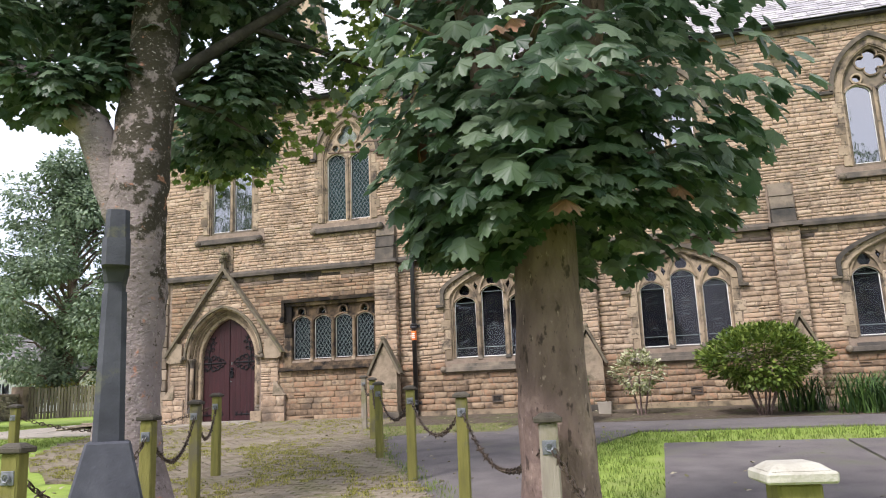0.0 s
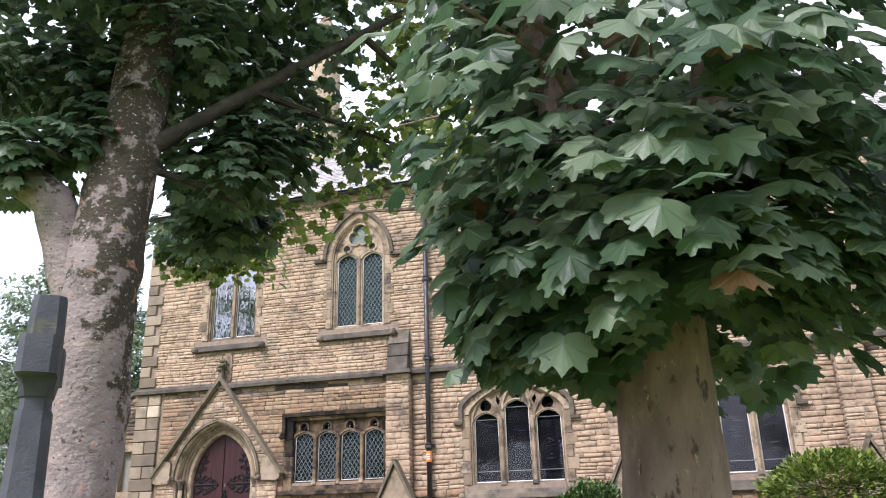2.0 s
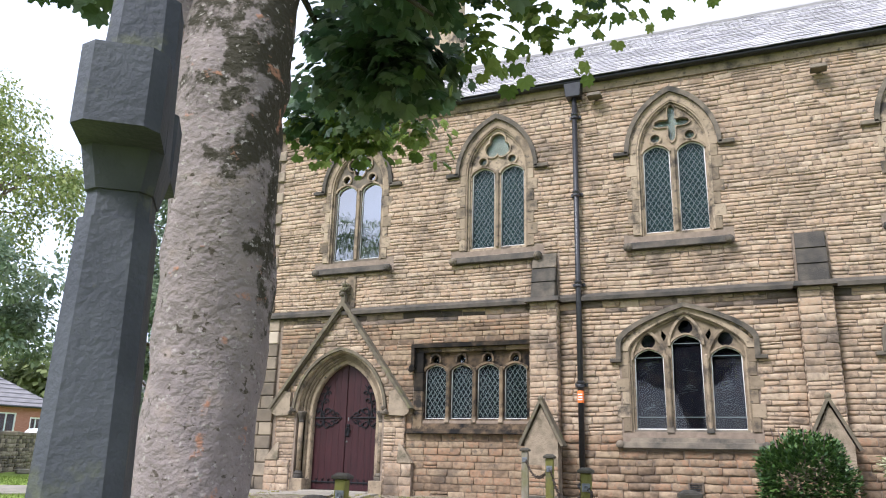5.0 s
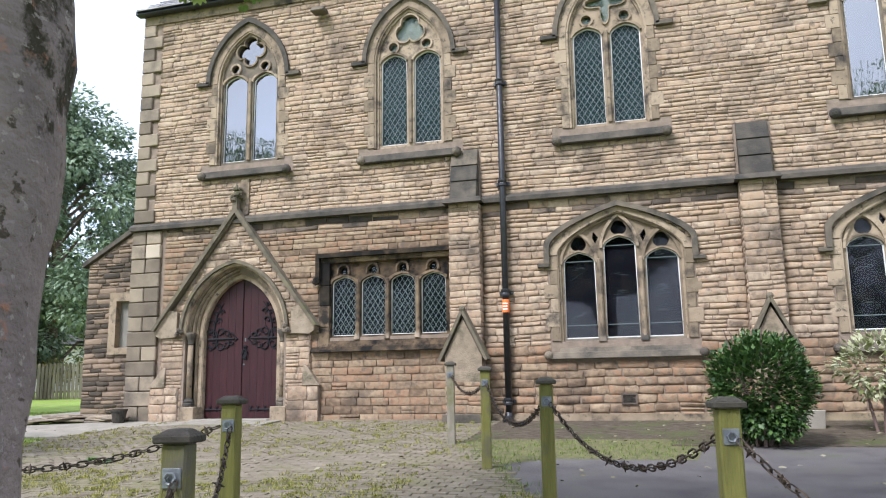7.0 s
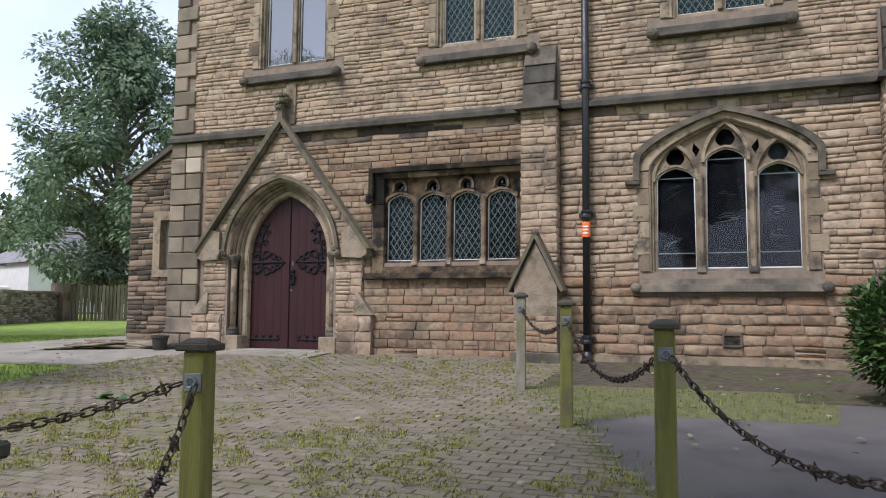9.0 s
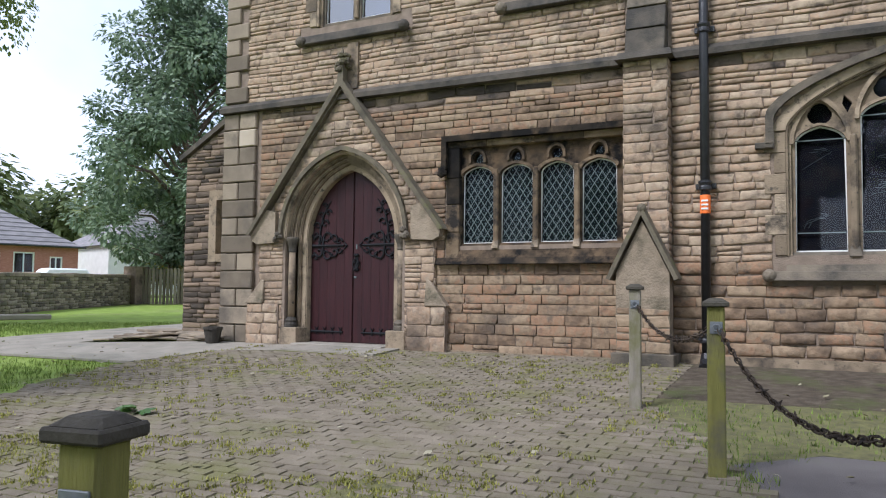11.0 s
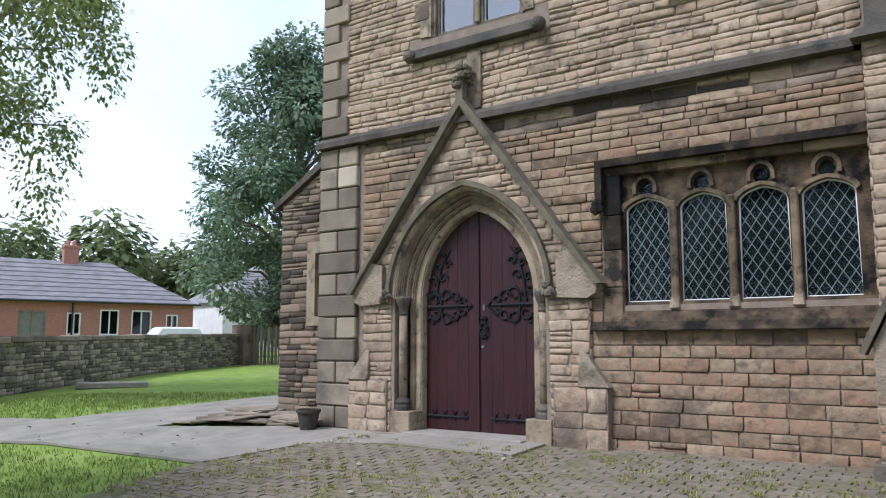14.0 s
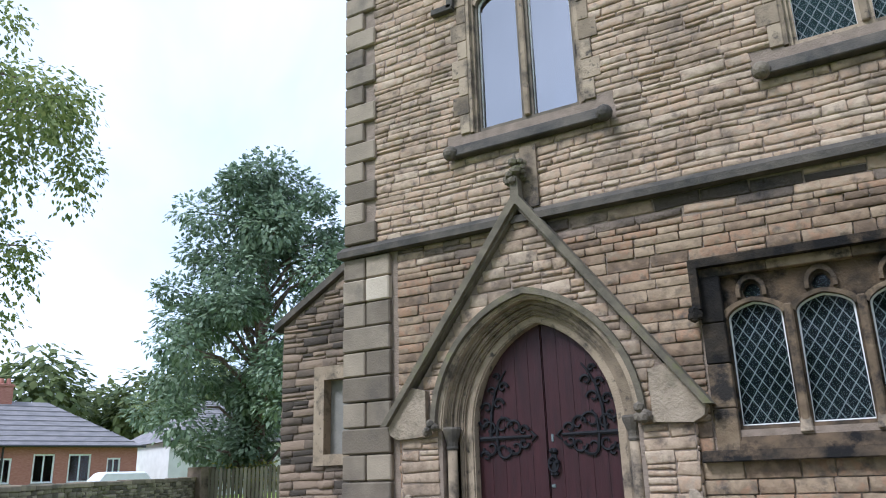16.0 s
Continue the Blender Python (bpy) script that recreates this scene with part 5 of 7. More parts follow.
# lean-to annex beyond the corner
annex = thing("annex", "dark rubble stone lean-to beyond the church corner", "building")
AY, AX0, AX1 = 1.3, -4.35, CORNER
slope = 0.58
an_top = lambda x: 3.2 + (x - AX0) * slope
bm = bmesh.new()
plate(bm, [(AX0, -0.2), (AX0, an_top(AX0)), (AX1, an_top(AX1)), (AX1, -0.2)], [[(-3.6, 1.42), (-3.6, 2.42), (-3.0, 2.42), (-3.0, 1.42)]], AY, AY + 0.4)
part("wall", bm, "mortar", annex)
bm = bmesh.new()
box(bm, AX0, AX0 + 0.4, AY + 0.4, 7, -0.2, 3.1)
part("wall", bm, "mortar", annex)
rects = courses([(AX0, 0), (AX0, an_top(AX0)), (AX1, an_top(AX1)), (AX1, 0)], [[(-3.75, 1.3), (-3.75, 2.58), (-2.85, 2.58), (-2.85, 1.3)]], 0.0, 4.35, 0.07, 0.13, 0.18, 0.45, rng)
masonry("stonework", rects, front(AY), "annex", annex, rng, (0.015, 0.04))
rects = courses([(AY, 0), (AY, 3.1), (7, 3.1), (7, 0)], [], 0, 3.1, 0.09, 0.14, 0.2, 0.45, rng)
masonry("stonework", rects, lambda u, d, v: (AX0 - d, u, v), "annex", annex, rng, (0.015, 0.03))
bm = bmesh.new()
plate(bm, [(AX0 - 0.12, an_top(AX0) - 0.05), (AX0 - 0.12, an_top(AX0) + 0.05), (AX1, an_top(AX1) + 0.12), (AX1, an_top(AX1))], [], AY - 0.08, 7.2)
part("roof", bm, "ashlar_dark", annex)
bm = bmesh.new()
plate(bm, [(-3.75, 1.3), (-3.75, 2.58), (-2.85, 2.58), (-2.85, 1.3)], [[(-3.58, 1.44), (-3.58, 2.4), (-3.02, 2.4), (-3.02, 1.44)]], AY - 0.05, AY + 0.1)
wf = part("window", bm, "ashlar", annex, "stone-framed window blocked with grey board")
bm = bmesh.new()
box(bm, -3.6, -3.0, AY + 0.1, AY + 0.14, 1.42, 2.42)
part("board", bm, "board", wf)


# ---- posts and chains ----
def post(x, y, grey=False, pale=False, wide=False, turn=0.0):
    p = thing("bollard_post", "green algae-covered square timber post with a dark flat cap", "post", "posts along the forecourt", at=(x, y, gz(y)))
    if grey:
        tagged(p, "weathered grey square timber post with a dark flat cap")
    if pale:
        tagged(p, "square timber post with a pale lichened flat cap")
    p.rotation_euler.z = radians(turn)
    r = 0.058 if wide else 0.05
    bm = bmesh.new()
    box(bm, -r, r, -r, r, -0.15, 0.985, 0.008, top=(0.003, 0.002, 0.001, 0.003))
    part("shaft", bm, "post_grey" if grey else "post", p)
    bm = bmesh.new()
    c = 0.088 if wide else 0.072
    box(bm, -c, c, -c, c, 0.985, 1.015, 0.006)
    box(bm, -c + 0.006, c - 0.006, -c + 0.006, c - 0.006, 1.013, 1.035, 0.006, top=(0.03, 0.03, 0.03, 0.03))
    part("cap", bm, "cap_pale" if pale else "cap", p)
    for a in (0, 180):
        m = Matrix.Rotation(radians(a), 4, "Z")
        bm = bmesh.new()
        box(bm, -0.035, 0.035, -r - 0.006, -r + 0.002, 0.83, 0.9, 0.002)
        tube(bm, [(0.02 * math.cos(q), -r - 0.018, 0.865 + 0.02 * math.sin(q)) for q in (0, 1, 2, 3, 4, 5, 6.28)], 0.006, 5)
        bmesh.ops.transform(bm, matrix=m, verts=bm.verts)
        part("bracket", bm, "galv", p)
    return p


R_TURN = 10
for i, (x, y) in enumerate(ROW_R):
    post(x, y, grey=i in (0, 5), pale=i == 6, turn=R_TURN, wide=i == 6)
for i, (x, y) in enumerate(ROW_L):
    post(x, y, turn=R_TURN)
SIDE_POST = (2.35, -8.75)
post(*SIDE_POST, turn=10)

bm = bmesh.new()
pts = [(0.031 * max(-0.45, min(0.45, math.cos(a) * 0.8)) / 0.45 * 1.0, 0.014 * math.sin(a), 0) for a in [2 * math.pi * k / 10 for k in range(10)]]
rings = []
for k, p0 in enumerate(pts):
    c = Vector(p0)
    n_ = Vector((p0[0] * 0.3, p0[1], 0)).normalized()
    rings.append([bm.verts.new(c + (n_ * math.cos(q) + Vector((0, 0, 1)) * math.sin(q)) * 0.0045) for q in (0, math.pi / 2, math.pi, 1.5 * math.pi)])
for k in range(10):
    a, b = rings[k], rings[(k + 1) % 10]
    for q in range(4):
        bm.faces.new((a[q], a[(q + 1) % 4], b[(q + 1) % 4], b[q]))
link_mesh_data = bpy.data.meshes.new("chain_link")
bmesh.ops.recalc_face_normals(bm, faces=bm.faces)
bm.to_mesh(link_mesh_data)
bm.free()
link_mesh_data.materials.append(M["rust"])


bm = bmesh.new()
bmesh.ops.create_cone(bm, segments=5, radius1=0.012, radius2=0.002, depth=0.034, matrix=Matrix.Translation((0, 0, 0.017)))
bmesh.ops.create_cone(bm, segments=5, radius1=0.002, radius2=0.012, depth=0.034, matrix=Matrix.Translation((0, 0, -0.017)))
spike_mesh = bpy.data.meshes.new("spike")
bm.to_mesh(spike_mesh)
bm.free()
spike_mesh.materials.append(M["rust"])


def chain(a, b, sag=0.27):
    t = thing("chain", "rusty iron chain hanging between two posts", "chain", "chains between posts")
    pa, pb = Vector((a[0], a[1], gz(a[1]) + 0.86)), Vector((b[0], b[1], gz(b[1]) + 0.86))
    d = (pb - pa).normalized()
    pa, pb = pa + d * 0.07, pb - d * 0.07
    span = (pb - pa).length
    n = int((span + sag) / 0.056)
    at = lambda u: pa.lerp(pb, u) - Vector((0, 0, sag * 4 * u * (1 - u)))
    for i in range(n):
        p0, p1 = at(i / n), at((i + 1) / n)
        o = new("link", link_mesh_data)
        o.parent = t
        rot = (p1 - p0).to_track_quat("X", "Z").to_matrix().to_4x4() @ Matrix.Rotation(radians(90 * (i % 2) + 20), 4, "X")
        o.matrix_local = Matrix.Translation((p0 + p1) / 2) @ rot
        if i % 2:
            o.scale = (1.08, 1.25, 1.25)
        if i % 4 == 1:
            k = new("spike", spike_mesh)
            k.parent = t
            k.matrix_local = Matrix.Translation((p0 + p1) / 2) @ rot @ Matrix.Rotation(radians(55 * i), 4, "X")
    return t


for a, b in zip(ROW_R[1:], ROW_R[2:]):
    chain(a, b)
chain(ROW_R[0], ROW_R[1], 0.16)
for a, b in zip(ROW_L, ROW_L[1:]):
    chain(a, b, 0.3)
chain(ROW_L[0], SIDE_POST, 0.22)

# ---- stone cross ----
cross = thing("stone_cross", "dark chamfered stone memorial cross on a sloping plinth", "memorial", at=(6.79, -12.5, gz(-12.5)))
cross.rotation_euler.z = radians(128)


def chamfered(bm, x, y, z0, z1, c, x1=None, y1=None):
    x1, y1 = x1 or x, y1 or y
    rings_ = []
    for (a, b, z) in ((x, y, z0), (x1, y1, z1)):
        rings_.append([bm.verts.new(v) for v in ((a, -b + c, z), (a, b - c, z), (a - c, b, z), (-a + c, b, z), (-a, b - c, z), (-a, -b + c, z), (-a + c, -b, z), (a - c, -b, z))])
    for k in range(8):
        bm.faces.new((rings_[0][k], rings_[0][(k + 1) % 8], rings_[1][(k + 1) % 8], rings_[1][k]))
    bm.faces.new(rings_[0][::-1])
    bm.faces.new(rings_[1])


bm = bmesh.new()
box(bm, -0.42, 0.42, -0.42, 0.42, -0.1, 0.2, 0.02)
part("step", bm, "monument", cross)
bm = bmesh.new()
box(bm, -0.33, 0.33, -0.31, 0.31, 0.19, 0.92, 0.015, top=(0.17, 0.17, 0.175, 0.175))
part("plinth", bm, "monument", cross)
bm = bmesh.new()
chamfered(bm, 0.115, 0.098, 0.91, 1.90, 0.034, 0.09, 0.078)
part("shaft", bm, "monument", cross)
bm = bmesh.new()
chamfered(bm, 0.078, 0.068, 1.89, 1.97, 0.026)
chamfered(bm, 0.085, 0.072, 1.965, 2.06, 0.026, 0.118, 0.088)
part("neck", bm, "monument", cross)
for s in (-1, 1):
    bm = bmesh.new()
    chamfered(bm, 0.09, 0.088, 2.055, 2.235, 0.03)
    bmesh.ops.translate(bm, vec=(s * 0.155, 0, 0), verts=bm.verts)
    part("arm", bm, "monument", cross)
bm = bmesh.new()
chamfered(bm, 0.09, 0.086, 2.057, 2.47, 0.03, 0.076, 0.076)
part("head", bm, "monument", cross)


# ---- foliage helpers ----
def leaf_mesh(name, material, bend):
    half = [(0.0, 1.0), (0.17, 0.76), (0.27, 0.66), (0.46, 0.79), (0.62, 0.72), (0.58, 0.48), (0.66, 0.36), (0.84, 0.36), (0.86, 0.18), (0.68, 0.0), (0.66, -0.22), (0.36, -0.33), (0.1, -0.24)]
    out = half + [(0.0, -0.12)] + [(-x, y) for x, y in half[:0:-1]]
    f = lambda x, y: -bend * (abs(x) * 0.45 + 0.35 * max(0, y) ** 2) + 0.08 * math.sin(6 * x + 3 * y) * abs(x)
    V = [(0, 0.12, 0.03)] + [(x, y, f(x, y)) for x, y in out]
    n = len(out)
    F = [(0, 1 + k, 1 + (k + 1) % n) for k in range(n)]
    return V, F


LEAF_V, LEAF_F = leaf_mesh("leaf", "leaf", 0.7)


def leaf_pose(p, out, size, rng, droop=0.5):
    """A leaf at p whose tip points outward and down."""
    tip = (out + Vector((rng.uniform(-0.7, 0.7), rng.uniform(-0.7, 0.7), -droop + rng.uniform(-0.5, 0.35)))).normalized()
    up = (Vector((0, 0, 1)) + out * 0.55 + Vector((rng.uniform(-0.45, 0.45), rng.uniform(-0.45, 0.45), 0))).normalized()
    side = tip.cross(up).normalized()
    up = side.cross(tip)
    m = Matrix((side, tip, up)).transposed().to_4x4()
    return Matrix.Translation(p) @ m @ Matrix.Diagonal((size, size, size, 1))


def add_leaf(V, F, m, simple=False):
    k = len(V)
    if simple:
        for v in ((0, -0.3, 0), (0.32, 0.15, -0.06), (0, 0.75, -0.12), (-0.32, 0.15, -0.06)):
            V.append(tuple(m @ Vector(v)))
        F += [(k, k + 1, k + 2), (k, k + 2, k + 3)]
    else:
        V += [tuple(m @ Vector(v)) for v in LEAF_V]
        F += [tuple(k + i for i in f) for f in LEAF_F]


def clump(V, F, c, r, n, size, rng, simple=False, shell=0.55, squash=0.8, droop=0.5):
    c = Vector(c)
    for _ in range(n):
        d = Vector((rng.gauss(0, 1), rng.gauss(0, 1), rng.gauss(0, 1))).normalized()
        rad = r * (shell + (1 - shell) * rng.random()) * rng.uniform(0.75, 1.08)
        p = c + Vector((d.x, d.y, d.z * squash)) * rad
        add_leaf(V, F, leaf_pose(p, Vector((d.x, d.y, d.z * 0.3)).normalized(), size * rng.uniform(0.6, 1.25), rng, droop), simple)


# ---- the young sycamore ----
rng = random.Random(21)
TX, TY = 9.74, -12.5
TZ = gz(TY)
syc = thing("sycamore_tree", "young sycamore with brown trunk and dense crown of broad leaves", "tree")


def trunk_tube(name, pts, radii, material, parent, n=18, rough=0.035, seed=1):
    """A trunk with an uneven, slightly fluted surface."""
    fine, fr = [], []
    for (p0, p1, r0, r1) in zip(pts, pts[1:], radii, radii[1:]):
        steps = max(2, int((Vector(p1) - Vector(p0)).length / 0.12))
        for i in range(steps):
            u = i / steps
            fine.append(Vector(p0).lerp(Vector(p1), u))
            fr.append(r0 + (r1 - r0) * u)
    fine.append(Vector(pts[-1]))
    fr.append(radii[-1])
    bm = bmesh.new()
    tube(bm, fine, fr, n)
    for v in bm.verts:
        k = noise.noise(Vector((v.co.x * 2.2, v.co.y * 2.2, v.co.z * 0.9)) + Vector((seed, 0, 0))) * rough * 1.6
        k += noise.noise(v.co * 7 + Vector((0, seed, 0))) * rough * 0.5
        v.co += Vector((v.co.x - fine[0].x, v.co.y - fine[0].y, 0)).normalized() * k
    return part(name, bm, material, parent, smooth=True)


trunk_tube("trunk", [(TX - 0.04, TY + 0.02, TZ - 0.1), (TX - 0.02, TY, TZ + 0.12), (TX, TY, TZ + 0.45), (TX, TY, TZ + 1.3), (TX - 0.02, TY, TZ + 2.3)], [0.33, 0.27, 0.215, 0.19, 0.185], "bark_young", syc, seed=3)
trunk_tube("limb", [(TX - 0.03, TY, TZ + 2.25), (TX - 0.28, TY + 0.1, TZ + 3.0), (TX - 0.5, TY + 0.2, TZ + 3.9), (TX - 0.6, TY + 0.2, TZ + 5.2)], [0.15, 0.11, 0.085, 0.05], "bark_young", syc, 12, 0.02, 4)
trunk_tube("limb", [(TX, TY, TZ + 2.25), (TX + 0.3, TY + 0.1, TZ + 3.0), (TX + 0.5, TY - 0.1, TZ + 4.2)], [0.13, 0.09, 0.04], "bark_young", syc, 10, 0.02, 5)
for k in range(26):
    a = k * 2.4
    z0 = TZ + 2.05 + 0.1 * k % 2.2
    r = rng.uniform(0.8, 1.35)
    p1 = Vector((TX + r * math.cos(a), TY + r * math.sin(a), z0 + rng.uniform(0.1, 0.6)))
    bm = bmesh.new()
    tube(bm, [(TX - 0.1, TY, z0), Vector((TX, TY, z0 + 0.25)).lerp(p1, 0.5), p1], [0.022, 0.014, 0.005], 5)
    part("twig", bm, "bark_young", syc)
leaf_me = []
for i, nm in enumerate(("leaf_piece", "leaf_piece", "leaf_piece", "leaf_red")):
    V, F = leaf_mesh("leaf", nm, 0.5 + 0.25 * i)
    me = bpy.data.meshes.new("leaf")
    me.from_pydata(V, [], F)
    me.materials.append(M[nm])
    leaf_me.append(me)
V, F = [], []
count = 0
REACH = [1.32, 1.3, 1.2, 1.05, 1.0, 1.15, 1.3, 1.38]
for k in range(4100):
    a = rng.uniform(0, 2 * math.pi) if k < 3300 else rng.uniform(3.6, 5.9)
    q = a / (math.pi / 4)
    base_r = REACH[int(q) % 8] * (1 - q % 1) + REACH[(int(q) + 1) % 8] * (q % 1)
    u = rng.random() ** 0.95
    if k % 5 == 0 or k >= 3300:
        u *= 0.25
    z = TZ + 1.93 + u * 3.0
    prof = base_r * min(1.0, 0.70 + 1.3 * u) * (1.0 if u < 0.55 else 1.0 - 0.5 * (u - 0.55))
    if u > 0.3 and 2.4 < a < 4.4:
        prof *= 0.84
    wob = 1 + 0.14 * math.sin(3 * a + 5 * u) + 0.09 * math.sin(7 * a - 9 * u)
    rad = prof * wob * (0.3 + 0.7 * rng.random() ** 0.4)
    if k >= 3300:
        rad = rng.uniform(0.24, 0.85)
    drop = 0.12 * math.sin(2.5 * a + 1.0) if u < 0.2 else 0.0
    out = Vector((math.cos(a), math.sin(a), 0.0))
    p = Vector((TX + rad * out.x, TY + rad * out.y, z + drop - 0.1 * (rad / 1.5) ** 2 * (1 - u)))
    s = rng.uniform(0.065, 0.118)
    m = leaf_pose(p, out, s, rng, 0.7)
    toward = out.y < 0.1 and rad > prof * wob * 0.82 and u < 0.7
    if toward and count < 290:
        o = new("leaf", leaf_me[3] if rng.random() < 0.05 else leaf_me[rng.randrange(3)])
        o.parent = syc
        o.matrix_local = m
        count += 1
    else:
        add_leaf(V, F, m)
raw("foliage", V, F, "leaf", syc)["kind"] = "stuff"

# ---- the old tree beside the cross ----
rng = random.Random(5)
OX, OY = 5.77, -10.95
OZ = gz(OY)
old = thing("mature_tree", "mature tree with pale smooth bark and dark moss patches", "tree")
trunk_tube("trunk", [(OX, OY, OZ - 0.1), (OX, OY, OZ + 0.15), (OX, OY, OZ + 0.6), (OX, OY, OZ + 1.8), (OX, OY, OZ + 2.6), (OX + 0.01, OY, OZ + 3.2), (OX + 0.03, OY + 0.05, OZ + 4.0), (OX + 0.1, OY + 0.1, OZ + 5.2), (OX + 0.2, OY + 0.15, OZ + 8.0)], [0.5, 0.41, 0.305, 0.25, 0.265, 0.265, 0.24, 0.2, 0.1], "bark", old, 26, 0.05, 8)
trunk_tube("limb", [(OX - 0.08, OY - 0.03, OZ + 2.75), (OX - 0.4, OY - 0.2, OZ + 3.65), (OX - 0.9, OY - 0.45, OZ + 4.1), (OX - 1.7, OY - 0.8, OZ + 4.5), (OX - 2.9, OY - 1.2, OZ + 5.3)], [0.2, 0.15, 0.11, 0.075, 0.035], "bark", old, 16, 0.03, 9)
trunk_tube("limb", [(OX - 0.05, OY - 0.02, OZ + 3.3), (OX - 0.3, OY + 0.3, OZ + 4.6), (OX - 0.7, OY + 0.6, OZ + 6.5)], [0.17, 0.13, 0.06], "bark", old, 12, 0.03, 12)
trunk_tube("branch", [(OX + 0.15, OY + 0.05, OZ + 4.1), (OX + 0.9, OY + 0.45, OZ + 4.75), (OX + 1.7, OY + 0.85, OZ + 5.4), (OX + 2.7, OY + 1.4, OZ + 6.2)], [0.075, 0.052, 0.036, 0.02], "bark_dark", old, 10, 0.015, 13)
for pts_ in ([(0.9, 0.45, 4.75), (1.3, 1.0, 4.7), (1.9, 1.7, 4.6)], [(1.7, 0.85, 5.4), (2.0, 1.5, 5.2), (2.2, 2.1, 4.9)], [(0.2, 0.1, 4.3), (0.2, 0.9, 4.4), (-0.1, 1.8, 4.3)], [(-0.9, -0.45, 4.1), (-1.3, 0.2, 4.7), (-1.6, 0.8, 5.0)], [(-0.3, 0.3, 4.6), (-0.8, 1.7, 4.75), (-1.0, 3.0, 4.5)], [(0.1, 0.0, 4.0), (0.5, 0.4, 3.9), (0.75, 0.7, 3.75)]):
    bm = bmesh.new()
    tube(bm, [(OX + a, OY + b, OZ + c) for a, b, c in pts_], [0.04, 0.026, 0.01], 6)
    part("branch", bm, "bark_dark", old)
V, F = [], []
for c, r, n in (((0.55, 0.65, 4.25), 0.62, 300), ((0.85, 0.9, 4.5), 0.65, 230), ((1.5, 1.35, 4.75), 0.6, 35), ((2.0, 1.75, 5.0), 0.5, 22), ((2.5, 1.6, 5.5), 0.6, 20), ((0.1, 1.6, 4.15), 0.6, 340), ((-0.4, 1.9, 4.3), 0.6, 260),
                ((0.4, 0.3, 5.4), 1.0, 380), ((1.2, 0.4, 6.1), 0.9, 300), ((2.1, 1.0, 6.8), 0.9, 150), ((-0.7, 0.3, 5.2), 0.9, 520), ((-1.2, -0.6, 4.9), 0.7, 260), ((-1.9, -0.9, 4.95), 0.7, 190), ((-2.7, -1.2, 5.2), 0.8, 190), ((-1.7, 0.5, 5.5), 0.9, 260),
                ((-0.2, -0.6, 5.8), 1.0, 560), ((0.6, -0.4, 6.4), 1.1, 480), ((-1.3, -0.2, 6.4), 1.1, 420), ((0.2, 0.9, 6.9), 1.1, 420), ((1.6, 1.6, 7.2), 0.9, 180), ((-2.7, 0.2, 6.2), 1.0, 320), ((-0.25, -0.15, 4.25), 0.4, 90), ((-0.65, -0.4, 4.0), 0.42, 260), ((-1.1, -0.55, 4.1), 0.46, 120), ((-0.95, 0.0, 4.2), 0.5, 260), ((-1.7, -0.75, 4.3), 0.48, 90), ((-0.3, 0.2, 4.75), 0.55, 300),
                ((-1.2, 3.0, 4.55), 0.48, 90), ((-1.7, 3.1, 4.7), 0.55, 110), ((-0.75, 2.2, 4.9), 0.5, 130), ((0.9, 1.0, 5.1), 0.75, 120), ((0.3, 1.2, 5.6), 0.8, 330), ((1.2, 1.2, 5.9), 0.9, 190), ((0.6, 0.95, 4.6), 0.6, 130), ((-0.3, 1.0, 6.2), 0.9, 330), ((-0.9, 1.2, 5.4), 0.8, 300)):
    clump(V, F, (OX + c[0], OY + c[1], OZ + c[2] - 0.05), r, n, 0.105, rng, shell=0.3, squash=0.75)
raw("foliage", V, F, "leaf", old)["kind"] = "stuff"
# sprays against the sky, their backlit glow set by the lighter leaf colour
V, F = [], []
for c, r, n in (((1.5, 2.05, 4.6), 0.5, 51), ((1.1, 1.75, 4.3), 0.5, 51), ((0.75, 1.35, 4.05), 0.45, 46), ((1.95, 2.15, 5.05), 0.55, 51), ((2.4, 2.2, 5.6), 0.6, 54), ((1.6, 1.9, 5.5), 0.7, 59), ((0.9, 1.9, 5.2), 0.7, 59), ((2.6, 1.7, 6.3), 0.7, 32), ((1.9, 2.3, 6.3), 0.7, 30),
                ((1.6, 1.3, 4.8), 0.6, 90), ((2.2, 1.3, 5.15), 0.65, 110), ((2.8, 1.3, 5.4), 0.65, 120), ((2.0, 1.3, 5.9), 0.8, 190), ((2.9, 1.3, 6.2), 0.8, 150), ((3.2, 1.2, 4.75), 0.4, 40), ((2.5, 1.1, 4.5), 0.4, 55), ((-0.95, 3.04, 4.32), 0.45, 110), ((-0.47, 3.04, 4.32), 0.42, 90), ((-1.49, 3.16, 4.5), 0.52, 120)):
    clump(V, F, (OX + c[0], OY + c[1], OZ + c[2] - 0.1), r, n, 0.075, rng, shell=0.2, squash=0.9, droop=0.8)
raw("spray", V, F, "leaf_light", old, "thin leaf spray with backlight painted into its yellow-green colour")["kind"] = "stuff"


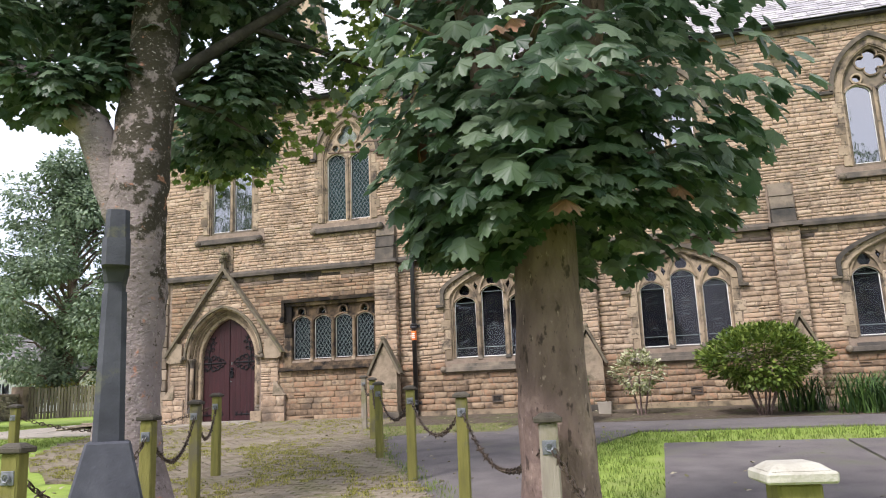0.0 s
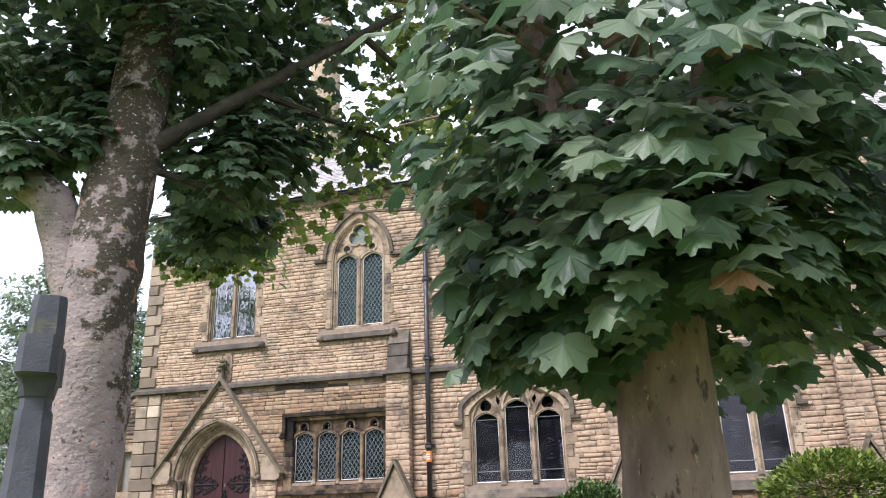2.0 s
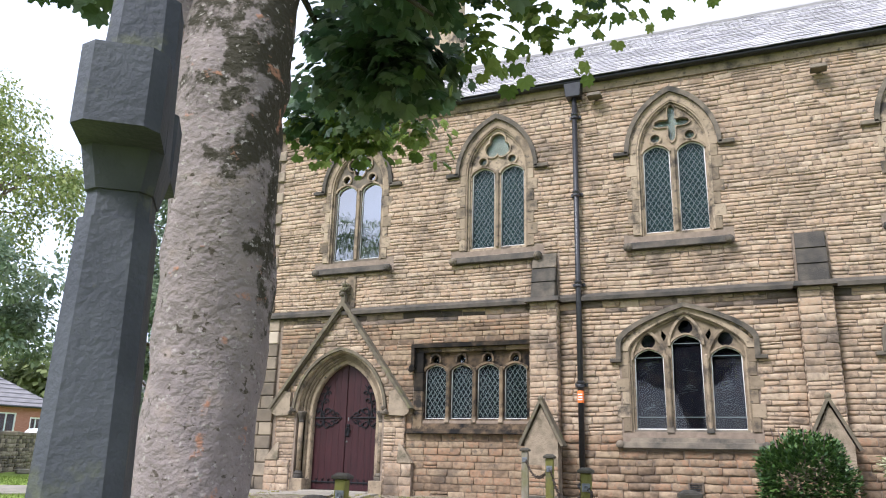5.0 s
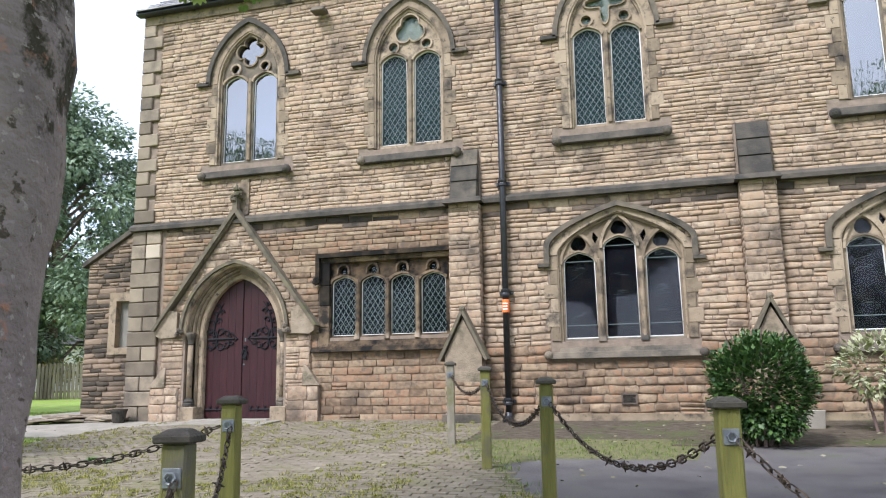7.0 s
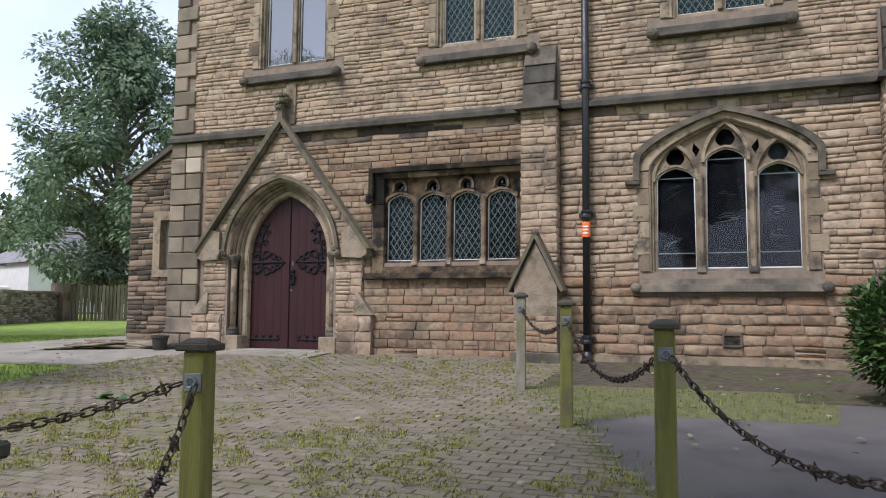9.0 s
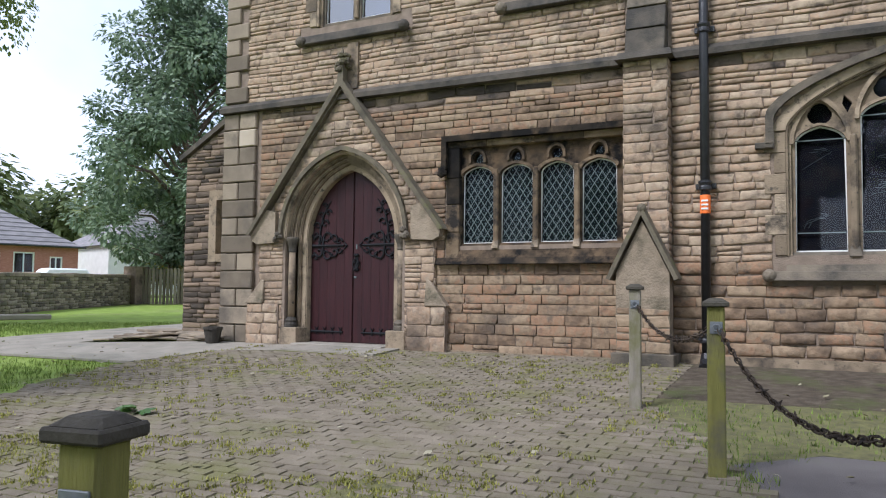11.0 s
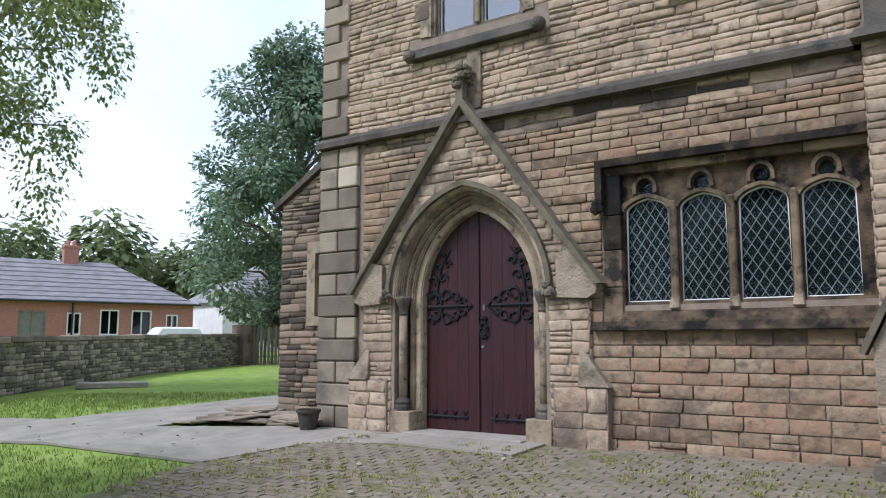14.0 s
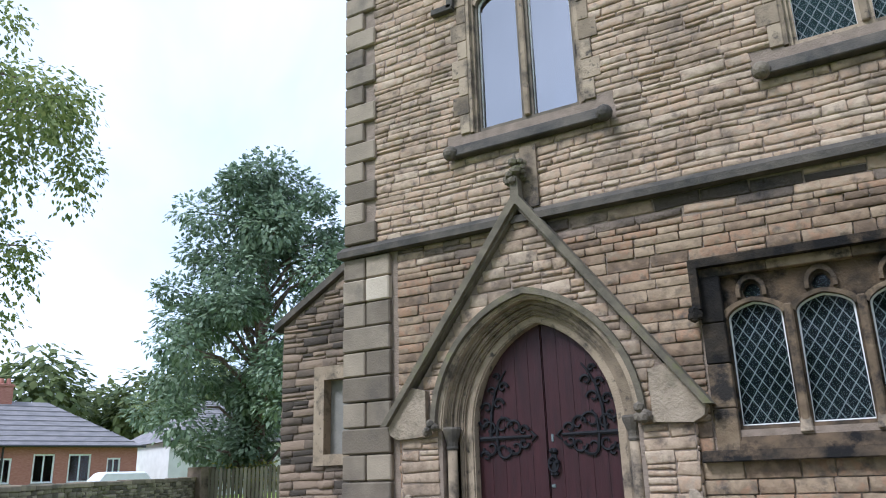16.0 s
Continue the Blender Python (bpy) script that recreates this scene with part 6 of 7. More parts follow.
# ---- shrubs by the wall ----
def shrub(name, label, c, rx, rz, n, size, material, seed, stems=7, foot=0.0):
    g = random.Random(seed)
    z0 = gz(c[1])
    t = thing(name, label, "shrub")
    for k in range(stems):
        a = k * 2.4
        bm = bmesh.new()
        tube(bm, [(c[0] + 0.06 * math.cos(a), c[1] + 0.06 * math.sin(a), z0 - 0.05), (c[0] + rx * 0.3 * math.cos(a), c[1] + rx * 0.3 * math.sin(a), z0 + rz * 0.5), (c[0] + rx * 0.6 * math.cos(a), c[1] + rx * 0.6 * math.sin(a), z0 + rz * 1.1)], [0.025, 0.018, 0.006], 5)
        part("stem", bm, "bark_young", t)
    V, F = [], []
    for k in range(n):
        d = Vector((g.gauss(0, 1), g.gauss(0, 1), g.gauss(0, 1))).normalized()
        lump = 1 + 0.16 * math.sin(4 * d.x + seed) * math.cos(5 * d.z) + 0.1 * math.sin(9 * d.y)
        rr = (0.55 + 0.45 * g.random() ** 0.5) * lump
        p = Vector((c[0] + d.x * rx * rr, c[1] + d.y * rx * 0.9 * rr, z0 + foot + rz * 0.5 + d.z * rz * 0.5 * rr))
        add_leaf(V, F, leaf_pose(p, d, size * g.uniform(0.6, 1.3), g, -0.3), True)
    raw("foliage", V, F, material, t)["kind"] = "stuff"
    return t


shrub("box_shrub", "dense rounded evergreen shrub beside the wall", (8.35, -2.7), 0.58, 1.2, 10000, 0.06, "leaf_box", 3, foot=0.06)
shrub("azalea_shrub", "bright green rounded shrub on several bare stems", (11.95, -2.3), 1.0, 1.15, 7500, 0.09, "leaf_azalea", 4, 9, foot=0.42)
shrub("variegated_shrub", "small pale variegated shrub on a thin stem", (9.85, -1.5), 0.5, 0.85, 900, 0.085, "leaf_pale", 5, 3, foot=0.4)
rng = random.Random(31)
for c, rad, nm in (((13.6, -2.4), 0.8, 260), ((14.8, -2.2), 0.8, 240), ((12.7, -1.8), 0.6, 130)):
    t = thing("strap_leaf_plant", "clump of arching green strap leaves in the planting bed", "plant", "strap leaf clumps")
    V, F = [], []
    for k in range(nm):
        a = rng.uniform(0, 2 * math.pi)
        b0 = Vector((c[0] + rng.gauss(0, rad * 0.3), c[1] + rng.gauss(0, rad * 0.2), gz(c[1])))
        o = Vector((math.cos(a), math.sin(a), 0))
        L, w = rng.uniform(0.4, 0.8), 0.014
        sd = Vector((-o.y, o.x, 0)) * w
        i0 = len(V)
        for u, h in ((0, 0), (0.3, 0.62), (0.65, 0.85), (1.0, 0.6)):
            q = b0 + o * L * u * 0.75 + Vector((0, 0, L * h))
            V += [tuple(q - sd * (1 - u * 0.9)), tuple(q + sd * (1 - u * 0.9))]
        F += [(i0, i0 + 1, i0 + 3, i0 + 2), (i0 + 2, i0 + 3, i0 + 5, i0 + 4), (i0 + 4, i0 + 5, i0 + 7, i0 + 6)]
    raw("leaves", V, F, "leaf_box", t)["kind"] = "stuff"
planter = thing("planter", "small square pale stone planter on the ground", "planter", at=(9.15, -1.0, gz(-1.0)))
bm = bmesh.new()
box(bm, -0.12, 0.12, -0.12, 0.12, -0.02, 0.24, 0.01, top=(-0.02, -0.02, -0.02, -0.02))
part("pot", bm, "concrete", planter)
bm = bmesh.new()
box(bm, -0.11, 0.11, -0.11, 0.11, 0.2, 0.245)
part("compost", bm, "soil", planter)
pot = thing("flower_pot", "small dark round flower pot at the corner of the church", "pot", at=(-2.12, -0.32, gz(-0.32) + 0.02))
bm = bmesh.new()
lathe(bm, 0, 0, [(0.10, 0), (0.135, 0.2), (0.15, 0.2), (0.15, 0.24), (0.13, 0.24), (0.12, 0.2)], 14)
part("bowl", bm, "cap", pot)

# rubble slabs beside the annex
slabs = thing("slab_heap", "heap of loose mossy stone slabs at the foot of the annex", "rubble")
rng = random.Random(12)
for k in range(34):
    u, v = rng.random(), rng.random()
    x = -4.15 + 2.0 * u
    y = (-0.75 + 0.7 * u) + v * (1.75 - 1.5 * u)
    bm = bmesh.new()
    w, d, h = rng.uniform(0.16, 0.38), rng.uniform(0.1, 0.24), rng.uniform(0.02, 0.05)
    box(bm, -w, w, -d, d, 0, h, 0.008)
    for q in bm.verts:
        q.co.x *= 1 + 0.25 * noise.noise(q.co * 4 + Vector((k, 0, 0)))
    bmesh.ops.transform(bm, matrix=pose(x, y, gz(y) + 0.0 + 0.035 * (k % 3), rng.uniform(-4, 4), rng.uniform(-4, 4), rng.uniform(-25, 45)), verts=bm.verts)
    part("slab", bm, "quoin", slabs)

# ---- boundary wall, fence, far trees and houses ----
rng = random.Random(17)
BW = [(-2.0, -22.0), (-6.2, -9.6), (-10.4, -0.9), (-15.4, 6.4), (-18.6, 12.8)]
bwall = thing("boundary_wall", "low rubble stone boundary wall with flat coping stones", "wall")
for (x0, y0), (x1, y1) in zip(BW, BW[1:]):
    a, b = Vector((x0, y0, 0)), Vector((x1, y1, 0))
    d = (b - a).normalized()
    nrm = Vector((d.y, -d.x, 0))
    L = (b - a).length
    H = 1.05
    zat = lambda u: gz(y0 + (y1 - y0) * u / L)
    bm = bmesh.new()
    vs = []
    for u, off, top in ((0, 0, 0), (L, 0, 0), (L, 0, 1), (0, 0, 1), (0, -0.35, 0), (L, -0.35, 0), (L, -0.35, 1), (0, -0.35, 1)):
        p = a + d * u + nrm * off
        vs.append(bm.verts.new((p.x, p.y, zat(u) + (H if top else -0.2))))
    for f in ((0, 1, 2, 3), (5, 4, 7, 6), (4, 0, 3, 7), (1, 5, 6, 2), (3, 2, 6, 7), (4, 5, 1, 0)):
        bm.faces.new([vs[i] for i in f])
    part("core", bm, "mortar", bwall)
    rects = courses([(0, 0), (0, H), (L, H), (L, 0)], [], 0, H, 0.07, 0.14, 0.16, 0.42, rng)
    masonry("stonework", rects, lambda u, dd, v: tuple(a + d * u + nrm * dd + Vector((0, 0, zat(u) + v))), "boundary", bwall, rng, (0.015, 0.05))
    u = 0
    while u < L - 0.05:
        w = min(rng.uniform(0.6, 1.1), L - u)
        bm = bmesh.new()
        box(bm, 0, w - 0.01, -0.06, 0.42, H, H + rng.uniform(0.1, 0.13), 0.015)
        m = Matrix((d, -nrm, Vector((0, 0, 1)))).transposed().to_4x4()
        bmesh.ops.transform(bm, matrix=Matrix.Translation(a + d * u + Vector((0, 0, zat(u)))) @ m, verts=bm.verts)
        part("coping_stone", bm, "quoin", bwall)
        u += w
pier = thing("gate_pier", "dark square stone pier at the end of the boundary wall", "pier")
bm = bmesh.new()
box(bm, -18.9, -18.2, 12.6, 13.3, 0, 1.75, 0.02)
part("pier", bm, "stone_soot", pier)
fence = thing("fence", "grey weathered pointed board fence", "fence")
fa, fb = Vector((-18.2, 12.95, 0.25)), Vector((-9.5, 16.2, 0.3))
n = 62
for k in range(n):
    p = fa.lerp(fb, k / n)
    bm = bmesh.new()
    h = 1.45 + rng.uniform(-0.03, 0.03)
    plate(bm, [(-0.055, -0.2), (-0.055, h - 0.06), (0, h), (0.055, h - 0.06), (0.055, -0.2)], [], -0.012, 0.012)
    bmesh.ops.transform(bm, matrix=Matrix.Translation(p) @ Matrix.Rotation(math.atan2(fb.y - fa.y, fb.x - fa.x), 4, "Z"), verts=bm.verts)
    part("board", bm, "fence", fence)
for z in (0.3, 1.1):
    bm = bmesh.new()
    tube(bm, [fa + Vector((0, 0.04, z)), fb + Vector((0, 0.04, z))], 0.03, 4)
    part("rail", bm, "fence", fence)
t = thing("hedge", "yellow-green unclipped hedge behind the fence", "hedge")
V, F = [], []
for k in range(16):
    p = fa.lerp(fb, k / 15) + Vector((-0.5, 1.0, 1.2))
    clump(V, F, p, 0.85, 240, 0.14, rng, True, 0.5, 0.9)
raw("foliage", V, F, "leaf_yellow", t)["kind"] = "stuff"
slab = thing("grave_slab", "flat pale stone slab lying on the lawn by the wall", "gravestone", at=(-11.6, 3.1, gz(3.1)))
bm = bmesh.new()
box(bm, -0.75, 0.75, -0.35, 0.35, -0.02, 0.1, 0.015)
part("slab", bm, "concrete", slab)
slab.rotation_euler.z = radians(55)


def tree(name, label, base, height, r, crown_lo, clumps, per, size, material, seed, bark="bark_young", trunk_r=0.25, weep=0.0, narrow=0.3, full=False):
    """A tree of many leaf clumps spread over an uneven crown, with a limb to every third."""
    g = random.Random(seed)
    t = thing(name, label, "tree")
    x, y, z = base
    trunk_tube("trunk", [(x, y, z - 0.2), (x, y, z + crown_lo), (x + 0.2, y, z + height * 0.8)], [trunk_r * 1.3, trunk_r, trunk_r * 0.3], bark, t, 10, 0.03, seed)
    V, F = [], []
    mid, hz = z + (height + crown_lo) / 2, (height - crown_lo) / 2
    for k in range(clumps):
        d = Vector((g.gauss(0, 1), g.gauss(0, 1), g.gauss(0, 1))).normalized()
        f = g.uniform(0.45, 1.08 if full else 0.95)
        taper = 1.0 - 0.35 * max(0.0, d.z)
        if full:
            taper *= min(1.9, (1 - d.z ** 4) / math.sqrt(max(0.05, 1 - d.z * d.z)))
        c = Vector((x + d.x * r * f * taper, y + d.y * r * f * taper, mid + d.z * hz * f))
        if k % 3 == 0:
            bm = bmesh.new()
            tube(bm, [(x, y, max(z + crown_lo * 0.8, c.z - 1.6)), Vector((x, y, c.z - 0.4)).lerp(c, 0.5), c], [trunk_r * 0.3, trunk_r * 0.18, 0.015], 5)
            part("limb", bm, bark, t)
        cr = r * g.uniform(narrow * 0.7, narrow * 1.25)
        for _ in range(per):
            e = Vector((g.gauss(0, 1), g.gauss(0, 1), g.gauss(0, 1))).normalized()
            p = c + Vector((e.x, e.y, e.z * 0.7)) * cr * (0.35 + 0.65 * g.random() ** 0.5) * g.uniform(0.8, 1.15)
            p.z -= weep * g.random() ** 2
            add_leaf(V, F, leaf_pose(p, e, size * g.uniform(0.6, 1.3), g, 0.3 + weep * 0.4), True)
    raw("foliage", V, F, material, t)["kind"] = "stuff"


tree("ash_tree", "tall leafy grey-green tree beyond the fence", (-18.0, 15.0, 0.3), 13.2, 4.3, 0.9, 130, 380, 0.22, "leaf_far", 2, trunk_r=0.3, narrow=0.25, full=True)
tree("birch_tree", "light drooping birch tree on the churchyard lawn", (-11.55, -0.65, 0.0), 11.5, 3.6, 3.6, 110, 250, 0.12, "leaf_birch", 3, "bark_young", 0.16, 1.0, 0.17)
tree("hawthorn_tree", "small dark green spreading tree near the path", (-2.9, -6.0, gz(-6.0)), 4.5, 1.5, 2.1, 30, 300, 0.1, "leaf_far", 4, trunk_r=0.08)
for k, (x, y, h, r) in enumerate(((-30, 34, 11, 5), (-24, 42, 12, 5))):
    tree("garden_tree", "mid-green garden tree behind the houses", (x, y, 0.8), h, r, 2.0, 26, 260, 0.4, "leaf_wood", 30 + k)
for k, (x, y, h, r) in enumerate(((-14, -25, 20, 6.5), (-3, -29, 17, 6), (18, -27, 18, 6), (27, -26, 17, 6))):
    tree("street_tree", "leafy tree across the churchyard, mirrored in the windows", (x, y, -2.2), h, r, 2.5, 22, 200, 0.4, "leaf_far", 40 + k)
woods = thing("woodland", "distant belt of mixed green woodland on rising ground", "woodland", kind="stuff")
V, F = [], []
g = random.Random(77)
for k in range(120):
    a = radians(30 + 90 * k / 120)
    d = g.uniform(88, 112)
    c = (3.4 - d * math.sin(a), -7 + d * math.cos(a), g.uniform(4.5, 13.2) * (0.95 + 0.14 * math.sin(k * 0.6)))
    clump(V, F, c, g.uniform(3.5, 5.5), 480, 1.15, g, True, 0.6, 0.9)
raw("trees", V, F, "leaf_wood", woods)["kind"] = "stuff"


# ---- terraced houses beyond the wall ----
def house(name, label, origin, ang, length, depth, base_z, eave, ridge, wallmat, wins, hip=False, chimneys=()):
    t = thing(name, label, "house")
    m = Matrix.Translation((origin[0], origin[1], base_z)) @ Matrix.Rotation(ang, 4, "Z")

    def done(nm, bm, mt, parent, label_=""):
        bmesh.ops.transform(bm, matrix=m, verts=bm.verts)
        return part(nm, bm, mt, parent, label_)
    bm = bmesh.new()
    holes_ = [[(u - w / 2, z0), (u - w / 2, z0 + h), (u + w / 2, z0 + h), (u + w / 2, z0)] for u, w, z0, h, kind_ in wins]
    plate(bm, [(0, -0.5), (0, eave), (length, eave), (length, -0.5)], holes_, 0, 0.25)
    done("wall", bm, wallmat, t)
    bm = bmesh.new()
    box(bm, 0, 0.25, 0.25, depth, -0.5, eave)
    box(bm, length - 0.25, length, 0.25, depth, -0.5, eave)
    box(bm, 0.25, length - 0.25, depth - 0.25, depth, -0.5, eave)
    done("wall", bm, wallmat, t)
    hx = depth / 2 if hip else 0.0
    bm = bmesh.new()
    o = 0.3
    q = [bm.verts.new(v) for v in ((-o, -o, eave - 0.1), (length + o, -o, eave - 0.1), (length + o, depth + o, eave - 0.1), (-o, depth + o, eave - 0.1), (hx - (0 if hip else o), depth / 2, ridge), (length - hx + (0 if hip else o), depth / 2, ridge))]
    for f in ((0, 1, 5, 4), (2, 3, 4, 5), (3, 0, 4), (1, 2, 5), (3, 2, 1, 0)):
        bm.faces.new([q[i] for i in f])
    rf = done("roof", bm, "house_roof", t)
    for k in range(1, 9):
        u = k / 9
        bm = bmesh.new()
        x0, x1 = -o + (hx + o) * u * (1 if hip else 0), length + o - (hx + o) * u * (1 if hip else 0)
        y_, z_ = -o + (depth / 2 + o) * u, eave - 0.1 + (ridge - eave + 0.1) * u
        box(bm, x0, x1, y_ - 0.03, y_ + 0.05, z_ - 0.02, z_ + 0.035)
        done("tile_course", bm, "house_roof", rf)
    bm = bmesh.new()
    tube(bm, [(-o, -o - 0.05, eave - 0.08), (length + o, -o - 0.05, eave - 0.08)], 0.07, 6)
    done("gutter", bm, "iron", t)
    for u in chimneys:
        bm = bmesh.new()
        box(bm, u - 0.4, u + 0.4, depth / 2 - 0.3, depth / 2 + 0.3, ridge - 0.6, ridge + 0.9, 0.02)
        box(bm, u - 0.45, u + 0.45, depth / 2 - 0.35, depth / 2 + 0.35, ridge + 0.75, ridge + 0.85)
        lathe(bm, u - 0.15, depth / 2, [(0.12, ridge + 0.9), (0.1, ridge + 1.2)], 8)
        lathe(bm, u + 0.18, depth / 2, [(0.12, ridge + 0.9), (0.1, ridge + 1.2)], 8)
        done("chimney", bm, "brick", t)
    for u, w, z0, h, kind_ in wins:
        bm = bmesh.new()
        plate(bm, [(u - w / 2, z0), (u - w / 2, z0 + h), (u + w / 2, z0 + h), (u + w / 2, z0)], [[(u - w / 2 + 0.08, z0 + 0.08), (u - w / 2 + 0.08, z0 + h - 0.08), (u - 0.03, z0 + h - 0.08), (u - 0.03, z0 + 0.08)], [(u + 0.03, z0 + 0.08), (u + 0.03, z0 + h - 0.08), (u + w / 2 - 0.08, z0 + h - 0.08), (u + w / 2 - 0.08, z0 + 0.08)]], 0.04, 0.14)
        wn_ = done("window", bm, "upvc" if kind_ else "board", t)
        bm = bmesh.new()
        box(bm, u - w / 2 + 0.07, u + w / 2 - 0.07, 0.1, 0.11, z0 + 0.07, z0 + h - 0.07)
        done("pane", bm, "glass_dark" if kind_ else "board", wn_)
        bm = bmesh.new()
        box(bm, u - w / 2 - 0.06, u + w / 2 + 0.06, -0.06, 0.05, z0 - 0.08, z0)
        done("sill", bm, "concrete", wn_)
    for u in (length * 0.25, length * 0.5, length * 0.75):
        bm = bmesh.new()
        tube(bm, [(u, -0.08, -0.3), (u, -0.08, eave - 0.2), (u, -0.3, eave - 0.08)], 0.05, 6)
        done("drainpipe", bm, "iron", t)
    return t


HANG = math.atan2(8.9, 2.9)
wins = [(u, w, 0.9 if k_ else 0.75, h, k_) for u, w, h, k_ in ((1.2, 0.7, 1.2, 1), (2.9, 1.1, 1.4, 1), (4.6, 1.0, 1.4, 1), (6.4, 0.7, 1.2, 1), (8.4, 1.3, 1.4, 0), (10.3, 0.7, 1.2, 0), (11.9, 0.7, 1.2, 0), (13.6, 0.8, 1.3, 1), (15.6, 0.8, 1.3, 1), (18.4, 1.6, 1.6, 1), (20.8, 0.8, 1.3, 1), (23.5, 1.2, 1.4, 1))]
hd = Vector((math.cos(HANG), math.sin(HANG), 0))
end = Vector((-33.0, 21.6, 0))
org = end - hd * 26
wins = [(26 - u, w, z0, h, k_) for u, w, z0, h, k_ in wins]
house("terraced_house", "long red brick bungalow terrace with grey roof and white windows", (org.x, org.y), HANG, 26, 7.5, 0.6, 2.75, 5.2, "brick", wins, True, (8, 20))
house("white_house", "white rendered house with a hipped grey roof", (-34.5, 25.0), HANG, 9, 8, 0.6, 3.2, 6.0, "render", [(2.0, 1.2, 0.9, 1.3, 1), (5.5, 1.2, 0.9, 1.3, 1)], True, ())
van = thing("parked_car", "white car roof showing above the boundary wall", "car", at=(-26.0, 15.2, 0.45))
van.rotation_euler.z = HANG
bm = bmesh.new()
box(bm, -2.0, 2.0, -0.85, 0.85, 0.3, 0.85, 0.12)
body_ = part("body", bm, "upvc", van)
bm = bmesh.new()
box(bm, -1.2, 1.3, -0.75, 0.75, 0.84, 1.35, 0.08, top=(0.45, 0.35, 0.12, 0.12))
part("roof", bm, "upvc", van)
for x in (-1.25, 1.25):
    for y in (-0.8, 0.8):
        bm = bmesh.new()
        tube(bm, [(x, y - 0.1, 0.3), (x, y + 0.1, 0.3)], 0.3, 14)
        part("wheel", bm, "iron", van)

# ---- grass tufts, weeds, fallen leaves ----
rng = random.Random(99)


def inside(poly, x, y):
    hit = False
    for (x0, y0), (x1, y1) in zip(poly, poly[1:] + poly[:1]):
        if (y0 > y) != (y1 > y) and x < (x1 - x0) * (y - y0) / (y1 - y0) + x0:
            hit = not hit
    return hit


def blades(spots, size, spread_, V, F, lift=-0.01):
    for x, y, n in spots:
        for _ in range(n):
            a, h = rng.uniform(0, 6.28), size * rng.uniform(0.5, 1.3)
            bx, by = x + rng.gauss(0, spread_), y + rng.gauss(0, spread_)
            z = gz(by) + lift
            w = 0.006
            k = len(V)
            lx, ly = math.cos(a) * h * 0.5, math.sin(a) * h * 0.5
            V += [(bx - w * math.sin(a), by + w * math.cos(a), z), (bx + w * math.sin(a), by - w * math.cos(a), z), (bx + lx, by + ly, z + h)]
            F.append((k, k + 1, k + 2))


lawn = thing("lawn_grass", "short green grass blades on the lawns and path edges", "grass", kind="stuff")
V, F = [], []
strips = ([(-1.75, -2.3), (-6.5, -2.6), (-6.5, -6.5), (-0.2, -6.6), (-1.55, -3.6)], [(-6.45, -1.0), (-6.3, 4), (-10.5, 1.5), (-9.8, -1.8)], [(4.85, -2.3), (7.6, -2.3), (7.6, -3.7), (6.1, -3.7), (5.6, -4.3)], [(9.35, -4.3), (16, -4.3), (16, -5.8), (9.35, -5.8)], [(9.35, -5.8), (10.2, -5.8), (10.2, -11), (9.35, -11)])
for poly in strips:
    x_lo, x_hi = min(p[0] for p in poly), max(p[0] for p in poly)
    y_lo, y_hi = min(p[1] for p in poly), max(p[1] for p in poly)
    for _ in range(int((x_hi - x_lo) * (y_hi - y_lo) * 120)):
        x, y = rng.uniform(x_lo, x_hi), rng.uniform(y_lo, y_hi)
        if inside(poly, x, y) and (poly is not strips[2] or rng.random() < 0.7):
            blades([(x, y, 5)], 0.05, 0.05, V, F)
for (a, b) in zip(ROW_R, ROW_R[1:]):
    for _ in range(60):
        u = rng.random()
        blades([(a[0] + (b[0] - a[0]) * u + rng.gauss(0.1, 0.1), a[1] + (b[1] - a[1]) * u, 8)], 0.06, 0.04, V, F)
raw("grass_blades", V, F, "blade", lawn)["kind"] = "stuff"
weeds = thing("joint_weeds", "moss and weed tufts in the joints of the paving", "weeds", kind="stuff")
V, F = [], []
made = 0
while made < 2400:
    x, y = rng.uniform(-1.6, 8), rng.uniform(-10.5, -0.4)
    if inside(PAVED, x, y) and noise.noise(Vector((x * 0.8, y * 0.8, 3))) > -0.15 and rng.random() < (1.0 if y < -5 else 0.3):
        blades([(x, y, rng.randrange(5, 20))], 0.024, 0.028, V, F, 0.034)
        made += 1
raw("tufts", V, F, "weed", weeds)["kind"] = "stuff"
litter = thing("fallen_leaves", "scattered pale fallen leaves on the paving and grass", "leaves", kind="stuff")
V, F = [], []
for _ in range(480):
    x, y = rng.uniform(-6, 12), rng.uniform(-10, -0.5)
    m = Matrix.Translation((x, y, gz(y) + 0.05)) @ Euler((rng.uniform(-0.3, 0.3), rng.uniform(-0.3, 0.3), rng.uniform(0, 6.28))).to_matrix().to_4x4() @ Matrix.Diagonal((*[rng.uniform(0.02, 0.045)] * 3, 1))
    add_leaf(V, F, m)
for _ in range(1500):
    x, y = rng.uniform(-1.6, 8), rng.uniform(-10.5, -0.4)
    if inside(PAVED, x, y):
        m = Matrix.Translation((x, y, gz(y) + 0.047)) @ Euler((rng.uniform(-0.5, 0.5), rng.uniform(-0.5, 0.5), rng.uniform(0, 6.28))).to_matrix().to_4x4() @ Matrix.Diagonal((*[rng.uniform(0.01, 0.03)] * 3, 1))
        add_leaf(V, F, m, True)
raw("leaves", V, F, "dead_leaf", litter)["kind"] = "stuff"
sprig = thing("fallen_sprig", "fresh green leaf sprig lying on the paving", "leaf", at=(0.9, -4.5, gz(-4.5) + 0.05))
V, F = [], []
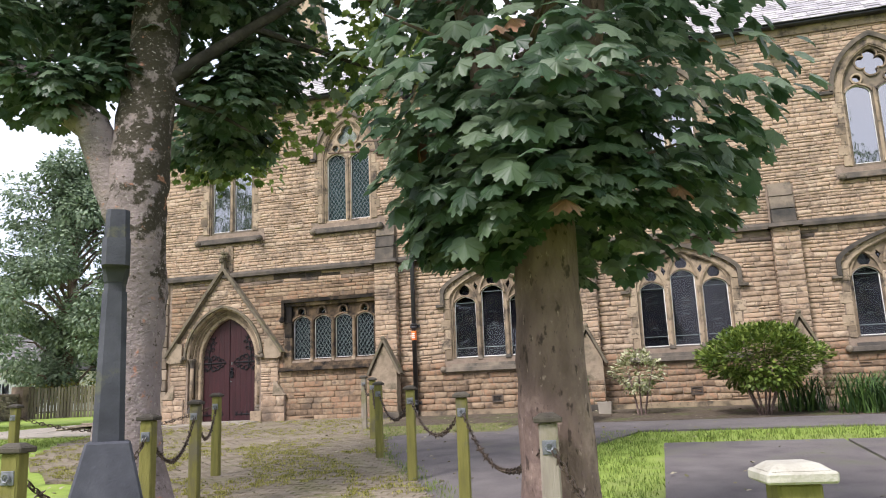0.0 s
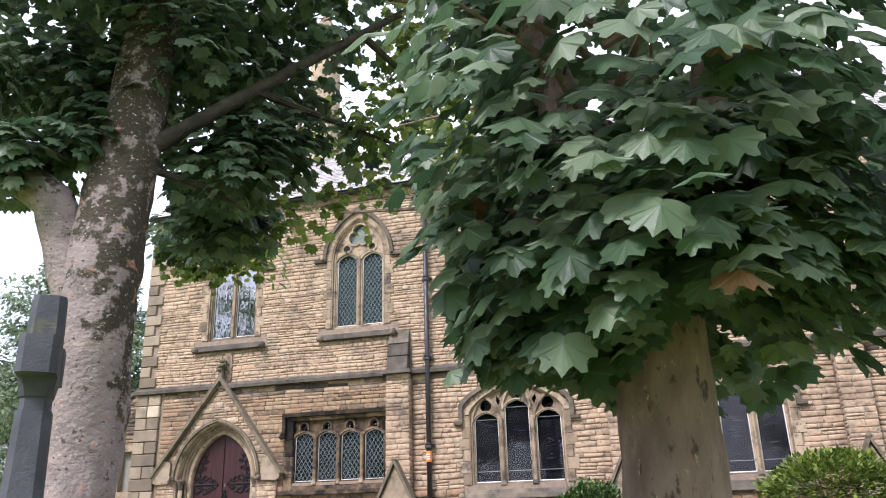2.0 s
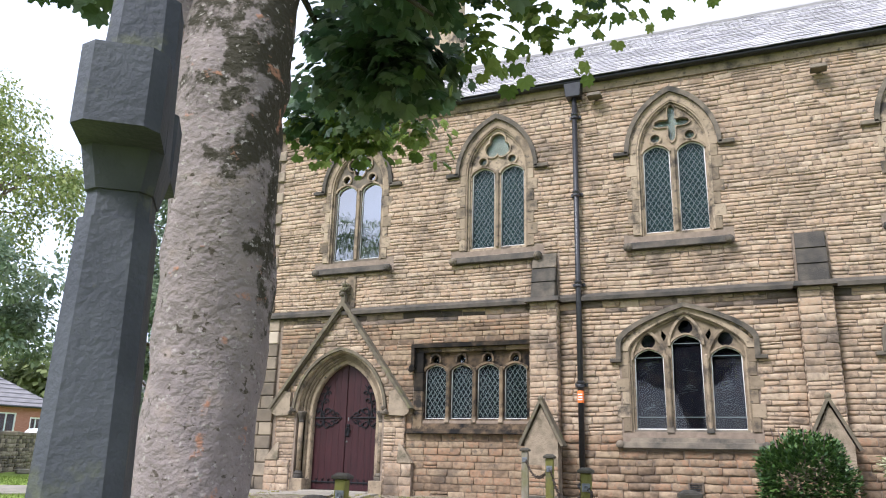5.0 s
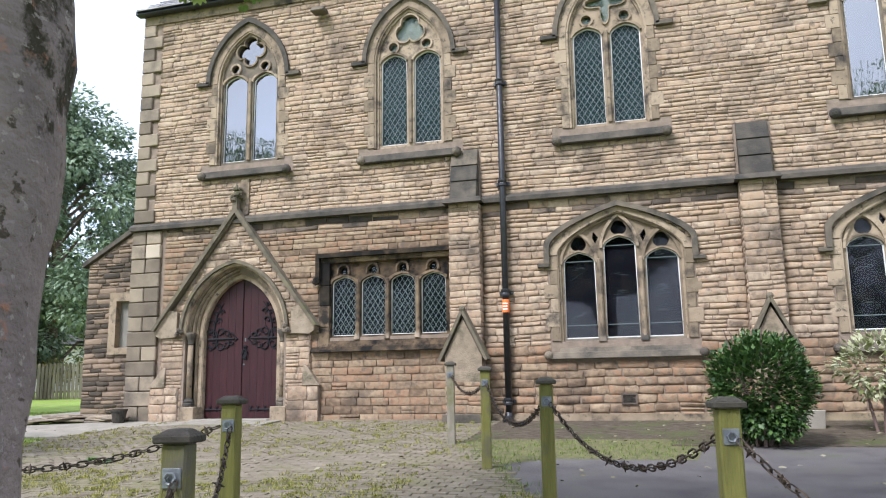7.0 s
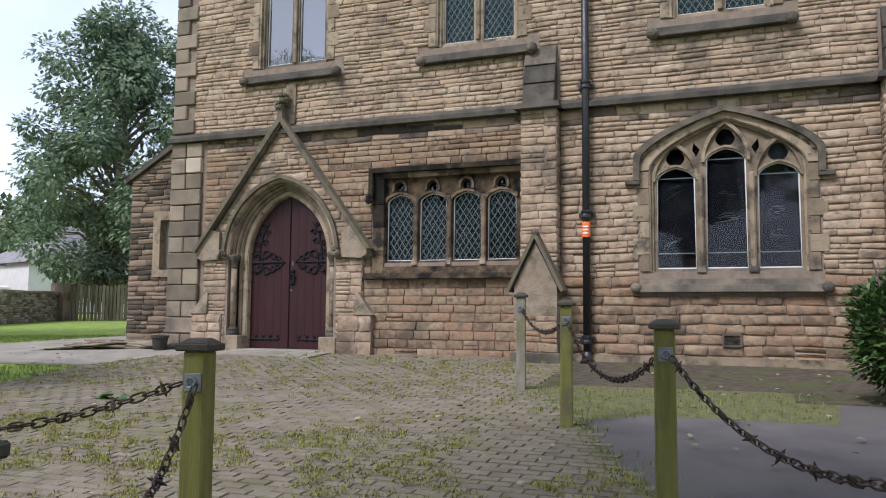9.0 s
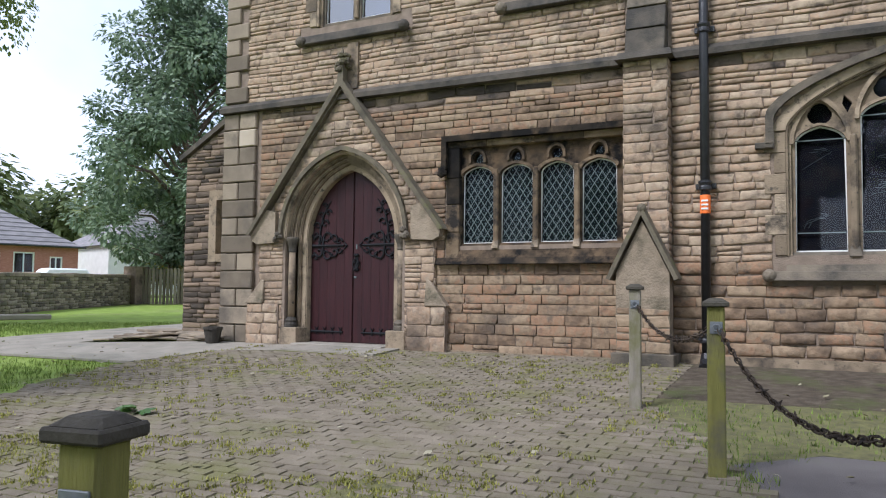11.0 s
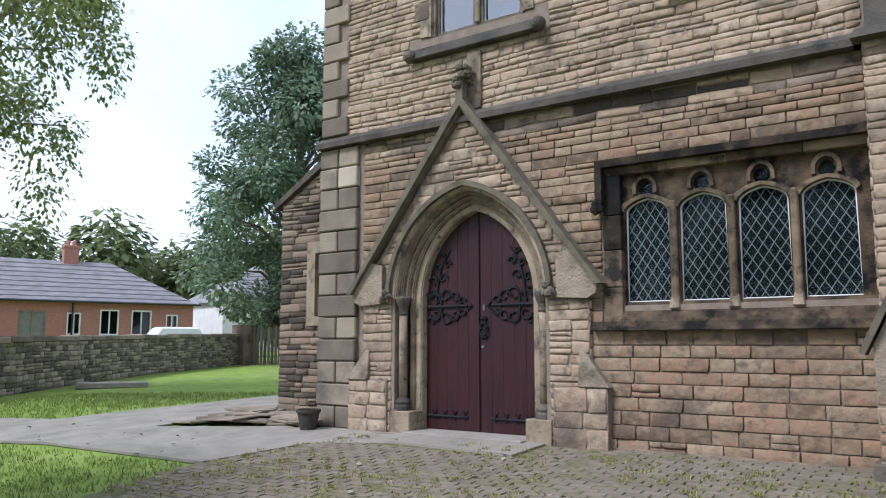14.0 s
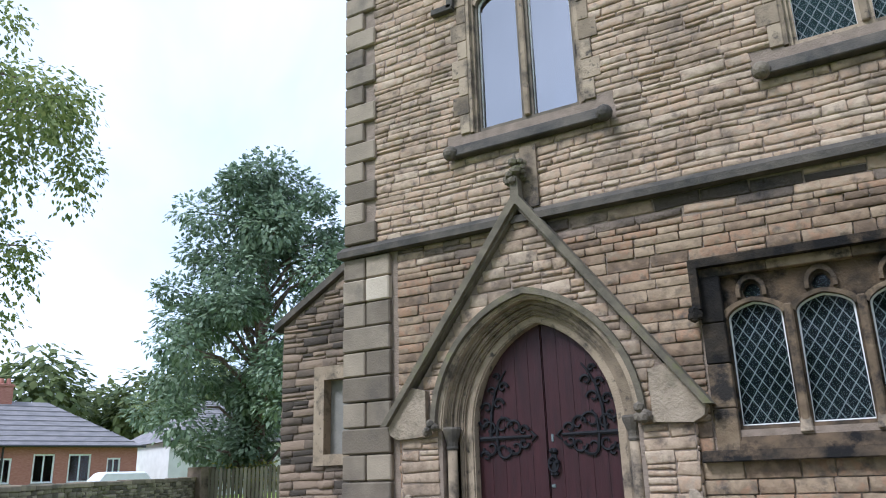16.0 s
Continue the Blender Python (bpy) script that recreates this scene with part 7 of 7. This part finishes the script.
for k in range(5):
    add_leaf(V, F, Matrix.Translation((0.07 * k - 0.12, 0.03 * (k % 2), 0.02 * (k % 3))) @ pose(0, 0, 0, 15, 10, k * 70) @ Matrix.Diagonal((0.1, 0.1, 0.1, 1)))
raw("leaf", V, F, "leaf_box", sprig)

# ---- paving blocks and wall stones that can be told apart ----
pavement = thing("pavement", "worn mossy block paving of the church forecourt", "paving", kind="structure")
rng = random.Random(44)
unit = []
for k in range(4):
    vs, fs = stone_shape(-0.5, 0.5, -0.5, 0.5, 0.5, random.Random(k), 0.0, 0.5)
    me = bpy.data.meshes.new("paving_block")
    me.from_pydata([(x * 1.0, z, 0.35 * d) for x, d, z in vs], [], [f[::-1] for f in fs])
    me.materials.append(M["sett_piece"])
    unit.append(me)
V, F = [], []
count, row = 0, 0
y = -0.1
while y > -14.5:
    x = -2 + (row % 2) * 0.1
    while x < 10.6:
        if inside(PAVED, x, y) and not (-0.9 < x < 1.05 and y > -0.78):
            w, h = 0.2 * rng.uniform(0.95, 0.98), 0.1 * rng.uniform(0.9, 0.96)
            z = gz(y) + 0.016 + rng.uniform(-0.003, 0.003) + 0.012 * noise.noise(Vector((x, y, 0)))
            if count < 295 and 1.0 < x < 4.2 and -5.6 < y < -3.4:
                o = new("paving_block", unit[rng.randrange(4)])
                o.parent = pavement
                o.matrix_local = pose(x, y, z, 3.6 + rng.uniform(-1.5, 1.5), rng.uniform(-1.5, 1.5), rng.uniform(-1.5, 1.5)) @ Matrix.Diagonal((w, h, 0.03, 1))
                count += 1
            else:
                k = len(V)
                tx, ty = rng.uniform(-0.002, 0.002), rng.uniform(-0.002, 0.002)
                for (i, j, q) in ((-1, -1, 0), (1, -1, 0), (1, 1, 0), (-1, 1, 0), (-0.94, -0.88, 1), (0.94, -0.88, 1), (0.94, 0.88, 1), (-0.94, 0.88, 1)):
                    V.append((x + i * w / 2, y + j * h / 2, z + (j * h / 2) * 0.063 + (0.004 + i * tx + j * ty if q else -0.03)))
                F += [(k + 4, k + 5, k + 6, k + 7), (k, k + 1, k + 5, k + 4), (k + 1, k + 2, k + 6, k + 5), (k + 2, k + 3, k + 7, k + 6), (k + 3, k, k + 4, k + 7)]
        x += 0.2
    y -= 0.1
    row += 1
raw("paving_blocks", V, F, "sett", pavement)["kind"] = "stuff"

stone_me = []
for k in range(8):
    vs, fs = stone_shape(-0.5, 0.5, -0.5, 0.5, 1.0, random.Random(100 + k), 0.0, 0.6)
    fx = []
    for (x, d, z) in vs:
        fx.append((x, -d, z))
    me = bpy.data.meshes.new("stone")
    me.from_pydata([(x * 1.0, d, z) for x, d, z in fx], [], fs)
    me.materials.append(M["stone_piece"])
    for p in me.polygons:
        p.use_smooth = True
    stone_me.append(me)
rng = random.Random(55)
for (x0, x1, z0, z1) in near:
    o = new("stone", stone_me[rng.randrange(8)])
    o.parent = wall_south
    o.matrix_local = Matrix.Translation(((x0 + x1) / 2, 0, (z0 + z1) / 2)) @ Matrix.Diagonal((x1 - x0 - 0.013, rng.uniform(0.016, 0.04), z1 - z0 - 0.011, 1))
